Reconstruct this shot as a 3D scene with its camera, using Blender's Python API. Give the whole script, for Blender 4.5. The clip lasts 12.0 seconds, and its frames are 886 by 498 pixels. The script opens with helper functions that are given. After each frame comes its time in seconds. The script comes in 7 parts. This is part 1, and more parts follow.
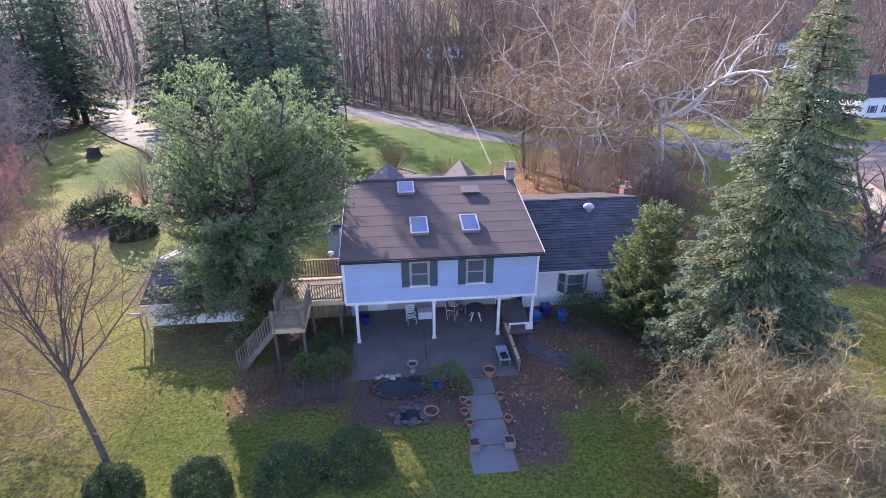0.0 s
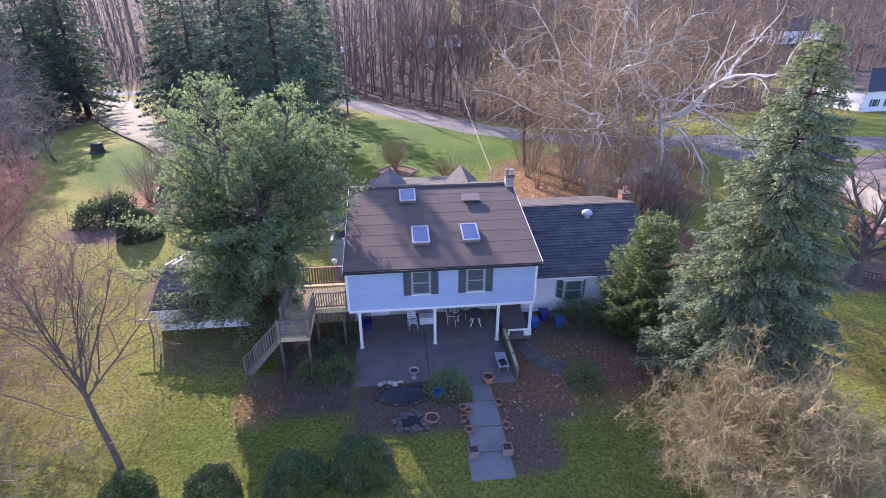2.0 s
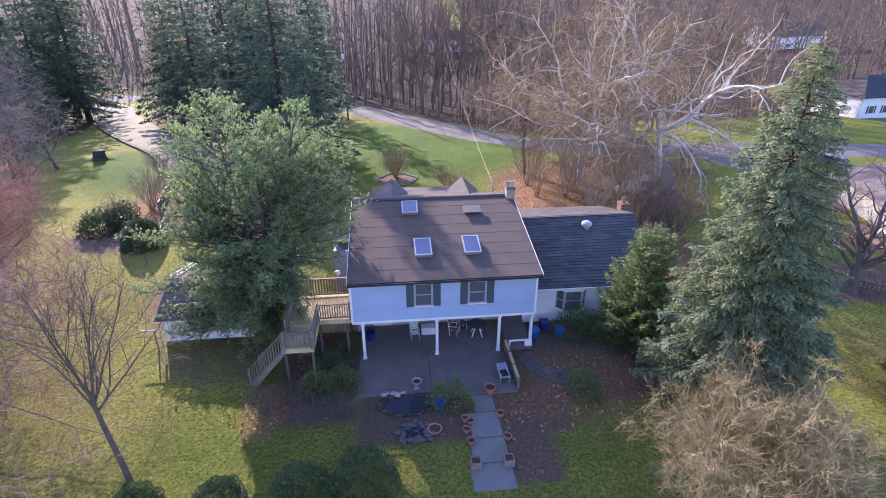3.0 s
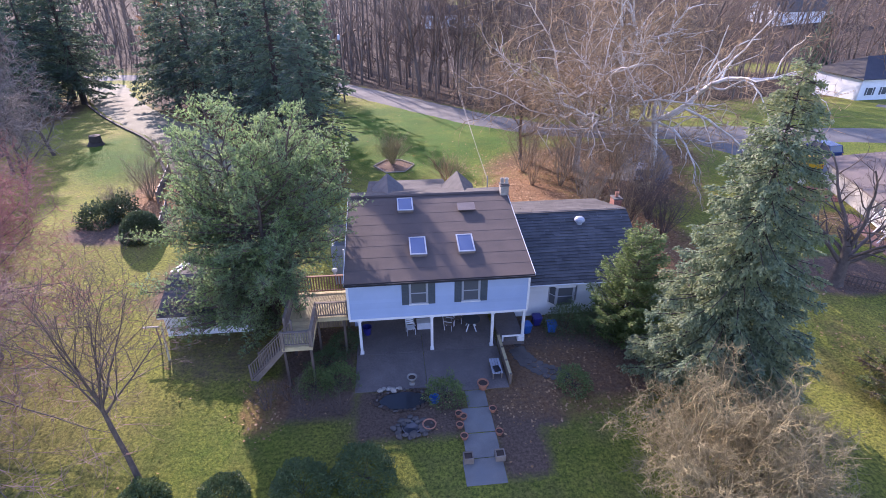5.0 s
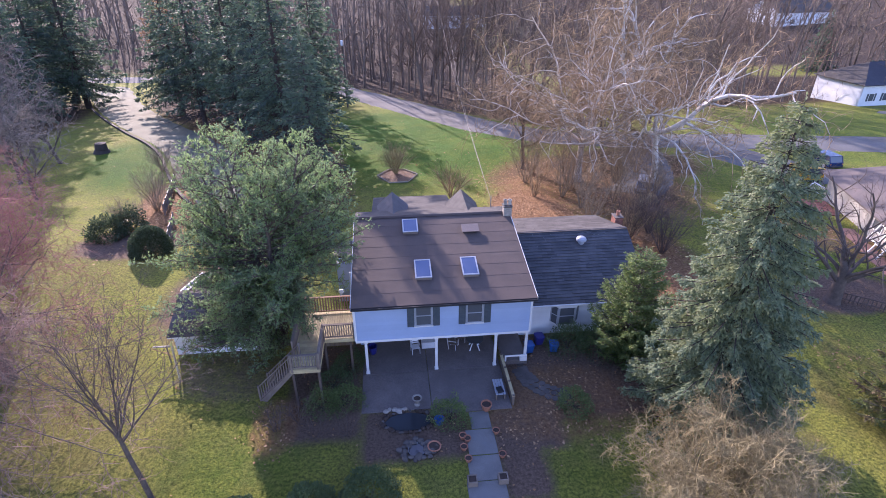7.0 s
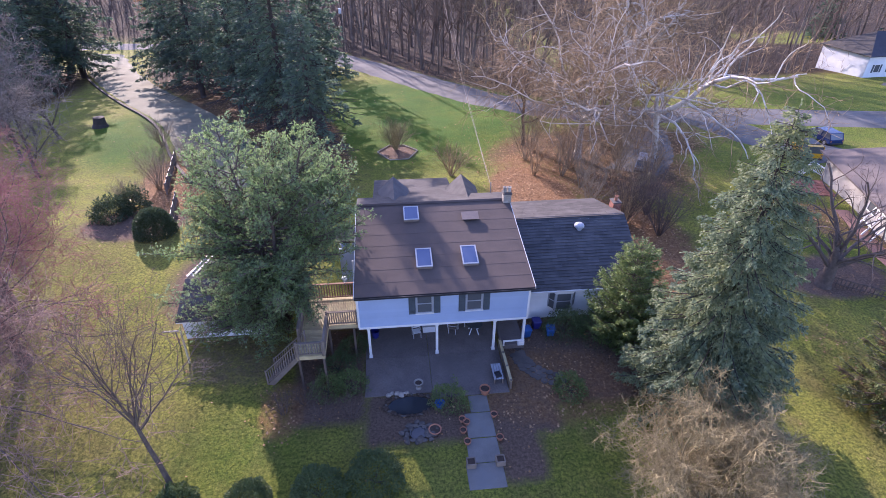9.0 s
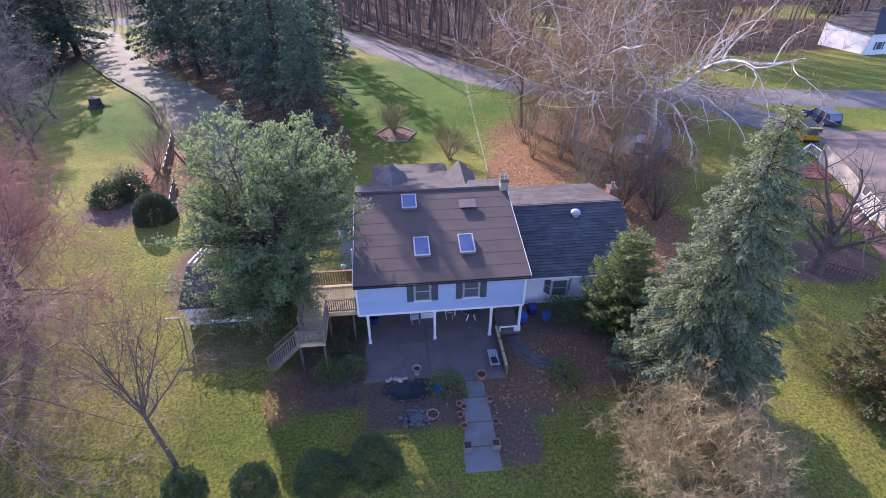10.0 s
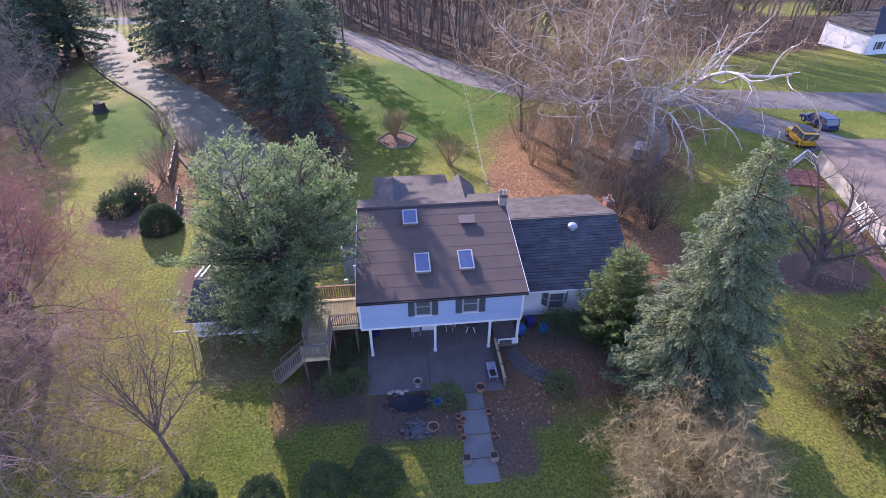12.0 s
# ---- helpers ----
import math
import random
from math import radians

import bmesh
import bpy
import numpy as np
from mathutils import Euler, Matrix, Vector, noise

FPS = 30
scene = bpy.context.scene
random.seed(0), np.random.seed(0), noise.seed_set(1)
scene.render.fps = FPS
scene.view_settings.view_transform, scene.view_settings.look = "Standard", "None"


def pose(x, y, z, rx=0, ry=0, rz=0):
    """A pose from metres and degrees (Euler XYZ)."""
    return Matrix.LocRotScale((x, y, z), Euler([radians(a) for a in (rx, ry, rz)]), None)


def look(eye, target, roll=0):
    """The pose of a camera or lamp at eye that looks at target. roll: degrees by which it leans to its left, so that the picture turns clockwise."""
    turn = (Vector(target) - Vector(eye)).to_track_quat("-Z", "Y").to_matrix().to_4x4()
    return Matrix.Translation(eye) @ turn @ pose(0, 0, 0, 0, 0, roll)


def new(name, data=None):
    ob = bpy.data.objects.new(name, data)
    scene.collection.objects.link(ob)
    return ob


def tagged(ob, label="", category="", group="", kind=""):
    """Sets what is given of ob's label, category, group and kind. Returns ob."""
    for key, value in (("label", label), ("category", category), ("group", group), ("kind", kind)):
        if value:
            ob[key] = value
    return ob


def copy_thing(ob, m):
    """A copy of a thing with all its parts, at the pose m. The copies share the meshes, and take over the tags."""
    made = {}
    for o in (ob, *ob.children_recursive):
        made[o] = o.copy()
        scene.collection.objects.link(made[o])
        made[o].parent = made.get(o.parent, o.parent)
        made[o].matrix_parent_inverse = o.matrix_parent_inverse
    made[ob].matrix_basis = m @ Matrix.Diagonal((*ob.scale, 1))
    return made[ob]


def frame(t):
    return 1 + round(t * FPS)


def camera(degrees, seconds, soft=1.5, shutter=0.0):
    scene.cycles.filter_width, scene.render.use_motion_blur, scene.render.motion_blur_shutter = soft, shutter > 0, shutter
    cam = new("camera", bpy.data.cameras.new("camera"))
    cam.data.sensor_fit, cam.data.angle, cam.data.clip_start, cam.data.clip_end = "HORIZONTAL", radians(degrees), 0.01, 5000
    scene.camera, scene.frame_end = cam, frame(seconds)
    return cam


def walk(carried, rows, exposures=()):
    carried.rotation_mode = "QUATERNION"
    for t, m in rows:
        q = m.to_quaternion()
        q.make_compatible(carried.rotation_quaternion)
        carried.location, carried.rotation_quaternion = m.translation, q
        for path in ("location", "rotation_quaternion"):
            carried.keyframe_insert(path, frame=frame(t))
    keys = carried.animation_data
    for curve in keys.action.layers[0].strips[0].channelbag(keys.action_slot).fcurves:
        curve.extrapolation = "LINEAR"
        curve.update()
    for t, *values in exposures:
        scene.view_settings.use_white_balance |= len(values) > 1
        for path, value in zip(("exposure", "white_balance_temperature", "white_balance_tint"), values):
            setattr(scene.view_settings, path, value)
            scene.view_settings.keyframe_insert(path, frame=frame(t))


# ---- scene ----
cam = camera(79.1, 12.0, soft=0.55)
# seconds, x, y, z, yaw, pitch, roll
PATH = [
    (0, -2.369, -23.576, 16.329, -5.853, -25.053, -0.131),
    (0.5, -2.311, -23.629, 16.677, -5.73, -25.111, -0.169),
    (1, -2.243, -23.635, 16.952, -5.622, -26.041, -0.206),
    (1.5, -2.245, -23.658, 17.289, -5.593, -26.623, -0.2),
    (2, -2.347, -23.69, 17.636, -5.682, -26.42, -0.122),
    (2.5, -2.472, -23.763, 17.959, -5.786, -26.242, -0.057),
    (3, -2.53, -23.845, 18.249, -5.819, -26.084, -0.063),
    (5, -2.328, -23.85, 19.637, -6.02, -28.659, -0.012),
    (5.5, -2.317, -23.756, 19.99, -6.037, -28.895, -0.008),
    (6, -2.389, -23.718, 20.34, -6.013, -28.78, 0.022),
    (6.5, -2.45, -23.689, 20.777, -5.929, -28.798, 0.069),
    (8.5, -2.611, -23.608, 22.342, -5.882, -31.425, 0.139),
    (9, -2.553, -23.555, 22.72, -5.961, -32.735, 0.2),
    (9.5, -2.507, -23.549, 23.182, -6.047, -34.016, 0.25),
    (10, -2.474, -23.503, 23.584, -6.123, -35.351, 0.222),
    (10.5, -2.453, -23.47, 23.984, -6.104, -35.819, 0.19),
    (11, -2.449, -23.446, 24.39, -6.065, -35.952, 0.141),
    (11.5, -2.421, -23.436, 24.832, -5.978, -36.06, 0.064),
    (12, -2.374, -23.431, 25.27, -5.912, -36.177, 0.027),
]
walk(cam, [(t, pose(x, y, z, 90 + pitch, 0, yaw) @ pose(0, 0, 0, 0, 0, roll)) for t, x, y, z, yaw, pitch, roll in PATH], exposures=[(0.0, 1.74, 5350, 46), (12.0, 1.53, 5280, 50)])

# ---- light: low winter sun beyond the house, blue sky ----
SUN_AZ, SUN_EL = radians(-21.3), radians(19.3)
world = bpy.data.worlds.new("sky")
scene.world = world
world.use_nodes = True
wn = world.node_tree
sky = wn.nodes.new("ShaderNodeTexSky")
sky.sky_type, sky.sun_disc, sky.sun_elevation, sky.sun_rotation = "NISHITA", False, SUN_EL, SUN_AZ
sky.air_density, sky.dust_density, sky.ozone_density = 1.3, 1.0, 1.5
wn.nodes["Background"].inputs[1].default_value = 0.15
wn.links.new(sky.outputs[0], wn.nodes["Background"].inputs[0])
sun_data = bpy.data.lights.new("sun", "SUN")
sun_data.energy, sun_data.angle, sun_data.color = 4.7, radians(0.55), (1.0, 0.85, 0.53)
sun_way = Vector((math.sin(SUN_AZ) * math.cos(SUN_EL), math.cos(SUN_AZ) * math.cos(SUN_EL), math.sin(SUN_EL)))
sun = new("sun", sun_data)
sun.matrix_world = look(sun_way * 200, (0, 0, 0))


# ---- materials ----
def blank(name, rough=0.8, metal=0.0):
    m = bpy.data.materials.new(name)
    m.use_nodes = True
    nt = m.node_tree
    b = nt.nodes["Principled BSDF"]
    b.inputs["Roughness"].default_value, b.inputs["Metallic"].default_value = rough, metal
    return m, nt, b


def noise_node(nt, scale, detail=4.0, vec=None, rough=0.55):
    n = nt.nodes.new("ShaderNodeTexNoise")
    n.inputs["Scale"].default_value, n.inputs["Detail"].default_value, n.inputs["Roughness"].default_value = scale, detail, rough
    if vec is not None:
        nt.links.new(vec, n.inputs["Vector"])
    return n.outputs[0]


def ramp(nt, fac, lo, hi):
    n = nt.nodes.new("ShaderNodeMapRange")
    n.inputs["From Min"].default_value, n.inputs["From Max"].default_value = lo, hi
    nt.links.new(fac, n.inputs["Value"])
    return n.outputs[0]


def mixed(nt, fac, a, b, blend="MIX"):
    n = nt.nodes.new("ShaderNodeMix")
    n.data_type, n.blend_type = "RGBA", blend
    for value, slot in ((fac, 0), (a, 6), (b, 7)):
        if isinstance(value, (int, float)):
            n.inputs[slot].default_value = value
        elif isinstance(value, tuple):
            n.inputs[slot].default_value = (*value, 1) if len(value) == 3 else value
        else:
            nt.links.new(value, n.inputs[slot])
    return n.outputs[2]


def position(nt, stretch=(1, 1, 1)):
    g = nt.nodes.new("ShaderNodeNewGeometry")
    n = nt.nodes.new("ShaderNodeVectorMath")
    n.operation = "MULTIPLY"
    n.inputs[1].default_value = stretch
    nt.links.new(g.outputs["Position"], n.inputs[0])
    return n.outputs[0]


def surf(name, c1, c2, scale=3.0, rough=0.8, bump=0.3, fine=40.0, stain=None, stretch=(1, 1, 1), metal=0.0, vary=0.0, depth=0.01, spec=None, island=0.0, grainy=0.72):
    """A surface of two colours mixed at two scales, with fine relief, an optional stain and a shift from piece to piece."""
    m, nt, b = blank(name, rough, metal)
    pos = position(nt, stretch)
    broad = ramp(nt, noise_node(nt, scale, 5.0, pos), 0.32, 0.68)
    grain = noise_node(nt, fine, 3.0, pos)
    col = mixed(nt, broad, c1, c2)
    col = mixed(nt, ramp(nt, grain, 0.3, 0.7), mixed(nt, 1.0, col, (grainy, grainy, grainy), "MULTIPLY"), col)
    if stain:
        col = mixed(nt, ramp(nt, noise_node(nt, scale * 0.37, 6.0, pos, 0.65), 0.5, 0.72), col, stain)
    if vary or island:
        if island:
            r = nt.nodes.new("ShaderNodeNewGeometry").outputs["Random Per Island"]
        else:
            r = nt.nodes.new("ShaderNodeObjectInfo").outputs["Random"]
        k = vary or island
        col = mixed(nt, 1.0, col, mixed(nt, r, (1 - k, 1 - k, 1 - k), (1 + k, 1 + k, 1 + k * 0.9)), "MULTIPLY")
    nt.links.new(col, b.inputs["Base Color"])
    if spec is not None:
        b.inputs["Specular IOR Level"].default_value = spec
    if bump:
        n = nt.nodes.new("ShaderNodeBump")
        n.inputs["Strength"].default_value, n.inputs["Distance"].default_value = bump, depth
        nt.links.new(grain, n.inputs["Height"])
        nt.links.new(n.outputs[0], b.inputs["Normal"])
    return m


def leafy(name, c1, c2, through_light=0.35, rough=0.55, scale=0.6, c3=None):
    """Foliage: each leaf or needle its own shade, patches over the crown, some light passing through."""
    m, nt, b = blank(name, rough)
    out = nt.nodes["Material Output"]
    r = nt.nodes.new("ShaderNodeNewGeometry").outputs["Random Per Island"]
    col = mixed(nt, r, c1, c2)
    if c3:
        col = mixed(nt, ramp(nt, noise_node(nt, scale, 3.0, position(nt)), 0.42, 0.62), col, c3)
    nt.links.new(col, b.inputs["Base Color"])
    b.inputs["Specular IOR Level"].default_value = 0.3
    t = nt.nodes.new("ShaderNodeBsdfTranslucent")
    nt.links.new(col, t.inputs[0])
    s = nt.nodes.new("ShaderNodeMixShader")
    s.inputs[0].default_value = through_light
    nt.links.new(b.outputs[0], s.inputs[1])
    nt.links.new(t.outputs[0], s.inputs[2])
    nt.links.new(s.outputs[0], out.inputs[0])
    return m


# white siding with the blue of open shade put into its colour
SIDING = surf("shade_tinted_siding", (0.325, 0.41, 0.57), (0.29, 0.37, 0.52), 0.8, 0.5, 0.05, 30, vary=0.03, grainy=0.96)
WHITE_WALL = surf("white_painted_wall", (0.68, 0.71, 0.73), (0.60, 0.63, 0.66), 0.8, 0.5, 0.05, 30, vary=0.03, grainy=0.95)
TRIM = surf("white_trim", (0.72, 0.72, 0.71), (0.64, 0.64, 0.62), 2.0, 0.5, 0.05, grainy=0.93)
SASH = surf("greyed_window_paint", (0.33, 0.35, 0.38), (0.27, 0.29, 0.32), 2.0, 0.5, 0.05, grainy=0.93)
SHUTTER = surf("slate_shutter", (0.075, 0.095, 0.11), (0.06, 0.08, 0.095), 3.0, 0.6, 0.1)
ROOFING = surf("brown_roll_roofing", (0.105, 0.078, 0.064), (0.082, 0.062, 0.052), 0.9, 0.95, 0.5, 60, stain=(0.066, 0.051, 0.045), vary=0.03)
# one shingle in two tones: dark for shaded slopes, grey for sunlit ones
SHINGLE_SHADED = surf("shaded_shingle", (0.085, 0.085, 0.09), (0.055, 0.056, 0.062), 1.2, 0.9, 0.6, 50, vary=0.22)
SHINGLE_GREY = surf("grey_shingle", (0.115, 0.108, 0.10), (0.078, 0.073, 0.068), 1.6, 0.95, 0.6, 30, vary=0.18, spec=0.15, stain=(0.06, 0.056, 0.052))
BRICK = surf("red_brick", (0.30, 0.12, 0.08), (0.22, 0.09, 0.065), 6.0, 0.9, 0.4, 40, vary=0.25)
MORTAR = surf("mortar", (0.42, 0.39, 0.36), (0.33, 0.31, 0.29), 6.0, 0.95, 0.4)
STONE_PALE = surf("pale_stone", (0.42, 0.38, 0.32), (0.30, 0.27, 0.23), 4.0, 0.9, 0.5, vary=0.2)
CONCRETE = surf("patio_concrete", (0.19, 0.16, 0.145), (0.135, 0.114, 0.102), 0.9, 0.9, 0.3, 14, stain=(0.12, 0.105, 0.095), vary=0.06)
SLAB = surf("path_slab", (0.195, 0.188, 0.172), (0.15, 0.146, 0.135), 1.2, 0.9, 0.3, 35, stain=(0.14, 0.145, 0.145), vary=0.08)
FLAG = surf("flagstone", (0.115, 0.098, 0.085), (0.08, 0.07, 0.062), 2.0, 0.9, 0.4, vary=0.18)
ASPHALT = surf("road_asphalt", (0.19, 0.185, 0.17), (0.15, 0.146, 0.136), 0.35, 0.9, 0.4, 25, stain=(0.085, 0.083, 0.08), spec=0.1)
DRIVE = surf("driveway_surface", (0.225, 0.225, 0.155), (0.165, 0.162, 0.112), 0.35, 0.9, 0.4, 20, stain=(0.12, 0.115, 0.082), spec=0.1)
WOOD = surf("weathered_deck_wood", (0.52, 0.44, 0.235), (0.40, 0.33, 0.185), 2.0, 0.85, 0.3, 40, vary=0.16)
WOOD_GREY = surf("grey_timber", (0.22, 0.18, 0.145), (0.155, 0.125, 0.10), 2.0, 0.85, 0.3, 40, vary=0.15)
WOOD_RED = surf("reddish_stained_timber", (0.27, 0.145, 0.095), (0.20, 0.105, 0.07), 2.0, 0.85, 0.3, 40, vary=0.15)
# timber darkened to stand for the shade under the deck
WOOD_SHADED = surf("shaded_timber", (0.12, 0.09, 0.07), (0.08, 0.06, 0.05), 2.0, 0.85, 0.3, 40, vary=0.1)
BARK = surf("grey_brown_bark", (0.15, 0.115, 0.09), (0.095, 0.075, 0.062), 4.0, 0.95, 0.7, 22, depth=0.03)
BARK_DARK = surf("dark_bark", (0.075, 0.06, 0.052), (0.05, 0.042, 0.038), 4.0, 0.95, 0.7, 22, depth=0.03)
BARK_PALE = surf("sycamore_bark", (0.84, 0.81, 0.76), (0.56, 0.51, 0.45), 1.4, 0.8, 0.3, 18, stain=(0.27, 0.22, 0.17))
BARK_TAN = surf("pale_grey_bark", (0.78, 0.71, 0.62), (0.42, 0.36, 0.29), 1.2, 0.85, 0.3, 18)
TWIG = surf("brown_twigs", (0.33, 0.27, 0.18), (0.21, 0.165, 0.11), 1.0, 0.9, 0.0, island=0.3)
TWIG_DARK = surf("dark_twigs", (0.15, 0.105, 0.08), (0.10, 0.072, 0.058), 1.0, 0.9, 0.0, island=0.3)
TWIG_TAN = surf("tan_twigs", (0.34, 0.28, 0.135), (0.19, 0.155, 0.075), 0.8, 0.85, 0.0, island=0.35)
TWIG_RED = surf("budding_red_twigs", (0.35, 0.135, 0.115), (0.24, 0.125, 0.105), 0.6, 0.85, 0.0, island=0.3)
TWIG_PINK = surf("pinkish_grey_twigs", (0.39, 0.255, 0.195), (0.21, 0.135, 0.105), 0.8, 0.9, 0.0, island=0.4)
TWIG_GREY = surf("grey_twigs", (0.34, 0.29, 0.24), (0.15, 0.12, 0.10), 0.8, 0.9, 0.0, island=0.5)
NEEDLE_PINE = leafy("white_pine_needles", (0.17, 0.26, 0.105), (0.265, 0.355, 0.135), 0.5, 0.65, 0.5, (0.18, 0.255, 0.13))
NEEDLE_BLUE = leafy("blue_spruce_needles", (0.10, 0.15, 0.10), (0.27, 0.33, 0.185), 0.4, 0.6, 0.35, (0.20, 0.235, 0.105))
NEEDLE_DARK = leafy("dark_spruce_needles", (0.085, 0.138, 0.092), (0.17, 0.235, 0.13), 0.45, 0.65, 0.3, (0.065, 0.10, 0.075))
NEEDLE_YEW = leafy("arborvitae_foliage", (0.10, 0.155, 0.05), (0.205, 0.26, 0.085), 0.42, 0.55, 0.8)
NEEDLE_CEDAR = leafy("browned_cedar_foliage", (0.11, 0.145, 0.05), (0.22, 0.26, 0.085), 0.45, 0.6, 0.9, (0.17, 0.125, 0.065))
LEAF_BOX = leafy("clipped_box_leaves", (0.06, 0.095, 0.038), (0.12, 0.165, 0.06), 0.2, 0.45, 1.0)
LEAF_RHODO = leafy("rhododendron_leaves", (0.04, 0.07, 0.035), (0.09, 0.12, 0.06), 0.25, 0.35, 1.0)
BUD_RED = leafy("red_maple_buds", (0.24, 0.095, 0.085), (0.36, 0.19, 0.155), 0.4, 0.7, 0.3)
TWIG_LIGHT = surf("pale_brown_twigs", (0.47, 0.33, 0.18), (0.19, 0.125, 0.066), 1.3, 0.9, 0.0, island=0.6)
BARK_WOODS = surf("woodland_bark", (0.23, 0.18, 0.14), (0.14, 0.108, 0.086), 3.0, 0.95, 0.5, 20, island=0.35)
TWIG_WOODS = surf("woodland_twigs", (0.23, 0.165, 0.12), (0.13, 0.095, 0.07), 0.8, 0.9, 0.0, island=0.35)
LITTER = leafy("fallen_leaves", (0.24, 0.13, 0.055), (0.56, 0.37, 0.20), 0.25, 0.8, 0.3, (0.33, 0.19, 0.09))
GRASS = leafy("grass_blades", (0.20, 0.21, 0.035), (0.44, 0.415, 0.075), 0.4, 0.7, 0.4, (0.27, 0.265, 0.05))
TERRACOTTA = surf("terracotta", (0.42, 0.19, 0.11), (0.34, 0.15, 0.09), 5.0, 0.85, 0.2, vary=0.1)
SOIL = surf("dark_soil", (0.075, 0.05, 0.035), (0.05, 0.035, 0.026), 6.0, 1.0, 0.8)
PLASTIC_BLUE = surf("blue_plastic", (0.03, 0.11, 0.36), (0.025, 0.09, 0.30), 2.0, 0.4, 0.0)
PLASTIC_NAVY = surf("navy_plastic", (0.03, 0.03, 0.20), (0.025, 0.025, 0.16), 2.0, 0.4, 0.0)
PLASTIC_WHITE = surf("white_plastic", (0.72, 0.73, 0.74), (0.64, 0.65, 0.67), 2.0, 0.4, 0.0)
METAL = surf("galvanised_metal", (0.55, 0.56, 0.57), (0.45, 0.46, 0.47), 4.0, 0.4, 0.05, metal=0.8)
METAL_DARK = surf("dark_metal", (0.05, 0.05, 0.055), (0.035, 0.035, 0.04), 4.0, 0.5, 0.05, metal=0.3)
PAINT_YELLOW = surf("yellow_car_paint", (0.75, 0.42, 0.01), (0.70, 0.38, 0.01), 1.0, 0.3, 0.0)
PAINT_DARK = surf("dark_blue_car_paint", (0.02, 0.04, 0.13), (0.018, 0.035, 0.11), 1.0, 0.25, 0.0)
PAINT_SILVER = surf("silver_car_paint", (0.45, 0.46, 0.48), (0.42, 0.43, 0.45), 1.0, 0.3, 0.0, metal=0.4)
RUBBER = surf("black_rubber", (0.02, 0.02, 0.02), (0.015, 0.015, 0.015), 4.0, 0.8, 0.1)


def glassy(name, tint, rough=0.06, spec=0.8):
    m, nt, b = blank(name, rough)
    nt.links.new(mixed(nt, noise_node(nt, 1.5, 2.0, position(nt)), tint, tuple(c * 0.8 for c in tint)), b.inputs["Base Color"])
    b.inputs["Specular IOR Level"].default_value = spec
    return m


GLASS = glassy("window_glass_over_dark_room", (0.10, 0.11, 0.12))
# blue of the reflected sky is put into the pane colour
SKYGLASS = glassy("sky_tinted_skylight", (0.085, 0.115, 0.205), 0.2, 0.35)
POND = glassy("pond_water", (0.03, 0.034, 0.04), 0.08, 0.5)


# ---- building helpers ----
def finish(name, me, material, parent, label="", kind=""):
    if material:
        me.materials.append(material)
    ob = new(name, me)
    if parent is not None:
        ob.parent = parent
        ob.matrix_parent_inverse = parent.matrix_basis.inverted()
    return tagged(ob, label, kind=kind)


def part(name, bm, material, parent, label=""):
    me = bpy.data.meshes.new(name)
    bm.to_mesh(me)
    bm.free()
    return finish(name, me, material, parent, label)


def raw(name, verts, faces, material, parent=None, label="", kind="", smooth=False):
    me = bpy.data.meshes.new(name)
    verts = np.asarray(verts, dtype=np.float32)
    faces = np.asarray(faces, dtype=np.int32)
    n, k = faces.shape
    me.vertices.add(len(verts))
    me.vertices.foreach_set("co", verts.ravel())
    me.loops.add(n * k)
    me.loops.foreach_set("vertex_index", faces.ravel())
    me.polygons.add(n)
    me.polygons.foreach_set("loop_start", np.arange(0, n * k, k, dtype=np.int32))
    me.polygons.foreach_set("loop_total", np.full(n, k, dtype=np.int32))
    if smooth:
        me.polygons.foreach_set("use_smooth", np.ones(n, dtype=bool))
    me.update(calc_edges=True)
    return finish(name, me, material, parent, label, kind)


def thing(name, at=(0, 0, 0), turn=0.0, label="", category="", group="", kind=""):
    ob = new(name)
    ob.matrix_basis = pose(*at, 0, 0, turn)
    return tagged(ob, label, category, group, kind)


def box(bm, lo, hi, bevel=0.0, m=None):
    """A box from corner to corner, added to bm; bevelled where asked."""
    c = [(a + b) / 2 for a, b in zip(lo, hi)]
    s = [abs(b - a) for a, b in zip(lo, hi)]
    mat = Matrix.Translation(c) @ Matrix.Diagonal((*s, 1))
    if m is not None:
        mat = m @ mat
    made = bmesh.ops.create_cube(bm, size=1, matrix=mat)["verts"]
    if bevel:
        edges = list({e for v in made for e in v.link_edges})
        bmesh.ops.bevel(bm, geom=edges, offset=bevel, segments=1, affect="EDGES")
    return bm


def boxed(lo, hi, bevel=0.0, m=None):
    return box(bmesh.new(), lo, hi, bevel, m)


def rod(bm, a, b, r0, r1=None, sides=8):
    a, b = Vector(a), Vector(b)
    r1 = r0 if r1 is None else r1
    turn = (b - a).to_track_quat("Z", "Y").to_matrix().to_4x4()
    bmesh.ops.create_cone(bm, cap_ends=True, segments=sides, radius1=r0, radius2=r1, depth=(b - a).length, matrix=Matrix.Translation((a + b) / 2) @ turn)
    return bm


def lathe(profile, sides=14):
    """A turned form from (radius, height) pairs."""
    bm = bmesh.new()
    rings = [[bm.verts.new((r * math.cos(2 * math.pi * i / sides), r * math.sin(2 * math.pi * i / sides), z)) for i in range(sides)] for r, z in profile]
    for a, b in zip(rings, rings[1:]):
        for i in range(sides):
            bm.faces.new((a[i], a[(i + 1) % sides], b[(i + 1) % sides], b[i]))
    bm.faces.new(rings[0][::-1])
    bm.faces.new(rings[-1])
    return bm


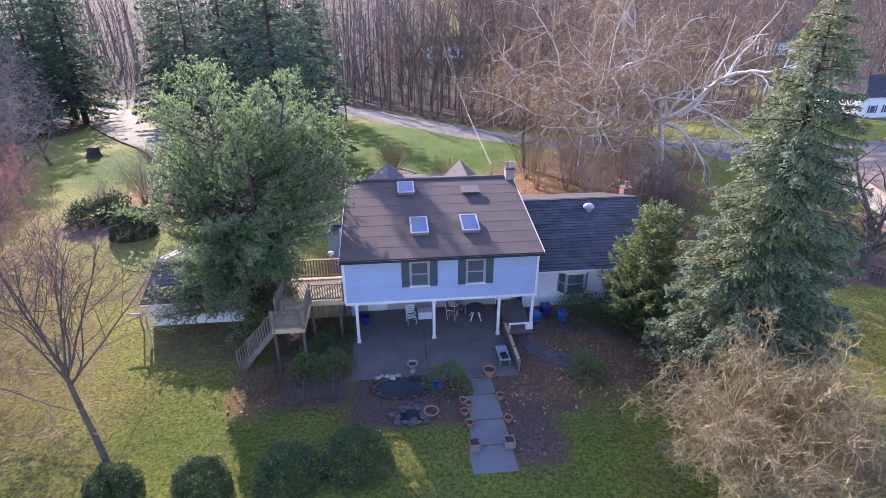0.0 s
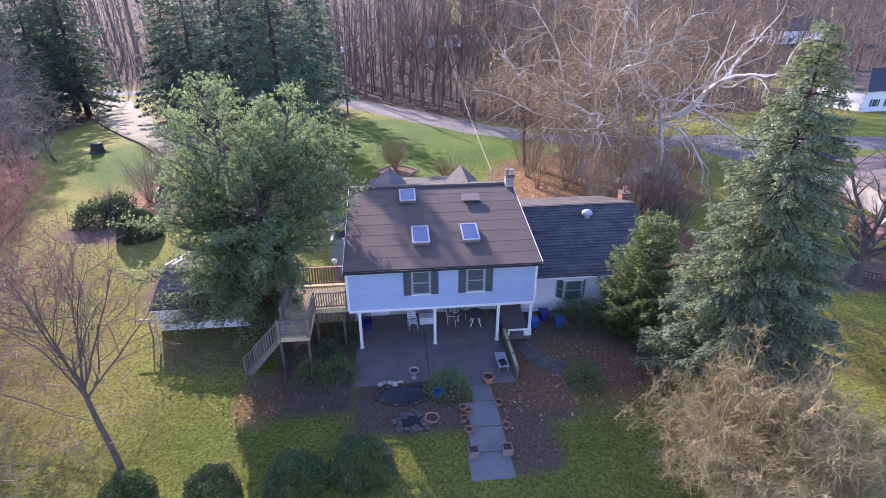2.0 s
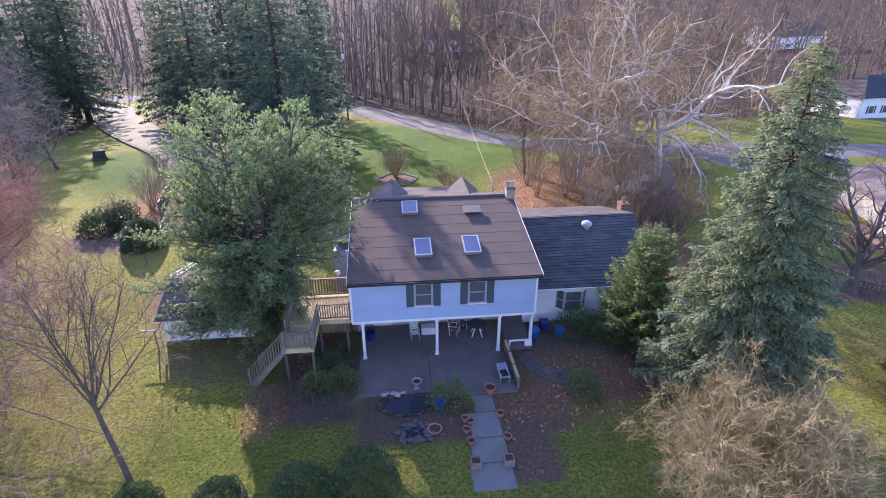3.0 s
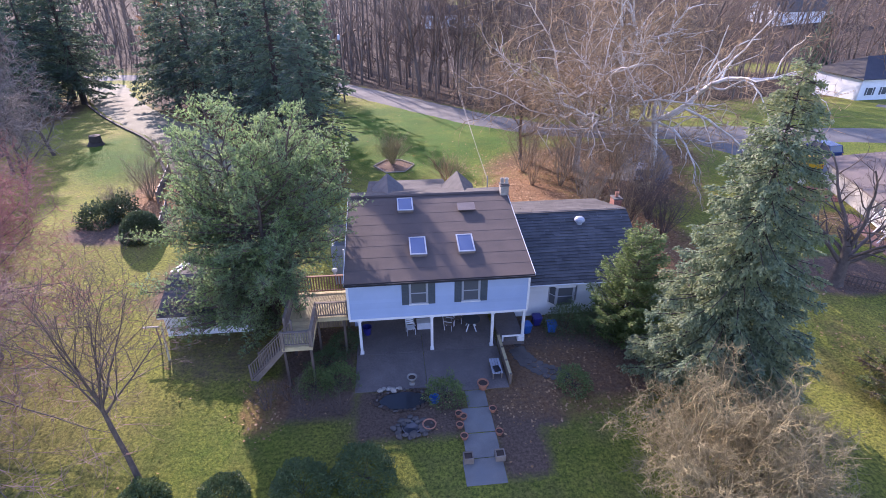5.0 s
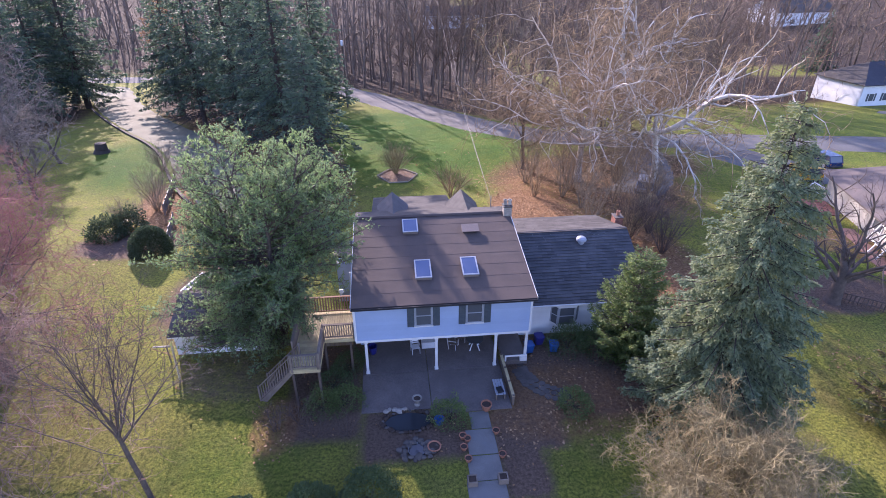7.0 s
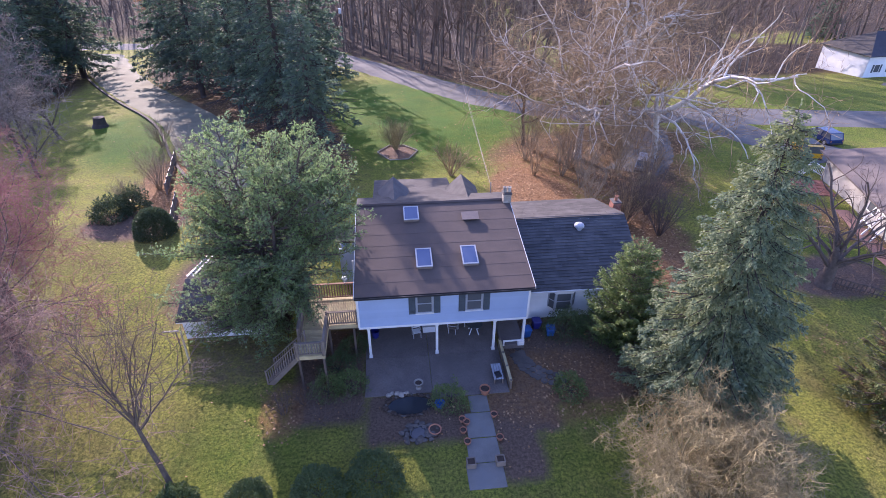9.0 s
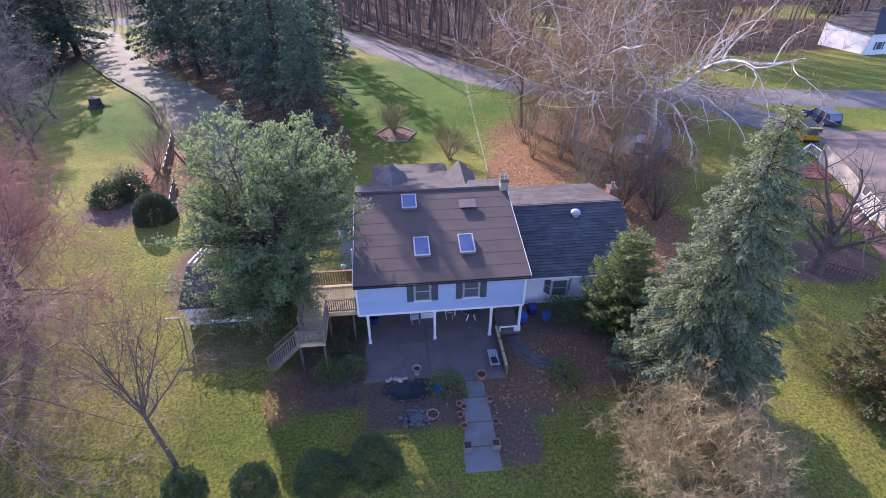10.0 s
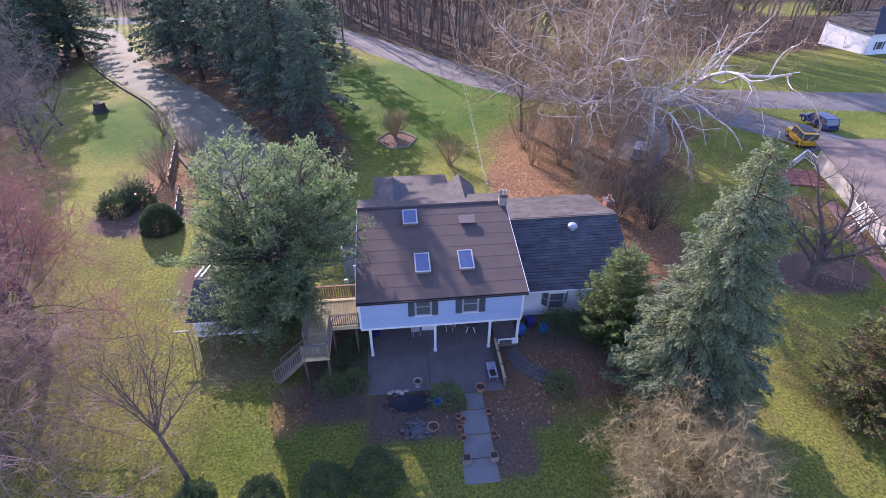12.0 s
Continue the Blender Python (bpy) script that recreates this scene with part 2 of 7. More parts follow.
def prism(points, axis, lo, hi):
    """A flat outline of (u, v) pushed from lo to hi along an axis: 'x' takes (y, z), 'y' takes (x, z), 'z' takes (x, y)."""
    bm = bmesh.new()
    put = {"x": lambda u, v, w: (w, u, v), "y": lambda u, v, w: (u, w, v), "z": lambda u, v, w: (u, v, w)}[axis]
    a = [bm.verts.new(put(u, v, lo)) for u, v in points]
    b = [bm.verts.new(put(u, v, hi)) for u, v in points]
    n = len(points)
    bm.faces.new(a)
    bm.faces.new(b[::-1])
    for i in range(n):
        bm.faces.new((a[i], b[i], b[(i + 1) % n], a[(i + 1) % n]))
    bmesh.ops.recalc_face_normals(bm, faces=bm.faces)
    return bm


def step(a, b, v):
    u = np.clip((v - a) / (b - a), 0, 1)
    return u * u * (3 - 2 * u)


def ground_z(x, y):
    """The land, shaped to fit the camera's view: level round the house, falling gently to the road and past it, a
    wooded rise far beyond it.
    """
    x, y = np.asarray(x, float), np.asarray(y, float)
    u = np.clip(y - 36, 0, 84)
    z = -2.0 * step(12, 40, y) - 0.075 * np.where(u < 12, u * u / 24, u - 6) + 34 * step(150, 520, y) + 14 * step(120, 500, np.abs(x) * (y > 0)) * step(60, 160, y)
    return z + 0.06 * np.sin(x * 0.35) * np.cos(y * 0.3) * step(4, 12, np.hypot(x - 1, y * 0.7 + 1))


def gz(x, y):
    return float(ground_z(x, y))


# ---- the ground: one sheet to the horizon ----
def spaced(dense_lo, dense_hi, step_in, far_lo, far_hi, grow=1.12):
    mid = list(np.arange(dense_lo, dense_hi, step_in))
    up, d = [dense_hi], step_in
    while up[-1] < far_hi:
        d *= grow
        up.append(up[-1] + d)
    down, d = [dense_lo], step_in
    while down[-1] > far_lo:
        d *= grow
        down.append(down[-1] - d)
    return np.array(down[:0:-1] + mid + up)


ROAD = [(-193.8, 131.3), (-133.1, 128.9), (-90.6, 126.5), (-66.3, 124.7), (-43.2, 121.6), (-21.0, 112.6), (-7.7, 93.5), (0.3, 80.4), (8.5, 66.7), (14.7, 57.9), (24.6, 50.1), (47.5, 45.7), (66.3, 41.9), (110.0, 36.0), (170.0, 30.0)]
DRIVEWAY = [(-73.0, 122.5, 4.9), (-62.5, 103.3, 4.6), (-54.4, 87.2, 4.5), (-43.4, 70.3, 4.3), (-30.9, 53.3, 4.2), (-22.5, 38.0, 5.0), (-17.5, 29.0, 4.8), (-13.0, 22.0, 4.4), (-10.0, 17.0, 4.0)]


def curve_points(ctrl, per=12):
    """A smooth line through control points of any width."""
    c = np.array(ctrl, float)
    c = np.vstack([2 * c[0] - c[1], c, 2 * c[-1] - c[-2]])
    out = []
    for i in range(1, len(c) - 2):
        for k in range(per):
            t = k / per
            a, b, d, e = c[i - 1], c[i], c[i + 1], c[i + 2]
            out.append(0.5 * (2 * b + (d - a) * t + (2 * a - 5 * b + 4 * d - e) * t * t + (3 * b - a - 3 * d + e) * t ** 3))
    out.append(c[-2])
    return np.array(out)


road_line = curve_points(ROAD)
drive_line = curve_points(DRIVEWAY)


def line_distance(x, y, line):
    best = np.full(np.shape(x), 1e9)
    for p in line[::3]:
        best = np.minimum(best, np.hypot(x - p[0], y - p[1]))
    return best


def blob(x, y, cx, cy, rx, ry, turn=0.0, soft=0.25):
    c, s = math.cos(turn), math.sin(turn)
    u, v = ((x - cx) * c + (y - cy) * s) / rx, ((y - cy) * c - (x - cx) * s) / ry
    return 1 - step(1 - soft, 1 + soft, np.hypot(u, v))


def plot(x, y, x0, x1, y0, y1, soft=0.5):
    """A squarish bed with softened sides."""
    return step(-soft, soft, x - x0) * step(-soft, soft, x1 - x) * step(-soft, soft, y - y0) * step(-soft, soft, y1 - y)


gx = spaced(-34, 38, 0.42, -1400, 1400)
gy = spaced(-18, 44, 0.42, -700, 1600)
GX, GY = np.meshgrid(gx, gy)
GZ = ground_z(GX, GY)
nx, ny = len(gx), len(gy)
idx = np.arange(nx * ny).reshape(ny, nx)
quads = np.stack([idx[:-1, :-1], idx[:-1, 1:], idx[1:, 1:], idx[1:, :-1]], -1).reshape(-1, 4)
m, nt, b = blank("lawn_soil_and_leaf_floor", 0.95)
b.inputs["Specular IOR Level"].default_value = 0.1
pos = position(nt)
blades = noise_node(nt, 6.0, 8.0, pos, 0.82)
patch = noise_node(nt, 0.55, 5.0, pos, 0.6)
lawn = mixed(nt, ramp(nt, blades, 0.41, 0.6), (0.095, 0.112, 0.028), (0.37, 0.365, 0.06))
lawn = mixed(nt, ramp(nt, patch, 0.45, 0.68), lawn, mixed(nt, ramp(nt, blades, 0.40, 0.62), (0.105, 0.10, 0.028), (0.32, 0.285, 0.085)))
def cover(name):
    a = nt.nodes.new("ShaderNodeAttribute")
    a.attribute_name = name
    return a.outputs["Fac"]
def edged(name, soft=0.35):
    """A ground cover's mask with a ragged edge."""
    n = nt.nodes.new("ShaderNodeMath")
    n.operation = "ADD"
    nt.links.new(cover(name), n.inputs[0])
    k = nt.nodes.new("ShaderNodeMath")
    k.operation = "MULTIPLY_ADD"
    k.inputs[1].default_value, k.inputs[2].default_value = 0.9, -0.45
    nt.links.new(noise_node(nt, 1.6, 6.0, pos, 0.7), k.inputs[0])
    nt.links.new(k.outputs[0], n.inputs[1])
    return ramp(nt, n.outputs[0], 0.5 - soft / 2, 0.5 + soft / 2)
lawn = mixed(nt, edged("dry", 0.7), lawn, mixed(nt, ramp(nt, blades, 0.40, 0.62), (0.11, 0.092, 0.03), (0.31, 0.265, 0.075)))
lush = mixed(nt, ramp(nt, blades, 0.36, 0.64), (0.03, 0.068, 0.010), (0.088, 0.19, 0.018))
lush = mixed(nt, ramp(nt, noise_node(nt, 0.3, 6.0, pos, 0.7), 0.42, 0.66), lush, mixed(nt, ramp(nt, blades, 0.36, 0.64), (0.05, 0.078, 0.010), (0.155, 0.22, 0.024)))
lawn = mixed(nt, edged("lush", 0.7), lawn, lush)
lawn = mixed(nt, ramp(nt, noise_node(nt, 0.21, 4.0, pos, 0.6), 0.36, 0.6), mixed(nt, 1.0, lawn, (0.78, 0.84, 0.78), "MULTIPLY"), lawn)
mulch = mixed(nt, ramp(nt, noise_node(nt, 7.0, 6.0, pos, 0.75), 0.35, 0.65), (0.095, 0.068, 0.05), (0.23, 0.16, 0.115))
leaves = mixed(nt, ramp(nt, noise_node(nt, 5.0, 6.0, pos, 0.8), 0.35, 0.65), (0.11, 0.06, 0.03), (0.36, 0.21, 0.10))
col = mixed(nt, edged("mulch", 0.7), lawn, mulch)
col = mixed(nt, edged("leaves", 0.5), col, leaves)
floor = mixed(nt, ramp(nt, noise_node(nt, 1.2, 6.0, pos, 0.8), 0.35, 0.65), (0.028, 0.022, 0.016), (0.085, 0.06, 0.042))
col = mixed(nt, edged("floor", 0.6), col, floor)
nt.links.new(col, b.inputs["Base Color"])
bump = nt.nodes.new("ShaderNodeBump")
bump.inputs["Strength"].default_value, bump.inputs["Distance"].default_value = 1.0, 0.22
nt.links.new(blades, bump.inputs["Height"])
nt.links.new(bump.outputs[0], b.inputs["Normal"])
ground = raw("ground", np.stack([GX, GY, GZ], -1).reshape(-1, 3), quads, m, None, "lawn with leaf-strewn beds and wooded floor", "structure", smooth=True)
tagged(ground, category="ground")


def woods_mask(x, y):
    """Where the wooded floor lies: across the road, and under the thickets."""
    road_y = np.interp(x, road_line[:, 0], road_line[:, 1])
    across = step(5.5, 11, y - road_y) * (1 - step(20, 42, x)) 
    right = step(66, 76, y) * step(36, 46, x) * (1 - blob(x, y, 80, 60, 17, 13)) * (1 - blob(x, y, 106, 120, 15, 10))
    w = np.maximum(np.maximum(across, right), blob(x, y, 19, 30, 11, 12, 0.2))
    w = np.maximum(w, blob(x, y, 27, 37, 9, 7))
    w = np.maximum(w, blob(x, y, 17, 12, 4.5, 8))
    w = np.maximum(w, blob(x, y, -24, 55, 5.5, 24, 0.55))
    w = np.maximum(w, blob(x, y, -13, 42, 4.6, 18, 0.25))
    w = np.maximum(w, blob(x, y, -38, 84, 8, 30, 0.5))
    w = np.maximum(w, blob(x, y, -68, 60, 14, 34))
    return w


covers = {
    # half-strength last patch browns the grass to stand for the shed's shade
    "mulch": np.maximum.reduce([plot(GX, GY, 1.9, 4.2, -8.8, -4.0), plot(GX, GY, 1.9, 5.6, -6.2, -3.2), plot(GX, GY, 3.4, 11.5, -4.4, 2.8), plot(GX, GY, -4.6, 0.9, -6.2, -2.8), plot(GX, GY, -8.6, -4.6, -4.6, 2.9), blob(GX, GY, -1.8, 36, 2.2, 2.6),
                                blob(GX, GY, -24.5, 18.5, 4.4, 3.2), blob(GX, GY, 29, 5.2, 4.2, 2.6, 0.1), blob(GX, GY, 25.5, -7.2, 3.2, 2.0), blob(GX, GY, -14, 9, 4.5, 6), 0.5 * blob(GX, GY, -11.6, 0.9, 3.6, 2.4)]),
    "leaves": np.maximum.reduce([0.7 * woods_mask(GX, GY), blob(GX, GY, 10.8, 21.5, 4.0, 8), 0.85 * blob(GX, GY, -24.6, 28.5, 3.2, 8.5, 0.3), 0.9 * blob(GX, GY, 16.2, 11, 4.2, 9), 0.9 * blob(GX, GY, 26.0, -8.9, 1.5, 0.9), 0.6 * blob(GX, GY, -9.0, -3.4, 1.3, 2.2),
                                 0.3 * blob(GX, GY, 24.5, -3.0, 1.6, 4.5, 0.3), 0.55 * blob(GX, GY, 6, -3, 5, 3), 0.6 * blob(GX, GY, 35, 12, 3, 7, 0.6)]),
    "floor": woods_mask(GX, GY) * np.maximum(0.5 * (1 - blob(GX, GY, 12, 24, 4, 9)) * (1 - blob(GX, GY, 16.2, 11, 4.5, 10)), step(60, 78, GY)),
    "dry": np.maximum.reduce([0.7 * blob(GX, GY, -21.5, -2, 4.5, 8, 0.0, 0.5), 0.5 * blob(GX, GY, -27, 12, 6, 8, 0, 0.6), 0.4 * blob(GX, GY, -14.5, -5, 3, 4, 0, 0.6), 0.42 * blob(GX, GY, 22, -6, 1.6, 5, 0.5, 0.6), 0.6 * blob(GX, GY, -24, 24, 3, 12, 0.2)]),
    # last patch: darker green put in for the shade over the back lawn
    "lush": np.maximum.reduce([blob(GX, GY, 2, 54, 16, 24, 0, 0.5), 0.5 * blob(GX, GY, 34, 10, 6, 9, 0, 0.5), blob(GX, GY, -35, 45, 6, 12, 0.3, 0.5), 0.5 * blob(GX, GY, 75, 45, 40, 20, 0, 0.4), 0.45 * blob(GX, GY, 38, 30, 12, 8, 0, 0.5), 0.5 * blob(GX, GY, -11, -6, 4, 4, 0, 0.6), 0.3 * blob(GX, GY, 8, -9.5, 9, 6, 0, 0.3)]),
}
for name, values in covers.items():
    a = ground.data.attributes.new(name, "FLOAT", "POINT")
    a.data.foreach_set("value", values.astype(np.float32).ravel())


def ribbon(name, line, half, material, label, category, lift=0.03, across=6, crown=0.05):
    """A paved strip that follows the land, with slightly rounded shoulders."""
    p = line[:, :2]
    t = np.gradient(p, axis=0)
    t /= np.linalg.norm(t, axis=1)[:, None]
    nrm = np.stack([-t[:, 1], t[:, 0]], -1)
    half = np.broadcast_to(half, len(p))
    rows = []
    for u in np.linspace(-1, 1, across + 1):
        wob = 0.12 * np.sin(np.arange(len(p)) * 1.7 + u * 9) * (abs(u) == 1)
        q = p + nrm * (half * u + wob * np.sign(u))[:, None]
        z = ground_z(q[:, 0], q[:, 1]) + lift + crown * (1 - u * u) - (0.08 if abs(u) == 1 else 0)
        rows.append(np.column_stack([q, z]))
    v = np.stack(rows, 1)
    k = np.arange(v.shape[0] * v.shape[1]).reshape(v.shape[:2])
    f = np.stack([k[:-1, :-1], k[1:, :-1], k[1:, 1:], k[:-1, 1:]], -1).reshape(-1, 4)
    return tagged(raw(name, v.reshape(-1, 3), f, material, None, label, "structure", smooth=True), category=category)


ribbon("road", road_line, 4.5, ASPHALT, "grey asphalt road with worn edges", "road", lift=0.05)
ribbon("driveway", drive_line, drive_line[:, 2], DRIVE, "pale sandy asphalt driveway", "driveway", lift=0.04)
NBR_DRIVE = curve_points([(40.5, 45.7, 0), (43.0, 38.0, 0), (46.5, 32.0, 0), (47.5, 27.0, 0)])
ribbon("neighbour_driveway", NBR_DRIVE, 4.2, ASPHALT, "grey asphalt driveway of the neighbouring house", "driveway", lift=0.04)
FAR_DRIVE = curve_points([(84.0, 63.0, 0), (88.0, 58.5, 0), (98.0, 56.0, 0), (112.0, 50.0, 0)])
ribbon("far_driveway", FAR_DRIVE, 1.9, ASPHALT, "narrow asphalt driveway across the road", "driveway", lift=0.04)
SIDE_DRIVE = curve_points([(31.4, 45.7, 0), (29.5, 38.0, 0), (26.5, 31.0, 0), (22.5, 26.0, 0)])
ribbon("side_driveway", SIDE_DRIVE, 3.2, ASPHALT, "asphalt parking apron under the bare trees", "driveway", lift=0.04)


# ---- the house ----
W = 4.85
house = thing("house", (0, 0, 0), 0, "white-sided two-storey house with brown shallow roof", "house")


def siding(parent, x0, x1, y, z0, z1, holes=(), course=0.2, face=-1, material=None):
    """Lapped boards in front of a wall in the xz plane; holes are (x0, x1, z0, z1)."""
    z = z0
    while z < z1 - 0.02:
        top = min(z + course, z1)
        spans = [(x0, x1)]
        for a, c, h0, h1 in holes:
            if h0 < top and h1 > z:
                spans = [s for lo, hi in spans for s in ((lo, min(hi, a)), (max(lo, c), hi)) if s[1] - s[0] > 0.02]
        for lo, hi in spans:
            part("siding_board", prism([(y, z), (y + face * 0.03, z), (y + face * 0.012, top + 0.005), (y, top + 0.005)], "x", lo, hi), material or SIDING, parent)
        z = top


def sash_window(parent, x, y, z, w, h, shutters=True):
    """A double-hung window facing -y, with frame, sash bars, panes and shutters."""
    win = part("window", boxed((x - w / 2, y + 0.0, z), (x + w / 2, y + 0.03, z + h)), GLASS, parent, "dark double-hung window")
    fr = bmesh.new()
    for lo, hi in (((x - w / 2 - 0.07, z), (x - w / 2, z + h)), ((x + w / 2, z), (x + w / 2 + 0.07, z + h)), ((x - w / 2 - 0.07, z + h), (x + w / 2 + 0.07, z + h + 0.09))):
        box(fr, (lo[0], y - 0.06, lo[1]), (hi[0], y + 0.02, hi[1]), 0.006)
    part("window_frame", fr, SASH, win)
    part("window_sill", boxed((x - w / 2 - 0.1, y - 0.10, z - 0.06), (x + w / 2 + 0.1, y + 0.02, z), 0.008), TRIM, win)
    part("meeting_rail", boxed((x - w / 2, y - 0.03, z + h / 2 - 0.025), (x + w / 2, y + 0.0, z + h / 2 + 0.025)), SASH, win)
    sash = bmesh.new()
    for zz in (z, z + h - 0.045):
        box(sash, (x - w / 2, y - 0.025, zz), (x + w / 2, y, zz + 0.045))
    for xx in (x - w / 2, x + w / 2 - 0.04):
        box(sash, (xx, y - 0.026, z), (xx + 0.04, y, z + h))
    part("sash", sash, SASH, win)
    if shutters:
        for side in (-1, 1):
            cx = x + side * (w / 2 + 0.07 + 0.2)
            sh = part("shutter", boxed((cx - 0.19, y - 0.055, z - 0.04), (cx + 0.19, y - 0.02, z + h + 0.06), 0.006), SHUTTER, parent, "slate-blue louvred shutter")
            slats = bmesh.new()
            for k in range(14):
                zz = z + 0.05 + k * (h - 0.1) / 14
                if abs(k - 7) > 0:
                    box(slats, (cx - 0.14, y - 0.07, zz), (cx + 0.14, y - 0.05, zz + 0.05))
            part("slat", slats, SHUTTER, sh)
    return win


# rear upper storey, carried over the patio on posts
Z_FLOOR, Z_WALL = 2.5, 5.06
part("upper_wall", boxed((-W, 0.0, Z_FLOOR), (W, 0.2, Z_WALL)), SIDING, house)
WINS = [(-1.12, 3.3, 0.86, 1.3), (1.69, 3.3, 0.86, 1.3)]
holes = [(x - w / 2 - 0.07, x + w / 2 + 0.07, z - 0.06, z + h + 0.09) for x, z, w, h in WINS]
siding(house, -W, W, 0.0, Z_FLOOR, Z_WALL, holes)
for x, z, w, h in WINS:
    sash_window(house, x, -0.012, z, w, h)
for sx in (-W, W):
    part("corner_board", boxed((sx - 0.06, -0.045, Z_FLOOR), (sx + 0.06, 0.1, Z_WALL), 0.006), TRIM, house)
part("floor_band", boxed((-W - 0.02, -0.05, Z_FLOOR - 0.14), (W + 0.02, 8.6, Z_FLOOR), 0.006), TRIM, house)
part("side_wall", boxed((-W, 0.2, Z_FLOOR), (-W + 0.2, 8.6, Z_WALL + 0.02)), SIDING, house)
part("side_wall", boxed((W - 0.2, 0.2, Z_FLOOR), (W, 8.6, Z_WALL + 0.02)), SIDING, house)
for sx, d in ((-W, 1), (W, -1)):
    part("gable_wall", prism([(0.05, 5.0), (8.5, 5.0), (8.5, 6.1), (6.9, 6.45), (0.05, 5.12)], "x", sx, sx + d * 0.18), SIDING, house)
# lower rear wall, set back under the overhang
YB = 3.2
part("lower_wall", boxed((-W, YB, 0.0), (W, YB + 0.2, Z_FLOOR - 0.14)), surf("shaded_tan_wall", (0.5, 0.47, 0.42), (0.44, 0.41, 0.37), 1.0, 0.8, 0.1), house)
# left wall lengthened past the rear wall to block a stripe of sun
part("lower_side_wall", boxed((-W, 2.75, 0), (-W + 0.2, 8.6, Z_FLOOR - 0.14)), SIDING, house)
part("lower_side_wall", boxed((W - 0.2, YB, 0), (W, 8.6, Z_FLOOR - 0.14)), SIDING, house)
part("front_wall", boxed((-W, 8.4, -1.2), (W, 8.6, 6.0)), SIDING, house)
# posts
for x in (-4.35, -0.42, 2.98):
    bm = boxed((x - 0.075, 0.06, 0.0), (x + 0.075, 0.21, Z_FLOOR - 0.14), 0.01)
    box(bm, (x - 0.11, 0.03, 0.0), (x + 0.11, 0.24, 0.12), 0.01)
    box(bm, (x - 0.11, 0.03, Z_FLOOR - 0.28), (x + 0.11, 0.24, Z_FLOOR - 0.141), 0.01)
    part("porch_post", bm, TRIM, house)
part("porch_post", boxed((4.68, 0.06, 0.35), (4.83, 0.21, Z_FLOOR - 0.14), 0.01), TRIM, house)
# glazed doors and panels in the lower wall
def patio_door(x, w, h=2.05, label="white patio door with small panes"):
    d = part("patio_door", boxed((x - w / 2, YB - 0.06, 0.05), (x + w / 2, YB - 0.003, h), 0.01), TRIM, house, label)
    for i in range(3):
        for k in range(3):
            cx = x - w / 2 + 0.16 + (w - 0.32) * (i + 0.5) / 3
            z0 = 0.95 + k * 0.34
            part("pane", boxed((cx - (w - 0.36) / 6, YB - 0.07, z0), (cx + (w - 0.36) / 6, YB - 0.055, z0 + 0.3)), GLASS, d)
    part("door_knob", rod(bmesh.new(), (x + w / 2 - 0.08, YB - 0.12, 1.0), (x + w / 2 - 0.08, YB - 0.06, 1.0), 0.03), METAL, d)
patio_door(-3.4, 1.1)
patio_door(3.9, 0.95, 2.0, "white basement door with small panes")
for x in (-2.0, 0.9, 2.2):
    part("window", boxed((x - 0.55, YB - 0.03, 0.9), (x + 0.55, YB - 0.004, 2.0)), GLASS, house, "dark basement window")

# main roof: shallow rear slope in rolled courses, short front slope
EAVE_Y, EAVE_Z, RIDGE_Y, RIDGE_Z = -0.72, 5.2, 6.95, 6.62
S = (RIDGE_Z - EAVE_Z) / (RIDGE_Y - EAVE_Y)
roof = part("roof", prism([(EAVE_Y, EAVE_Z - 0.16), (EAVE_Y, EAVE_Z), (RIDGE_Y, RIDGE_Z), (8.9, RIDGE_Z - 0.55), (8.9, RIDGE_Z - 0.72), (RIDGE_Y, RIDGE_Z - 0.17)], "x", -W - 0.06, W + 0.06), ROOFING, house, "shallow brown roof")
courses = 8
for k in range(courses):
    a = EAVE_Y - 0.03 + (RIDGE_Y - EAVE_Y + 0.03) * k / courses
    c = EAVE_Y - 0.03 + (RIDGE_Y - EAVE_Y + 0.03) * (k + 1) / courses
    za, zc = EAVE_Z + (a - EAVE_Y) * S, EAVE_Z + (c - EAVE_Y) * S
    cuts = [-W - 0.08, random.uniform(-2.5, 2.5), W + 0.08]
    for x0, x1 in zip(cuts, cuts[1:]):
        part("roofing_strip", prism([(a, za + 0.004), (a, za + 0.0065), (c + 0.08, zc + 0.006), (c + 0.08, zc + 0.006)], "x", x0, x1 - 0.004), ROOFING, roof)
part("front_slope", prism([(RIDGE_Y, RIDGE_Z + 0.02), (8.95, RIDGE_Z - 0.54), (8.95, RIDGE_Z - 0.5), (RIDGE_Y, RIDGE_Z + 0.05)], "x", -W - 0.08, W + 0.08), SHINGLE_GREY, roof, "grey shingle slope in the sunlit tone")
part("ridge_cap", prism([(RIDGE_Y - 0.16, RIDGE_Z + 0.012), (RIDGE_Y, RIDGE_Z + 0.055), (RIDGE_Y + 0.16, RIDGE_Z + 0.008), (RIDGE_Y, RIDGE_Z + 0.085)], "x", -W - 0.08, W + 0.08), ROOFING, roof)
gut = prism([(EAVE_Y - 0.15, EAVE_Z - 0.02), (EAVE_Y - 0.13, EAVE_Z - 0.15), (EAVE_Y - 0.0, EAVE_Z - 0.15), (EAVE_Y - 0.0, EAVE_Z - 0.04), (EAVE_Y - 0.02, EAVE_Z - 0.13), (EAVE_Y - 0.11, EAVE_Z - 0.13), (EAVE_Y - 0.13, EAVE_Z - 0.02)], "x", -W - 0.06, W + 0.06)
part("gutter", gut, METAL_DARK, house, "dark gutter along the rear eave")
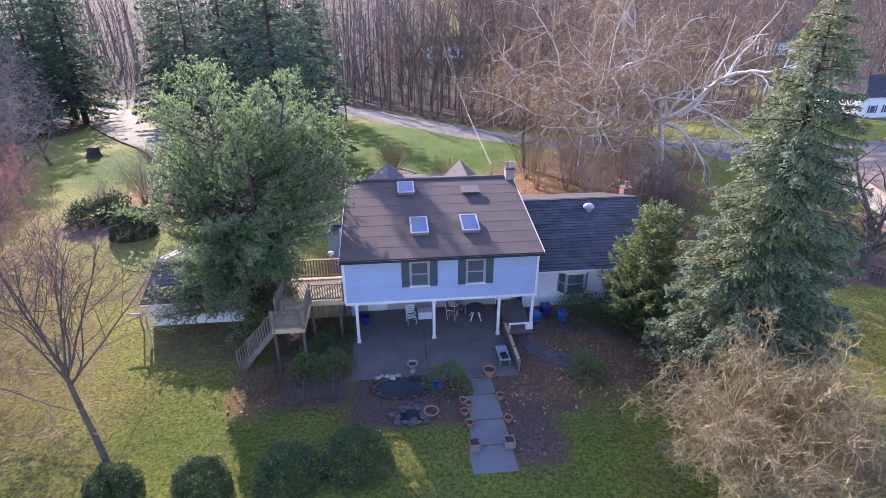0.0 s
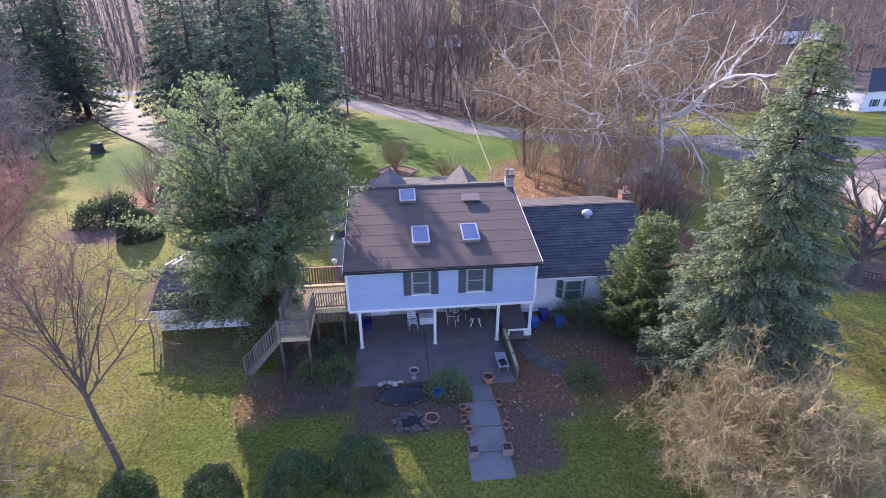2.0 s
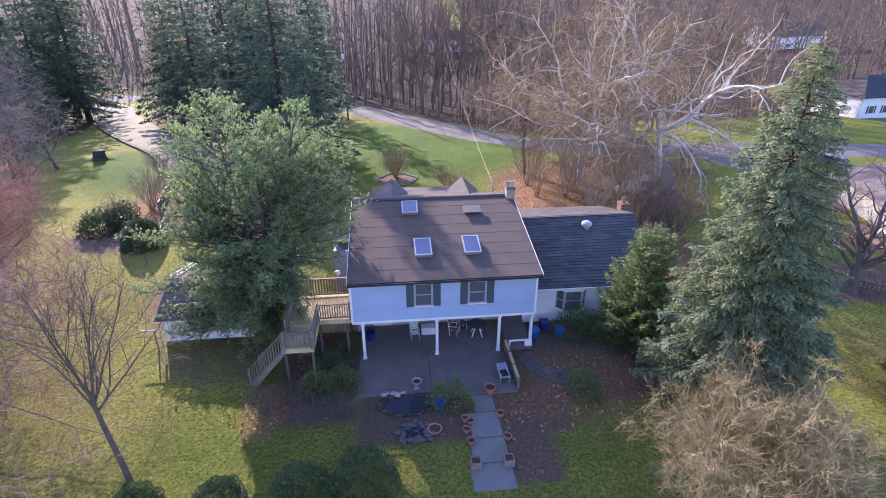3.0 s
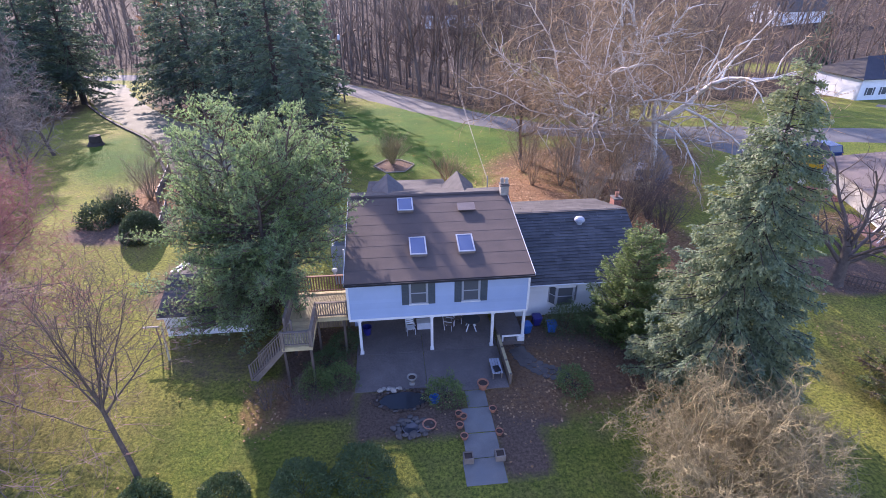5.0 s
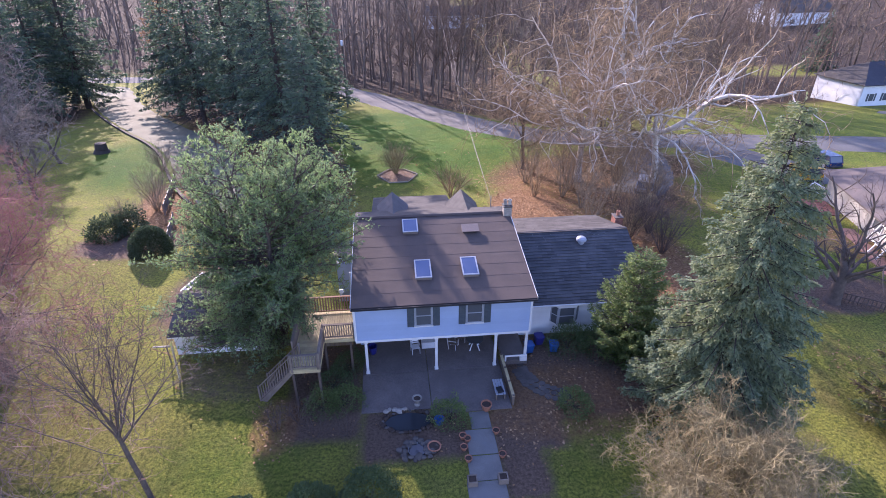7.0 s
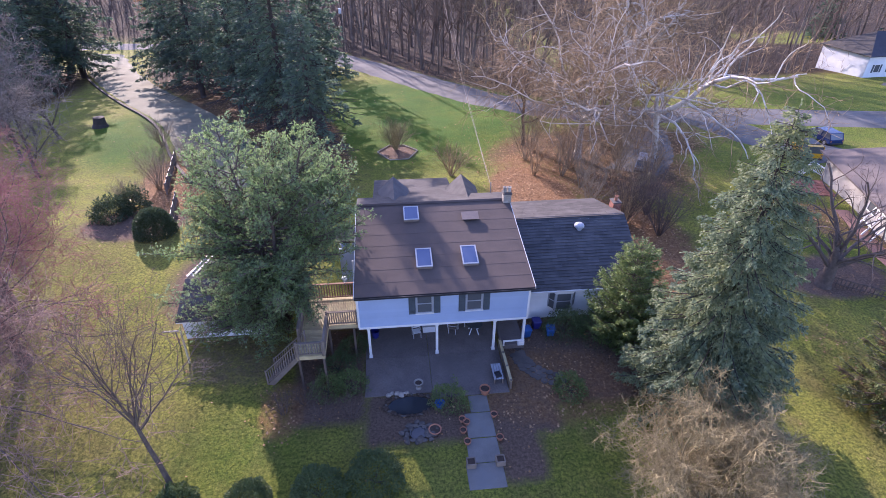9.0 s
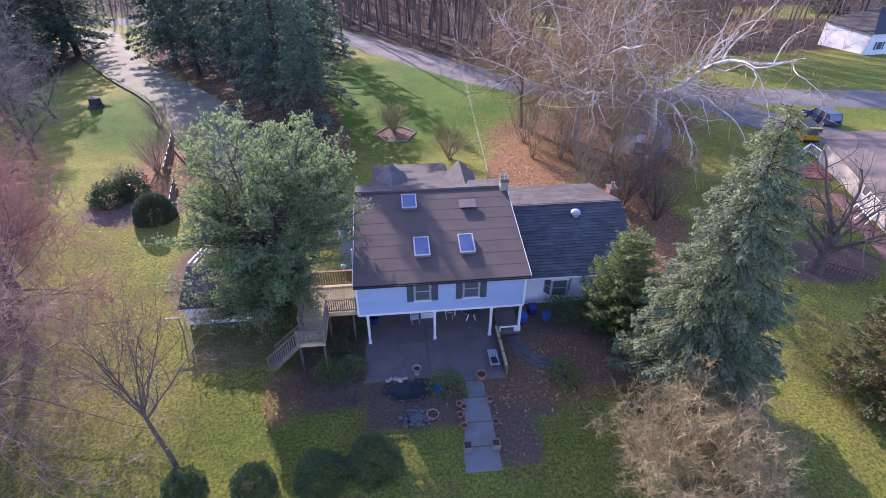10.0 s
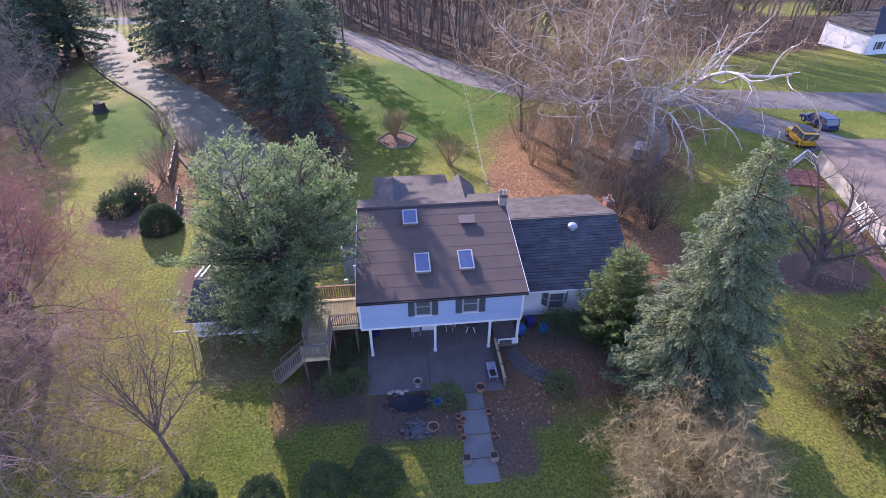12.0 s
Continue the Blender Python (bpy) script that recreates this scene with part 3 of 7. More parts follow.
part("soffit", boxed((-W, EAVE_Y + 0.02, EAVE_Z - 0.19), (W, -0.05, EAVE_Z - 0.165)), TRIM, house)
for sx in (-W - 0.09, W + 0.065):
    part("rake_board", prism([(EAVE_Y, EAVE_Z - 0.17), (EAVE_Y, EAVE_Z + 0.03), (RIDGE_Y, RIDGE_Z + 0.03), (RIDGE_Y, RIDGE_Z - 0.17)], "x", sx, sx + 0.025), TRIM, house)


def roof_z(y):
    return EAVE_Z + (y - EAVE_Y) * S


def skylight(x0, x1, y0, y1, h=0.17):
    """A curb with a pale flashing frame and a glazed dome, on the rear slope."""
    sl = new("skylight")
    sl.parent = roof
    tagged(sl, "flat skylight with white frame")
    def slab(a, c, d, e, lo, hi):
        return prism([(d, roof_z(d) + lo), (d, roof_z(d) + hi), (e, roof_z(e) + hi), (e, roof_z(e) + lo)], "x", a, c)
    part("curb", slab(x0, x1, y0, y1, 0.03, h), WOOD_GREY, sl)
    fr = 0.055
    for a, c, d, e in ((x0 - 0.02, x1 + 0.02, y0 - 0.02, y0 + fr), (x0 - 0.02, x1 + 0.02, y1 - fr, y1 + 0.02), (x0 - 0.02, x0 + fr, y0 + fr, y1 - fr), (x1 - fr, x1 + 0.02, y0 + fr, y1 - fr)):
        part("frame", slab(a, c, d, e, h, h + 0.04), SASH, sl)
    part("pane", slab(x0 + fr, x1 - fr, y0 + fr, y1 - fr, h, h + 0.022), SKYGLASS, sl)


skylight(-1.44, -0.56, 1.05, 2.5)
skylight(1.18, 2.05, 1.1, 2.55)
skylight(-1.95, -1.05, 5.1, 6.35)
vent = new("roof_vent")
vent.parent = roof
tagged(vent, "low brown box vent")
part("hood", prism([(4.9, roof_z(4.9) + 0.13), (5.55, roof_z(5.55) + 0.16), (5.55, roof_z(5.55) + 0.24), (4.85, roof_z(4.85) + 0.2)], "x", 1.6, 2.65), surf("vent_metal", (0.2, 0.15, 0.12), (0.16, 0.12, 0.1), 3.0, 0.6, 0.1), vent)
part("throat", boxed((1.7, 5.0, roof_z(5.0) + 0.02), (2.55, 5.5, roof_z(5.0) + 0.2)), METAL_DARK, vent)


def chimney(x, y, z0, z1, w, d, material, pots=1, label="", category="chimney"):
    """A brick stack with courses, a corbelled cap and a flue."""
    ch = thing("chimney", (x, y, z0), 0, label, category)
    part("core", boxed((x - w / 2 + 0.012, y - d / 2 + 0.012, z0), (x + w / 2 - 0.012, y + d / 2 - 0.012, z1)), MORTAR, ch)
    z, k = z0, 0
    while z < z1 - 0.05:
        off = 0.1 * (k % 2)
        for axis in (0, 1):
            span = w if axis == 0 else d
            u = -span / 2 - off
            while u < span / 2 - 0.01:
                a, c = max(u, -span / 2), min(u + 0.2, span / 2)
                if c - a > 0.04:
                    for s in (-1, 1):
                        if axis == 0:
                            yy = y + s * d / 2
                            bm = boxed((x + a + 0.005, yy - 0.03, z), (x + c - 0.005, yy + 0.004 * 1, z + 0.075)) if s > 0 else boxed((x + a + 0.005, yy - 0.004, z), (x + c - 0.005, yy + 0.03, z + 0.075))
                        else:
                            xx = x + s * w / 2
                            bm = boxed((xx - 0.03, y + a + 0.005, z), (xx + 0.004, y + c - 0.005, z + 0.075)) if s > 0 else boxed((xx - 0.004, y + a + 0.005, z), (xx + 0.03, y + c - 0.005, z + 0.075))
                        part("brick", bm, material, ch)
                u += 0.21
        z += 0.087
        k += 1
    part("cap", boxed((x - w / 2 - 0.06, y - d / 2 - 0.06, z1), (x + w / 2 + 0.06, y + d / 2 + 0.06, z1 + 0.06), 0.02), FLAG, ch, "dark mortar cap")
    for i in range(pots):
        fx = x + (i - (pots - 1) / 2) * 0.28
        fl = lathe([(0.13, 0), (0.13, 0.05), (0.11, 0.06), (0.11, 0.26), (0.135, 0.28), (0.135, 0.33), (0.09, 0.33), (0.09, 0.1)], 12)
        bmesh.ops.translate(fl, verts=fl.verts, vec=(fx, y, z1 + 0.1))
        part("flue_pot", fl, TERRACOTTA if pots == 1 else STONE_PALE, ch)
    return ch


chimney(4.72, 6.75, 6.2, 7.15, 0.5, 0.5, STONE_PALE, 2, "pale stone chimney with flue pots on the roof ridge")
chimney(13.3, 9.2, 2.6, 4.85, 0.55, 0.7, BRICK, 1, "red brick chimney at the wing's gable end")
pipe = thing("vent_pipe", (0, 0, 0), 0, "white plastic vent pipe beside the deck", "pipe")
part("pipe", rod(bmesh.new(), (-5.05, 2.2, 5.6), (-5.05, 2.2, 2.6), 0.05), PLASTIC_WHITE, pipe)

# front extension with a roof in the sunlit tone, and two gabled dormers
part("front_extension", boxed((-3.8, 8.6, -1.6), (1.6, 14.8, 4.2)), SIDING, house)
part("extension_roof", prism([(8.6, 5.75), (15.2, 4.3), (15.2, 4.42), (8.6, 5.95)], "x", -3.95, 1.75), SHINGLE_GREY, house, "grey shingle roof in the sunlit tone")
for cx in (-2.5, 2.37):
    part("dormer_wall", prism([(cx - 0.9, 3.6), (cx + 0.9, 3.6), (cx + 0.9, 5.45), (cx, 6.3), (cx - 0.9, 5.45)], "y", 8.3, 11.25), SIDING, house)
    for s in (-1, 1):
        # left dormer's darker tone stands for tree shadow on it
        part("dormer_roof", prism([(cx, 6.36), (cx + s * 1.08, 5.36), (cx + s * 1.08, 5.45), (cx, 6.46)], "y", 6.9, 11.4), SHINGLE_SHADED if cx < 0 else SHINGLE_GREY, house)
part("bay_wall", boxed((1.5, 8.6, -1.6), (3.25, 11.2, 3.6)), SIDING, house)
part("low_roof", prism([(7.4, 3.6), (10.6, 3.0), (10.6, 3.12), (7.4, 3.75)], "x", -6.6, -4.0), SHINGLE_GREY, house)
part("low_wall", boxed((-6.4, 7.6, -1.5), (-4.86, 10.3, 3.0)), SIDING, house)

# ---- the wing ----
wing = thing("wing", (0, 0, 0), 0, "low white wing with shingle roof and bay window", "house")
WX0, WX1, WR, WE = 4.95, 13.1, 4.95, 2.5
part("rear_wall", boxed((WX0, 2.75, 0), (WX1 - 0.2, 2.95, 2.6)), WHITE_WALL, wing)
siding(wing, WX0, WX1 - 0.2, 2.75, 0.0, 2.5, [(6.95, 8.75, 0.9, 2.3)], material=WHITE_WALL)
part("front_wall", boxed((WX0, 11.6, -1.2), (WX1 - 0.2, 11.8, 3.0)), SIDING, wing)
part("end_wall", prism([(2.95, -0.8), (11.6, -0.8), (11.6, 2.9), (7.2, 4.8), (2.95, 2.75)], "x", WX1 - 0.4, WX1 - 0.2), SIDING, wing)
part("wing_floor", boxed((WX0, 2.95, -0.02), (WX1 - 0.4, 11.6, 0.04)), CONCRETE, wing)
wroof = part("roof", prism([(2.3, WE - 0.14), (2.3, WE), (7.2, WR), (12.6, WR - 1.65), (12.6, WR - 1.8), (7.2, WR - 0.16)], "x", WX0 - 0.05, WX1), TRIM, wing, "white-edged roof deck")
def shingle_courses(y0, z0, y1, z1, x0, x1, n, material, wide):
    """Rows of overlapping shingles from eave to ridge, each row a few uneven strips."""
    for k in range(n):
        a, c = k / n, (k + 1) / n
        ya, yc, za, zc = y0 + (y1 - y0) * a, y0 + (y1 - y0) * c, z0 + (z1 - z0) * a, z0 + (z1 - z0) * c
        x = x0
        while x < x1 - 0.01:
            e = min(x1, x + random.uniform(0.6, 1.4) * wide)
            if x1 - e < 0.3:
                e = x1
            lift = random.uniform(0.028, 0.06)
            dy = random.uniform(-0.02, 0.02)
            part("shingle", prism([(ya + dy, za + 0.004), (ya + dy, za + lift), (yc + (y1 - y0) / n * 0.3, zc + 0.022), (yc + (y1 - y0) / n * 0.3, zc + 0.006)], "x", x, e - 0.006), material, wroof)
            x = e
# rear slope coloured as in shade, front slope as in sun
shingle_courses(2.26, WE, 7.2, WR, WX0 - 0.05, WX1 + 0.02, 24, SHINGLE_SHADED, 0.75)
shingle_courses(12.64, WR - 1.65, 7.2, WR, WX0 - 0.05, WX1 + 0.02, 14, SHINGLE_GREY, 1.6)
part("gutter", prism([(2.18, WE - 0.01), (2.2, WE - 0.12), (2.3, WE - 0.12), (2.3, WE - 0.01)], "x", WX0, WX1), TRIM, wing)
rv = new("roof_vent")
rv.parent = wroof
tagged(rv, "round grey-white roof ventilator")
dome = lathe([(0.2, -0.1), (0.2, 0.1), (0.33, 0.12), (0.34, 0.2), (0.3, 0.3), (0.18, 0.38), (0.04, 0.41)], 18)
bmesh.ops.translate(dome, verts=dome.verts, vec=(9.7, 6.3, WE + (6.3 - 2.3) * 0.5 + 0.02))
part("dome", dome, SASH, rv)
# bay window
bay = new("bay_window")
bay.parent = wing
tagged(bay, "projecting bay window with white frames")
pts = [(6.95, 2.75), (7.3, 2.3), (8.35, 2.3), (8.7, 2.75)]
part("base", prism(pts, "z", 0.85, 0.98), TRIM, bay)
part("head", prism([(6.88, 2.76), (7.27, 2.22), (8.38, 2.22), (8.77, 2.76)], "z", 2.24, 2.36), TRIM, bay)
for (xa, ya), (xc, yc) in zip(pts, pts[1:]):
    length = math.hypot(xc - xa, yc - ya)
    mm = Matrix.Translation((xa, ya, 0)) @ Matrix.Rotation(math.atan2(yc - ya, xc - xa), 4, "Z")
    part("pane", boxed((0.04, -0.01, 0.98), (length - 0.04, 0.015, 2.24), 0, mm), GLASS, bay)
    bm = bmesh.new()
    for a, c in ((0, 0.08), (length - 0.08, length)):
        box(bm, (a, -0.035, 0.98), (c, 0.035, 2.24), 0.005, mm)
    box(bm, (0.08, -0.03, 1.58), (length - 0.08, 0.02, 1.63), 0, mm)
    part("frame", bm, SASH, bay)


# ---- plants: generators ----
def tubes(segs, sides):
    """Tapered prisms, one for each row of start, end, start radius, end radius."""
    s = np.asarray(segs, dtype=np.float64)
    p0, p1, r0, r1 = s[:, 0:3], s[:, 3:6], s[:, 6], s[:, 7]
    d = p1 - p0
    d /= np.maximum(np.linalg.norm(d, axis=1), 1e-6)[:, None]
    ref = np.where(np.abs(d[:, 2:3]) < 0.9, np.array([[0, 0, 1.0]]), np.array([[1.0, 0, 0]]))
    u = np.cross(d, ref)
    u /= np.linalg.norm(u, axis=1)[:, None]
    v = np.cross(d, u)
    ang = np.arange(sides) * 2 * np.pi / sides
    ring = np.cos(ang)[None, :, None] * u[:, None, :] + np.sin(ang)[None, :, None] * v[:, None, :]
    verts = np.stack([p0[:, None] + ring * r0[:, None, None], p1[:, None] + ring * r1[:, None, None]], 1)
    base = (np.arange(len(s)) * 2 * sides)[:, None]
    k = np.arange(sides)[None, :]
    k2 = (k + 1) % sides
    f = np.stack([base + k, base + k2, base + sides + k2, base + sides + k], -1).reshape(-1, 4)
    return verts.reshape(-1, 3), f


def leaf_mesh(name, centres, forward, side, length, width, material, parent):
    """Leaves as kites of two triangles folded along the rib."""
    lift = np.cross(forward, side) * (width * 0.18)[:, None]
    f, s = forward * length[:, None], side * width[:, None] / 2
    verts = np.stack([centres, centres + f * 0.5 + s + lift, centres + f, centres + f * 0.5 - s + lift], 1).reshape(-1, 3)
    b = np.arange(len(centres))[:, None] * 4
    faces = np.concatenate([b + [0, 1, 2], b + [0, 2, 3]], 1).reshape(-1, 3)
    return raw(name, verts, faces, material, parent)


def unit(a):
    return a / np.maximum(np.linalg.norm(a, axis=-1, keepdims=True), 1e-9)


def grow(out, rng, p, d, length, r, level, sp):
    """A branch as a chain of tapering lengths that wander and turn up or down, with side branches."""
    n = sp["segs"][level]
    wig, lift = sp["wig"][level], sp["lift"][level]
    tip = sp.get("tip", 0.3) if level < len(sp["segs"]) - 1 else 0.35
    pts = [p]
    dirs = []
    rr = r
    for i in range(n):
        d = (d + Vector((rng.gauss(0, wig), rng.gauss(0, wig), rng.gauss(0, wig) + lift))).normalized()
        q = p + d * (length / n)
        r1 = r * (1 - (1 - tip) * (i + 1) / n)
        out[level].append((*p, *q, rr, r1))
        p, rr = q, r1
        pts.append(p)
        dirs.append(d)
    if level + 1 >= len(sp["segs"]):
        return
    kids = sp["kids"][level]
    kids = max(1, round(kids * rng.uniform(0.75, 1.25)))
    az = rng.uniform(0, 6.28)
    for k in range(kids):
        s = sp["start"][level] + (1 - sp["start"][level]) * (k + rng.uniform(0.2, 0.9)) / kids
        i = min(n - 1, int(s * n))
        f = s * n - i
        q = pts[i].lerp(pts[i + 1], min(1, f))
        dd = dirs[i]
        az += 2.4 + rng.uniform(-0.5, 0.5)
        side = dd.orthogonal().normalized()
        side.rotate(Matrix.Rotation(az, 3, dd))
        ang = radians(sp["angle"][level] + rng.uniform(-14, 14))
        nd = (dd * math.cos(ang) + side * math.sin(ang)).normalized()
        ln = length * sp["ratio"][level] * (1 - 0.45 * s) * rng.uniform(0.75, 1.25)
        rad = r * (1 - (1 - tip) * s) * sp.get("thin", 0.55)
        grow(out, rng, q, nd, ln, max(rad, sp["least"]), level + 1, sp)


def curled(stems, shoots, seed):
    """Fine shoots of four bent lengths each, sprung from the given stems: (count, length, radius, level, curl)."""
    r = np.random.default_rng(seed)
    count, length, rad, _, curl = shoots
    pick = stems[r.integers(0, len(stems), count)]
    p = pick[:, :3] + (pick[:, 3:6] - pick[:, :3]) * r.random((count, 1))
    d = unit(unit(pick[:, 3:6] - pick[:, :3]) * 0.7 + r.normal(0, 0.6, (count, 3)))
    bend = r.normal(0, curl, (count, 3)) + np.array([0, 0, -0.05])
    ln = length * r.uniform(0.5, 1.4, count)[:, None]
    rows = []
    for k in range(4):
        d = unit(d + bend + r.normal(0, curl * 0.6, (count, 3)))
        q = p + d * ln / 4
        rows.append(np.column_stack([p, q, np.full(count, rad * (1 - 0.17 * k)), np.full(count, rad * (0.83 - 0.17 * k))]))
        p = q
    return np.concatenate(rows)


def bare_tree(name, at, height, spec, seed, bark, twig, label, category="tree", group="", limbs=None, radius=0.2, wood_levels=2, lean=(0, 0, 1), trunk_len=None, kind="", shoots=None, buds=None, forks=0.32):
    """A leafless tree: trunk and limbs as one mesh, fine branches as another."""
    rng = random.Random(seed)
    out = [[] for _ in spec["segs"]]
    grow_from = Vector((0, 0, -0.15))
    if limbs:
        top = trunk_len or height * 0.3
        d = Vector(lean).normalized()
        p, r = grow_from, radius * 1.25
        for i in range(5):
            d = (d + Vector((rng.gauss(0, 0.02), rng.gauss(0, 0.02), 0))).normalized()
            q = p + d * (top / 5)
            r1 = radius * (1.1 - 0.1 * (i + 1))
            out[0].append((*p, *q, r, r1))
            p, r = q, r1
        grow(out, rng, p, d, height * 0.32, r, 0, dict(spec, tip=0.12))
        for (dx, dy, dz, ln, rad) in limbs:
            grow(out, rng, p - d * rng.uniform(-0.02, forks) * top, Vector((dx, dy, dz)).normalized(), ln, rad, 0, spec)
    else:
        grow(out, rng, grow_from, Vector(lean).normalized(), height, radius, 0, spec)
        out[0].insert(0, (0, 0, -0.2, 0, 0, radius * 1.5, radius * 1.6, radius * 0.95))
    tree = thing(name, at, 0, label, category, group, kind)
    wood = [s for lv in out[:wood_levels] for s in lv]
    fine = [s for lv in out[wood_levels:] for s in lv]
    v, f = tubes(wood, 7)
    t = raw("trunk", v, f, bark, None, smooth=True)
    t.parent = tree
    extra = np.array(fine)
    if shoots:
        extra = np.concatenate([extra, curled(np.array(out[shoots[3]]), shoots, seed)])
    v, f = tubes(extra, 3)
    c = raw("crown", v, f, twig, None)
    c.parent = tree
    if buds:
        r = np.random.default_rng(seed)
        pick = np.array(out[-1])[r.integers(0, len(out[-1]), buds[0])]
        at_ = pick[:, :3] + (pick[:, 3:6] - pick[:, :3]) * r.random((buds[0], 1)) + r.normal(0, 0.05, (buds[0], 3))
        d = unit(pick[:, 3:6] - pick[:, :3] + r.normal(0, 0.08, (buds[0], 3)))
        s = unit(np.cross(d, r.normal(0, 1, (buds[0], 3))))
        leaf_mesh("bud_cover", at_, d, s, buds[1] * r.uniform(0.6, 1.4, buds[0]), 0.35 * buds[1] * r.uniform(0.6, 1.4, buds[0]), buds[2], None).parent = tree
    return tree


def spruce(name, at, height, radius, seed, needles, bark, label, whorls=40, per=11, dense=15.0, size=0.27, droop=0.34, fat=0.1, bare=0.03, dead=0.0, category="conifer", group="", power=0.8, rag=0.18, lean=None, hang=0.3):
    """A conifer of whorled branches; each carries side twigs clad in needles, the lowest ones bare."""
    rng = np.random.default_rng(seed)
    rows, limbs = [], []
    lean_x, lean_y = lean or rng.normal(0, 0.004, 2)
    up = np.array([0, 0, 1.0])
    for w in range(whorls):
        u = min(0.985, bare + (0.985 - bare) * (w + rng.uniform(-0.3, 0.3)) / whorls)
        reach = radius * max(0.03, (1 - u)) ** power * (1.0 if u > 0.12 else 0.75 + u * 2)
        n = max(5, int(per * (0.68 + 0.32 * (1 - u)) + rng.uniform(0, 1.5)))
        a0 = rng.uniform(0, 6.28)
        for k in range(n):
            az = a0 + k * 6.283 / n + rng.normal(0, 0.18)
            ln = reach * rng.uniform(1 - rag * 1.7, 1 + rag) + 0.12
            out = np.array([math.cos(az), math.sin(az), 0])
            side = np.array([-math.sin(az), math.cos(az), 0])
            rise = 0.3 * (u - 0.3) + rng.normal(0, 0.09)
            z = min(0.985, u + rng.normal(0, 0.35) / whorls) * height
            def spine(q):
                q = np.asarray(q)
                zz = z + ln * (rise * q - droop * q * q + 0.55 * np.maximum(0, q - 0.6) ** 1.3)
                return np.column_stack([out[0] * ln * q, out[1] * ln * q, zz]) + np.array([lean_x * z, lean_y * z, 0])
            ends = spine([0.0, 0.35, 0.7, 1.0])
            for p, q, ra in zip(ends, ends[1:], (1.0, 0.7, 0.42)):
                limbs.append((*p, *q, 0.01 + 0.011 * ra * ln, 0.008 + 0.007 * ra * ln))
            m = max(5, int(dense * ln))
            s = np.sort(rng.uniform(0.1, 1.0, m)) ** 0.8
            sgn = np.where(np.arange(m) % 2 == 0, -1.0, 1.0)
            p = spine(s) + rng.normal(0, 0.03, (m, 3))
            td = unit(out[None] * rng.uniform(0.45, 1.0, m)[:, None] + side[None] * (sgn * rng.uniform(0.35, 0.9, m))[:, None] - up[None] * rng.uniform(-0.1, 2.2 * hang, m)[:, None])
            tl = (0.26 * ln * (1.08 - s) + 0.16) * rng.uniform(0.6, 1.25, m)
            if u < dead and rng.random() < 0.85:
                for i in range(0, m, 3):
                    limbs.append((*p[i], *(p[i] + td[i] * tl[i] * 1.3), 0.014, 0.007))
                continue
            c = max(2, int(round(float(np.mean(tl)) / (size * 0.42))))
            for j in range(c):
                f = (j + rng.uniform(0, 0.8, m)) / c
                q = p + td * (tl * f)[:, None] - up[None] * (hang * 0.5 * tl * f * f)[:, None] + rng.normal(0, 0.025, (m, 3))
                d = unit(td + rng.normal(0, 0.32, (m, 3)) - up[None] * (hang * f)[:, None])
                rows.append(np.column_stack([q, d]))
            rows.append(np.column_stack([spine(rng.uniform(0.75, 1.0, 4)), unit(np.repeat(out[None], 4, 0) + rng.normal(0, 0.3, (4, 3)) + up * 0.15)]))
    tip = np.linspace(0.93, 1.0, 26)
    rows.append(np.column_stack([np.column_stack([lean_x * height * tip, lean_y * height * tip, height * tip]), unit(rng.normal(0, 0.5, (26, 3)) + up)]))
    tree = thing(name, at, 0, label, category, group)
    tr = [(lean_x * height * a, lean_y * height * a, height * a - 0.15, lean_x * height * b, lean_y * height * b, height * b - 0.15, 0.018 * height * (1.02 - a), 0.018 * height * (1.02 - b)) for a, b in zip(np.linspace(0, 0.9, 10), np.linspace(0.1, 1.0, 10))]
    v, f = tubes(tr + limbs, 5)
    t = raw("trunk", v, f, bark, None)
    t.parent = tree
    rows = np.concatenate(rows)
    p, d = rows[:, :3], rows[:, 3:]
    n = len(p)
    sd = unit(np.cross(d, rng.normal(0, 0.8, (n, 3)) + np.array([0, 0, 1.0])))
    c = leaf_mesh("crown", p, d, sd, size * rng.uniform(0.65, 1.35, n), fat * rng.uniform(0.7, 1.3, n), needles, None)
    c.parent = tree
    return tree


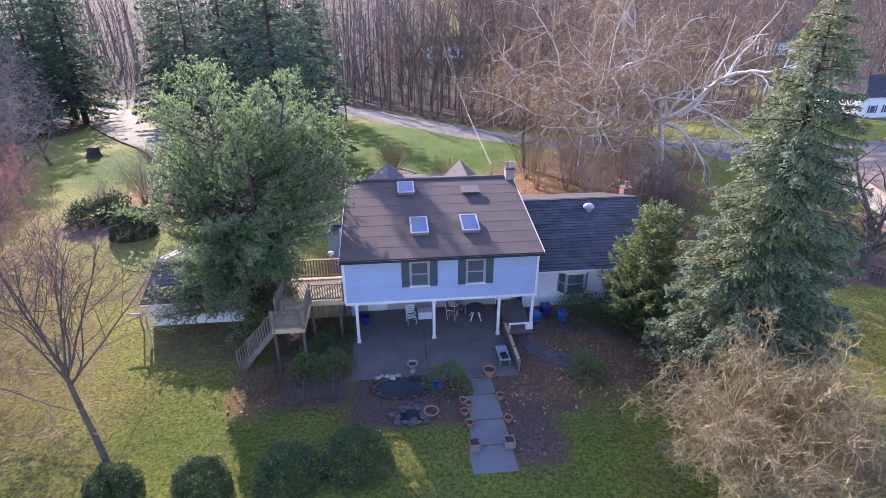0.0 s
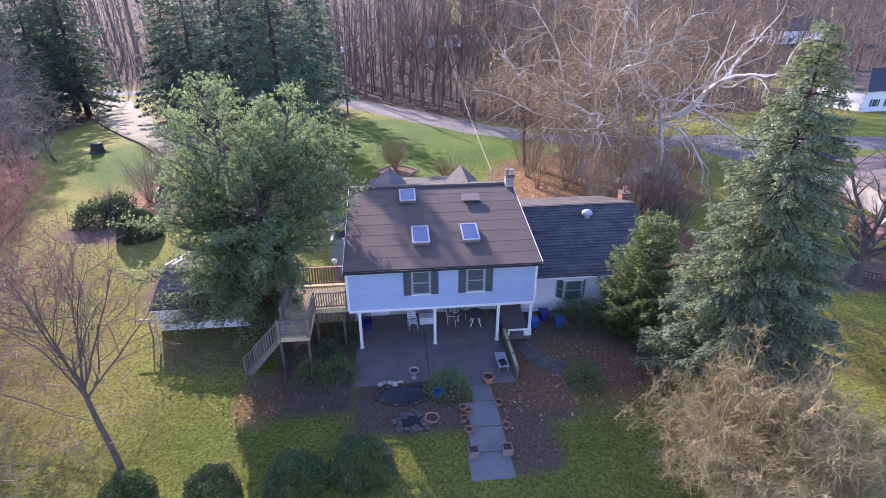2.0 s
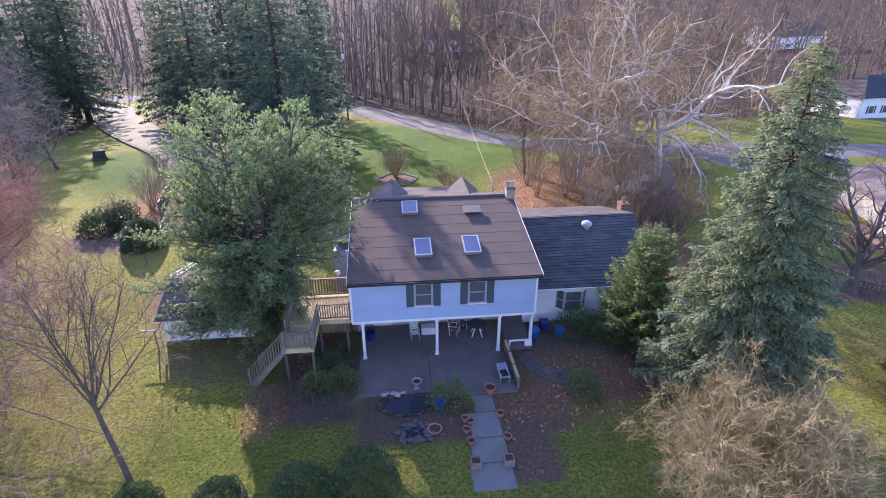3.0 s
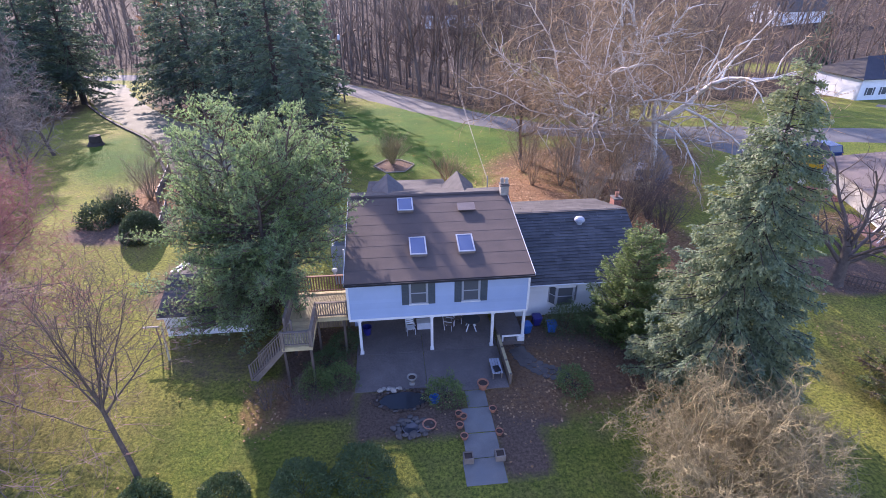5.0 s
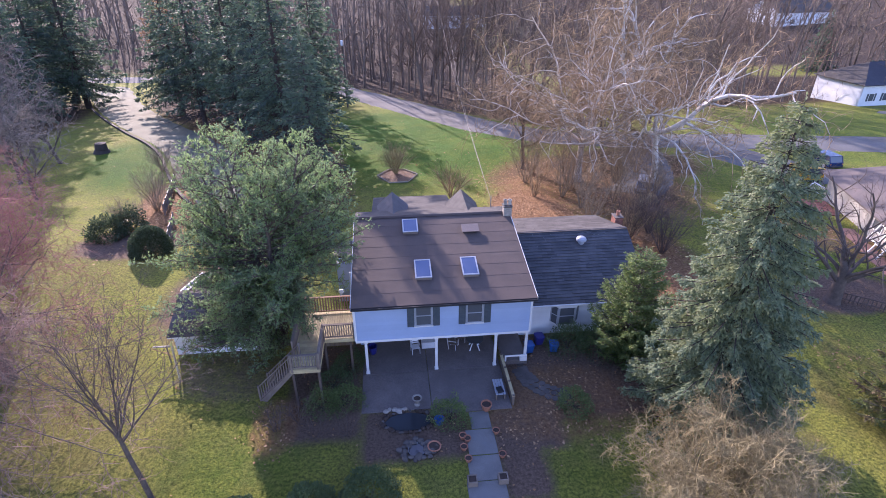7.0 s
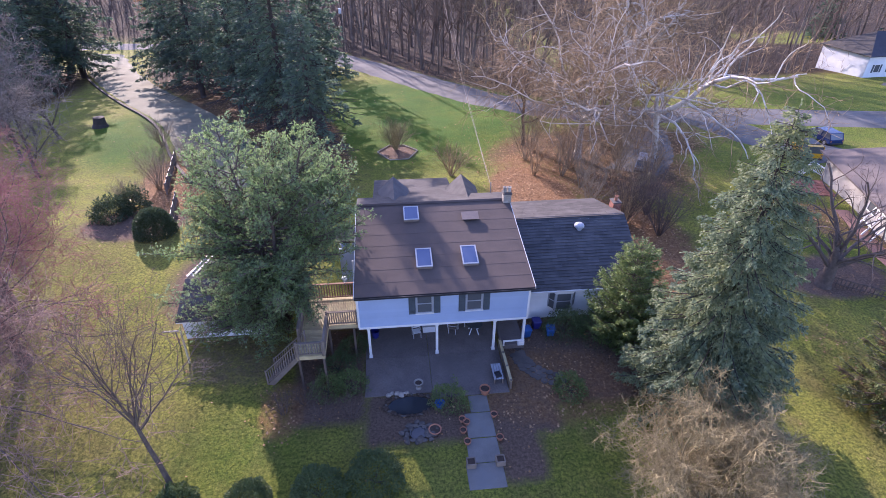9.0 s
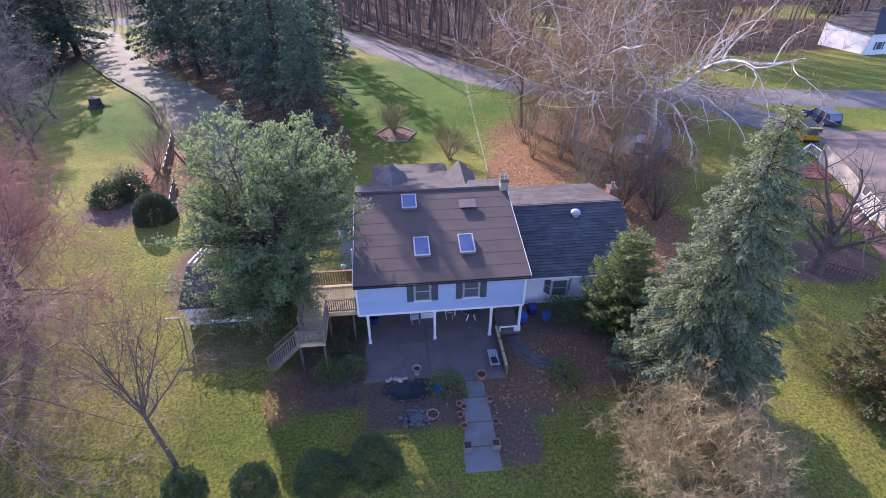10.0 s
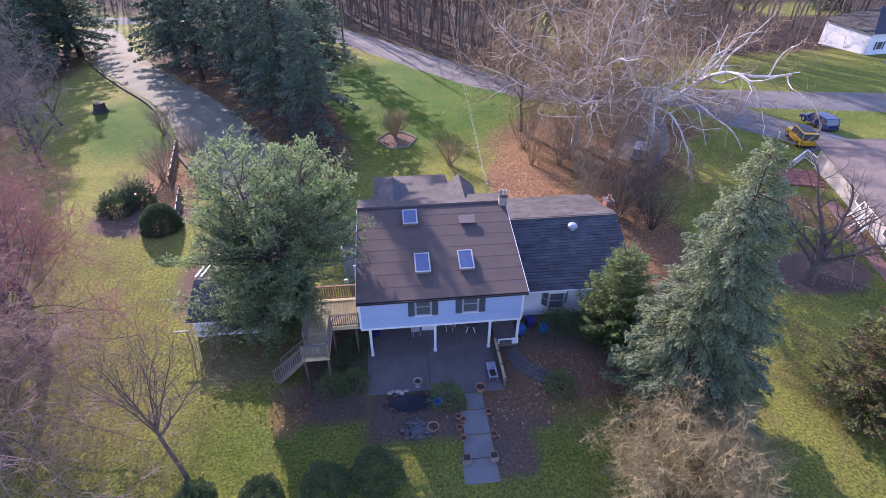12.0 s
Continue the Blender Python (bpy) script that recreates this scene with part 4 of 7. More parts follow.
def pine(name, at, seed, label, height=13.7, radius=6.9, needles=None, tufts_per=4, stems=((-1.4, -0.6, 1.0), (2.7, 0.4, 0.96), (-3.2, 1.0, 0.86), (0.7, 1.8, 0.9), (4.0, 0.9, 0.8), (0.8, -1.6, 0.86), (2.0, 4.4, 0.82)), needle=0.17):
    """A broad soft pine: several leaders, rising limbs, tufts of long needles towards the ends."""
    rng = np.random.default_rng(seed)
    wood, tips, tipdir = [], [], []
    for sx, sy, hh in stems:
        H = height * hh
        prev = np.array([0.0, 0.0, -0.15])
        for k in range(12):
            u = (k + 1) / 12
            q = np.array([sx * u ** 1.3 + rng.normal(0, 0.05), sy * u ** 1.3 + rng.normal(0, 0.05), H * u])
            wood.append((*prev, *q, 0.26 * (1.05 - u) + 0.015, 0.26 * (1.02 - u) + 0.012))
            prev = q
        n = 58
        low = 36 if hh == 1 else 0
        for k in range(n + low + (196 if low else 0)):
            u = 0.06 + 0.93 * (k + rng.uniform(0, 1)) / n if k < n else rng.uniform(0.05, 0.34)
            base = np.array([sx * u ** 1.3, sy * u ** 1.3, H * u])
            env = radius * float(np.interp(u, (0, 0.08, 0.35, 0.6, 0.85, 1.0), (0.6, 0.95, 1.0, 0.82, 0.42, 0.1))) * (1.0 if hh == 1 else 0.68)
            az = k * 2.4 + rng.normal(0, 0.3)
            ln = max(0.5, env * rng.uniform(0.62, 1.12))
            if u < 0.5 and math.sin(az) > 0.15:
                ln *= 0.55
            if math.cos(az) < -0.3 and u > 0.3:
                ln *= 0.84
            if u < 0.3 and math.cos(az) > 0 and math.sin(az) < 0.2:
                ln *= 0.7
            elif u < 0.22 and math.sin(az) < 0:
                ln *= 0.66
            if k >= n + low:
                u, az, ln = rng.uniform(0.24, 0.42), rng.uniform(-1.5, -0.85), rng.uniform(3.6, 5.0)
                if k >= n + low + 16:
                    u, az, ln = rng.uniform(0.4, 0.58), rng.uniform(-0.35, 0.3), rng.uniform(5.2, 6.9)
                if k >= n + low + 28:
                    u, az, ln = rng.uniform(0.18, 0.38), rng.uniform(-2.8, -1.7), rng.uniform(3.2, 4.6)
                if k >= n + low + 52:
                    u, az, ln = rng.uniform(0.07, 0.22), rng.uniform(2.3, 3.5), rng.uniform(3.6, 6.4)
                if k >= n + low + 104:
                    u, az, ln = rng.uniform(0.42, 0.56), rng.uniform(2.5, 3.7), rng.uniform(3.2, 4.5)
                if k >= n + low + 158:
                    u, az, ln = rng.uniform(0.12, 0.24), rng.uniform(2.3, 3.25), rng.uniform(4.0, 6.6)
                elif k >= n + low + 136:
                    u, az, ln = rng.uniform(0.06, 0.14), rng.uniform(3.05, 3.5), rng.uniform(3.2, 5.2)
                base = np.array([sx * u ** 1.3, sy * u ** 1.3, H * u])
            d = np.array([math.cos(az), math.sin(az), 0.1 + 0.75 * u + rng.normal(0, 0.08)])
            d /= np.linalg.norm(d)
            pts = [base]
            dd = d.copy()
            m = 6
            for i in range(m):
                dd = unit(dd + rng.normal(0, 0.07, 3) + np.array([0, 0, 0.05 * (i > 2) - 0.05 * (i < 3) * (u < 0.5)]))
                q = pts[-1] + dd * ln / m
                wood.append((*pts[-1], *q, 0.011 * ln * (1 - i / m) + 0.012, 0.011 * ln * (1 - (i + 1) / m) + 0.01))
                pts.append(q)
            subs = max(4, int(7.2 * ln))
            for j in range(subs):
                s = 0.3 + 0.7 * (j + rng.uniform(0, 1)) / subs
                i = min(m - 1, int(s * m))
                q0 = pts[i] + (pts[i + 1] - pts[i]) * (s * m - i)
                sd = unit(dd * 0.55 + rng.normal(0, 0.6, 3) + np.array([0, 0, 0.3]))
                sl = rng.uniform(0.35, 0.85) * (0.6 + 0.4 * (1 - s)) * min(1.3, ln / 2.2)
                q1 = q0 + sd * sl
                wood.append((*q0, *q1, 0.014, 0.008))
                for g in range(tufts_per):
                    tips.append(q0 + (q1 - q0) * (0.25 + 0.75 * (g + rng.uniform(0, 1)) / tufts_per) + rng.normal(0, 0.07, 3))
                    tipdir.append(unit(sd + rng.normal(0, 0.45, 3) + np.array([0, 0, 0.25])))
    # boughs cut back from the house, the deck and the shed
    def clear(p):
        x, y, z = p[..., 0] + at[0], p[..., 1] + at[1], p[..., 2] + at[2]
        # foliage also removed along the sun's way, to light the deck and lawn
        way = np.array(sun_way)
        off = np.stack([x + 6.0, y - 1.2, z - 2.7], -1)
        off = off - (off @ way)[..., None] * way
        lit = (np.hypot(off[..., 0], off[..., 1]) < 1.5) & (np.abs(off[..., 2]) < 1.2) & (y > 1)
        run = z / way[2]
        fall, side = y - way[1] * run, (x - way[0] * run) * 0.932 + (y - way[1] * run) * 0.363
        shades_lawn = (fall < -2.8) & (fall > -11.0) & (side < np.where(fall > -5.6, -9.5 + 0.15 * (fall + 2), -10.9))
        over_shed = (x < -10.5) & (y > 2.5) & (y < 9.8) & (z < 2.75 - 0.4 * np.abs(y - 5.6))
        return ~(lit | shades_lawn | over_shed | ((x > -4.9) & (z < 6.9) & (y > -1.2) & (y < 9)) | ((x > -7.3) & (x < -4.8) & (y > -3.4) & (y < 3.6) & (z < 4.6)) | (z < np.where(x < -9.5, 0.4, 1.3)))
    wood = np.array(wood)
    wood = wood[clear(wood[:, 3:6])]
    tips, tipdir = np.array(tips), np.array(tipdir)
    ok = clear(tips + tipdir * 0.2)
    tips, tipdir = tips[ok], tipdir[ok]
    tree = thing(name, at, 0, label, "conifer")
    v, f = tubes(wood, 5)
    t = raw("trunk", v, f, BARK, None)
    t.parent = tree
    blades = 4
    c = np.repeat(tips, blades, 0)
    d = unit(np.repeat(tipdir, blades, 0) + rng.normal(0, 0.55, (len(c), 3)))
    sd = unit(np.cross(d, rng.normal(0, 1, (len(c), 3))))
    n = len(c)
    cr = leaf_mesh("crown", c, d, sd, needle * rng.uniform(0.6, 1.2, n), 0.048 * rng.uniform(0.7, 1.3, n), needles or NEEDLE_PINE, None)
    cr.parent = tree
    return tree


def bush(name, at, rx, ry, rz, count, leaf, material, seed, label, category="bush", group="", lumps=0.12, up=0.35, base=0.15):
    """A leafy shrub: stems inside, leaves in an uneven shell with gaps."""
    rng = np.random.default_rng(seed)
    d = unit(rng.normal(0, 1, (count, 3)))
    d[:, 2] = np.abs(d[:, 2]) * 1.0 - base * (rng.random(count) < 0.35)
    d = unit(d)
    k = np.array([noise.noise(Vector(x) * 2.3 + Vector((seed, 0, 0))) + 0.5 * noise.noise(Vector(x) * 5.7 + Vector((0, seed, 0))) for x in d])
    r = (1 + lumps * 2 * k) * (1 - 0.35 * rng.random(count) ** 2.2)
    c = d * r[:, None] * np.array([rx, ry, rz])
    c[:, 2] = np.maximum(c[:, 2] + 0.05, 0.03)
    f = unit(d + rng.normal(0, 0.7, (count, 3)) + np.array([0, 0, up]))
    s = unit(np.cross(f, rng.normal(0, 1, (count, 3))))
    tree = thing(name, at, rng.uniform(0, 360), label, category, group)
    stems = []
    for i in range(9):
        q = c[rng.integers(count)] * 0.6
        m = q * np.array([0.4, 0.4, 0.5])
        stems += [(0, 0, -0.1, *m, 0.03, 0.022), (*m, *q, 0.022, 0.008)]
    v, fc = tubes(stems, 5)
    t = raw("stem", v, fc, BARK_DARK, None)
    t.parent = tree
    cr = leaf_mesh("foliage", c, f, s, leaf * rng.uniform(0.7, 1.3, count), leaf * 0.6 * rng.uniform(0.7, 1.3, count), material, None)
    cr.parent = tree
    return tree


def twig_shrub(name, at, radius, height, stems, seed, twig, label, category="shrub", group="", droop=0.0, rad=0.035, spec=None):
    """A leafless shrub of many stems from one base."""
    rng = random.Random(seed)
    sp = spec or {"segs": [5, 4, 3], "kids": [7, 5, 0], "start": [0.25, 0.2, 0], "angle": [38, 40, 0], "ratio": [0.55, 0.5, 0], "wig": [0.10, 0.14, 0.18], "lift": [0.02 - droop, 0.02 - droop, -droop], "least": 0.006, "tip": 0.4}
    out = [[] for _ in sp["segs"]]
    for i in range(stems):
        a = i * 2.4 + rng.uniform(-0.3, 0.3)
        spread = rng.uniform(0.1, 1.0) * radius / height
        d = Vector((math.cos(a) * spread, math.sin(a) * spread, 1)).normalized()
        grow(out, rng, Vector((math.cos(a) * 0.12, math.sin(a) * 0.12, -0.05)), d, height * rng.uniform(0.75, 1.1), rad * rng.uniform(0.7, 1.2), 0, sp)
    tree = thing(name, at, 0, label, category, group)
    v, f = tubes(out[0], 5)
    t = raw("stem", v, f, twig, None)
    t.parent = tree
    v, f = tubes([s for lv in out[1:] for s in lv], 3)
    t = raw("crown", v, f, twig, None)
    t.parent = tree
    return tree


def on(x, y):
    return (x, y, gz(x, y))


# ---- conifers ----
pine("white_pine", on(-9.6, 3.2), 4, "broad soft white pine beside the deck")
spruce("blue_spruce", on(13.1, -5.1), 16.8, 4.15, 7, NEEDLE_BLUE, BARK_DARK, "tall blue-green spruce with drooping sprays", whorls=46, per=12, dense=19.0, size=0.125, droop=0.36, fat=0.066, rag=0.16, lean=(-0.045, -0.04), hang=0.4, power=0.74)
# last two are mostly hidden trees, added to cast shadows on the front lawn
# some tops out of view are raised for shadows on roof and lawn
for i, (x, y, h, r) in enumerate([(-9.8, 26.8, 16.4, 4.0), (-14.2, 37.6, 25.5, 5.3), (-18.2, 46.5, 25, 5.2), (-23.8, 55.5, 25, 5.6), (-32.3, 66.5, 25, 6.0), (-11.5, 47.5, 22, 5.4), (-59.8, 86.5, 34, 7.8), (-60.5, 69.5, 19, 5.5), (-62.5, 79.5, 25, 6.0), (-65.5, 94.0, 34, 8.0), (-20.5, 64.0, 22, 5.8), (-40.6, 81.0, 25, 6.8), (-29.0, 77.0, 24, 6.4), (-15.8, 86.0, 26, 4.8), (-27.0, 93.0, 27, 5.6)]):
    spruce("spruce", on(x, y), h, r, 20 + i, NEEDLE_DARK, BARK_DARK, "dark spruce with dead lower branches beside the driveway", power=0.6, whorls=32, per=9, dense=6.5 if i < 2 else 4.2, size=0.38 if i < 2 else 0.46, droop=0.34, fat=0.16 if i < 2 else 0.24, bare=0.1, dead=0.5 if i == 0 else (0.26 if i < 6 else 0.12), group="spruces along the driveway", rag=0.3)
spruce("arborvitae", on(10.9, 0.1), 7.1, 2.1, 41, NEEDLE_YEW, BARK, "bushy green arborvitae at the wing's corner", whorls=30, per=10, dense=19.0, size=0.14, droop=-0.3, fat=0.07, power=0.5, rag=0.3, bare=0.05, hang=0.0)
spruce("cedar", on(24.0, -6.6), 7.2, 3.0, 43, NEEDLE_CEDAR, BARK, "loose green cedar browning inside, on the lawn", whorls=28, per=10, dense=17.0, size=0.16, droop=0.0, fat=0.075, power=0.55, rag=0.35, hang=0.05)

# ---- bare trees ----
FINE = {"segs": [8, 6, 5, 4], "kids": [11, 8, 6, 0], "start": [0.25, 0.2, 0.15, 0], "angle": [48, 45, 42, 0], "ratio": [0.6, 0.55, 0.5, 0], "wig": [0.06, 0.10, 0.14, 0.18], "lift": [0.04, 0.04, 0.02, 0.0], "least": 0.008, "tip": 0.3}
YOUNG = {"segs": [7, 5, 4, 3], "kids": [7, 5, 3, 0], "start": [0.3, 0.25, 0.2, 0], "angle": [40, 38, 38, 0], "ratio": [0.75, 0.5, 0.5, 0], "wig": [0.08, 0.11, 0.14, 0.16], "lift": [0.05, 0.05, 0.04, 0.03], "least": 0.009, "tip": 0.25}
bare_tree("young_maple", on(-13.4, -7.5), 5.0, dict(YOUNG, kids=[7, 5, 3, 0], least=0.009), 5, BARK, TWIG_DARK, "slender leafless young maple on the lawn", radius=0.125, trunk_len=5.4, wood_levels=2, forks=0.14,
          limbs=[(math.cos(a) * w * 0.8 + 0.3, math.sin(a) * w * 0.8, 1.45, 5.4 - 1.2 * w, 0.045) for a, w in ((0.2, 0.6), (1.1, 0.6), (1.9, 0.4), (2.8, 0.7), (3.5, 0.5), (4.3, 0.7), (5.1, 0.5), (5.8, 0.9), (0.5, 1.0), (3.1, 1.1))])
RED = {"segs": [8, 4, 3], "kids": [11, 7, 0], "start": [0.12, 0.1, 0], "angle": [50, 48, 0], "ratio": [0.5, 0.55, 0], "wig": [0.17, 0.2, 0.22], "lift": [0.03, 0.02, 0.01], "least": 0.013, "tip": 0.25}
for i, (x, y, h, n, top, tw, lb) in enumerate([(-28.4, 7.5, 7.0, 14, 4.4, TWIG_RED, "leafless maple with reddish buds"), (-24.6, 1.8, 7.8, 22, 4.4, TWIG_RED, "leafless maple with dense reddish twigs"), (-23.0, -5.4, 8.4, 30, 4.2, TWIG_PINK, "pinkish-grey leafless tree at the lawn's edge"), (-33.5, 14.5, 7.5, 13, 3.4, TWIG_RED, "leafless maple beyond the lawn")]):
    bare_tree("red_maple" if tw is TWIG_RED else "lawn_tree", on(x, y), 11, RED, 9 + i, BARK, tw, lb, radius=0.36, trunk_len=top + 0.6, wood_levels=1, buds=(7000 if tw is TWIG_RED else 2500, 0.07, BUD_RED), shoots=(1500 if tw is TWIG_RED else 4000, 1.1, 0.013, 2, 0.3),
              limbs=[(math.cos(k * 2.4) + (0.1 if tw is TWIG_RED else 0.35), math.sin(k * 2.4), 0.0 + 1.3 * ((k * 0.618) % 1.0), h * (0.75 + 0.4 * ((k * 0.382) % 1.0)), 0.05) for k in range(n)])
SPREAD = {"segs": [7, 6, 5, 4], "kids": [9, 8, 6, 0], "start": [0.2, 0.2, 0.1, 0], "angle": [50, 48, 45, 0], "ratio": [0.55, 0.5, 0.45, 0], "wig": [0.13, 0.15, 0.18, 0.2], "lift": [0.03, 0.02, 0.0, -0.01], "least": 0.01, "tip": 0.3}
bare_tree("dark_spreading_tree", on(27.5, 4.2), 8, dict(SPREAD, kids=[7, 5, 4, 0]), 14, BARK, TWIG_DARK, "dark leafless tree with twisting limbs in a mulch bed", radius=0.5, trunk_len=2.3, wood_levels=2,
          limbs=[(-0.7, 0.2, 0.9, 6.2, 0.16), (0.5, 0.5, 1.1, 6.8, 0.18), (0.9, -0.2, 0.5, 6.8, 0.17), (0.1, -0.7, 0.9, 5.6, 0.14), (0.2, 0.1, 1.5, 6.4, 0.16), (-0.4, 0.8, 0.8, 6.0, 0.14), (0.8, 0.6, 0.7, 6.4, 0.15)])
DROOP = {"segs": [9, 6, 5, 4], "kids": [11, 8, 6, 0], "start": [0.12, 0.12, 0.1, 0], "angle": [48, 46, 42, 0], "ratio": [0.55, 0.5, 0.5, 0], "wig": [0.17, 0.2, 0.22, 0.22], "lift": [-0.02, -0.03, -0.04, -0.03], "least": 0.03, "tip": 0.35, "thin": 0.72}
bare_tree("spreading_tree", on(18.5, 31.5), 15, dict(DROOP, kids=[11, 6, 0], segs=[10, 7, 4], ratio=[0.5, 0.5, 0], wig=[0.2, 0.28, 0.3], least=0.028, thin=0.66), 17, BARK_TAN, TWIG_LIGHT, "old wide leafless tree with tangled drooping twigs", radius=0.4, trunk_len=6.0, wood_levels=2, shoots=(4500, 2.2, 0.022, 2, 0.35),
          limbs=[(math.cos(k * 2.4), math.sin(k * 2.4), 0.1 + 1.25 * ((k * 0.618) % 1.0), 12.0 + 4.5 * ((k * 0.382) % 1.0), 0.10 + 0.03 * (k % 3)) for k in range(16)])
for i, (x, y, h) in enumerate([(13.5, 37.0, 14), (24.0, 38.5, 15)]):
    bare_tree("thicket_tree", on(x, y), h, dict(FINE, kids=[15, 9, 6, 0], least=0.024, wig=[0.08, 0.16, 0.2, 0.2], ratio=[0.6, 0.55, 0.5, 0], start=[0.15, 0.2, 0.1, 0], angle=[58, 50, 45, 0]), 400 + i, BARK, TWIG, "tangled brown leafless tree behind the house", radius=0.22, group="thicket trees")
UPRIGHT = {"segs": [9, 6, 4], "kids": [9, 6, 0], "start": [0.2, 0.2, 0.1, 0], "angle": [42, 45, 42, 0], "ratio": [0.6, 0.5, 0.45, 0], "wig": [0.2, 0.24, 0.28, 0.22], "lift": [0.03, 0.02, 0.0, 0.0], "thin": 0.66, "least": 0.045, "tip": 0.3}
bare_tree("sycamore", on(34.0, 55.0), 25, dict(UPRIGHT, least=0.03), 18, BARK_PALE, TWIG_LIGHT, "tall pale sycamore with upswept limbs", group="sycamores", radius=0.65, trunk_len=7.0, wood_levels=2, shoots=(2000, 2.0, 0.038, 2, 0.45),
          limbs=[(-0.7, 0.0, 1.1, 15, 0.32), (0.1, 0.3, 1.5, 16, 0.34), (0.7, -0.2, 1.1, 15, 0.32), (-0.4, -0.5, 1.2, 14, 0.26), (0.4, 0.6, 1.0, 13, 0.26), (-0.9, 0.4, 0.7, 14, 0.25)])
bare_tree("sycamore", on(25.5, 27.6), 14, dict(UPRIGHT, segs=[11, 7, 4], wig=[0.24, 0.3, 0.32, 0.22], kids=[10, 7, 0], least=0.022, thin=0.55), 19, BARK_PALE, TWIG_LIGHT, "leaning white-barked sycamore with long outstretched limbs", group="sycamores", radius=0.38, trunk_len=8.2, wood_levels=2, shoots=(1500, 1.5, 0.018, 2, 0.45), lean=(-0.25, -0.38, 1),
          limbs=[(0.3, -0.78, 0.62, 14, 0.27), (0.45, -0.6, -0.45, 8.5, 0.14), (0.2, 0.2, 1.4, 8, 0.17), (-0.6, -0.3, 0.0, 7, 0.13), (0.95, -0.25, 0.15, 10, 0.18), (0.6, 0.3, 0.7, 9, 0.13)])
WEEP = {"segs": [6, 5, 4, 3], "kids": [12, 10, 7, 0], "start": [0.2, 0.15, 0.1, 0], "angle": [42, 44, 44, 0], "ratio": [0.62, 0.6, 0.6, 0], "wig": [0.08, 0.13, 0.16, 0.18], "lift": [0.02, 0.01, 0.01, 0.0], "least": 0.0115, "tip": 0.3}
bare_tree("twiggy_tree", on(9.9, -11.4), 7.4, dict(WEEP, least=0.011, kids=[8, 6, 4, 0], wig=[0.12, 0.2, 0.24, 0.24]), 23, TWIG_TAN, TWIG_TAN, "dense dome of tan leafless twigs", radius=0.3, trunk_len=1.0, wood_levels=1, shoots=(9500, 0.6, 0.010, 2, 0.5),
          limbs=[(math.cos(k * 2.4) * w, math.sin(k * 2.4) * w, 1.0, 5.2 - 0.9 * w, 0.07) for k in range(24) for w in (1.4 * math.sqrt((k + 0.5) / 24),)])

bare_tree("oak", on(-62, 136), 15, dict(FINE, kids=[10, 7, 4, 0], least=0.04), 31, BARK, TWIG, "young oak still holding rusty brown leaves", radius=0.2, buds=(5000, 0.5, LITTER))

# ---- clipped and loose shrubs ----
for i, (x, y, r, h) in enumerate([(-12.9, -8.5, 0.9, 1.1), (-9.7, -8.7, 0.98, 1.25), (-6.6, -8.6, 1.2, 1.4), (-4.1, -8.1, 1.3, 1.4)]):
    bush("box_bush", on(x, y), r, r, h, 7000, 0.09, LEAF_BOX, 50 + i, "rounded dark green clipped bush on the lawn", group="row of clipped bushes", lumps=0.12)
bush("round_bush", on(-22.1, 16.5), 1.6, 1.6, 2.15, 11000, 0.14, LEAF_RHODO, 60, "tightly clipped round evergreen bush", lumps=0.03)
bush("rhododendron", on(-27.0, 20.0), 1.5, 1.4, 1.7, 2600, 0.2, LEAF_RHODO, 61, "loose broad-leaved rhododendron bush", lumps=0.25)
bush("rhododendron", on(-25.7, 21.6), 1.25, 1.3, 2.0, 1800, 0.2, LEAF_RHODO, 62, "tall broad-leaved rhododendron bush", lumps=0.25)
bush("azalea", on(-0.1, -3.75), 1.0, 0.85, 1.2, 2600, 0.085, NEEDLE_YEW, 63, "loose yellow-green shrub beside the path", lumps=0.25)
bush("azalea", on(6.6, -3.6), 0.95, 0.9, 1.0, 2400, 0.085, NEEDLE_YEW, 64, "low green shrub in the bed", lumps=0.2)
bush("yew", on(7.7, 1.2), 1.3, 1.0, 1.65, 3600, 0.09, LEAF_BOX, 65, "dark yew under the bay window", lumps=0.18)
bush("yew", on(9.6, 0.7), 1.5, 1.2, 1.7, 3800, 0.09, LEAF_BOX, 66, "dark spreading yew by the wing wall", lumps=0.2)
for i, (x, y, r, h) in enumerate([(-8.9, -3.6, 1.1, 1.5), (-7.9, -3.0, 0.9, 1.4), (-6.9, -4.3, 1.1, 1.3), (-5.3, -4.2, 1.0, 1.2)]):
    twig_shrub("bare_shrub", on(x, y), r, h, 9, 70 + i, TWIG_DARK, "brown leafless shrub below the deck", group="shrubs below the deck", rad=0.02)
for i, (x, y, r, h) in enumerate([(-25.5, 27, 2.2, 3.2), (-23.8, 32, 2.0, 3.0), (-26.5, 22.5, 1.6, 2.2), (-30, 41, 2, 2.6)]):
    twig_shrub("bare_shrub", on(x, y), r * 1.2, h * 1.2, 30, 80 + i, TWIG, "brown leafless shrub on the bank", group="shrubs on the bank", rad=0.025)
# last two stand for ivy and the dark shade under the deck
for i, (x, y, rx, ry, h) in enumerate([(-6.7, -2.3, 1.0, 0.9, 1.1), (-5.5, -2.1, 0.95, 0.9, 1.0), (-6.2, -0.6, 1.2, 1.0, 0.8), (-5.4, 0.9, 0.9, 1.1, 0.7)]):
    bush("evergreen_shrub", on(x, y), rx, ry, h, 2600, 0.08, LEAF_BOX if i > 1 else NEEDLE_YEW, 95 + i, "dark low evergreen shrub below the deck", group="evergreens below the deck", lumps=0.22)
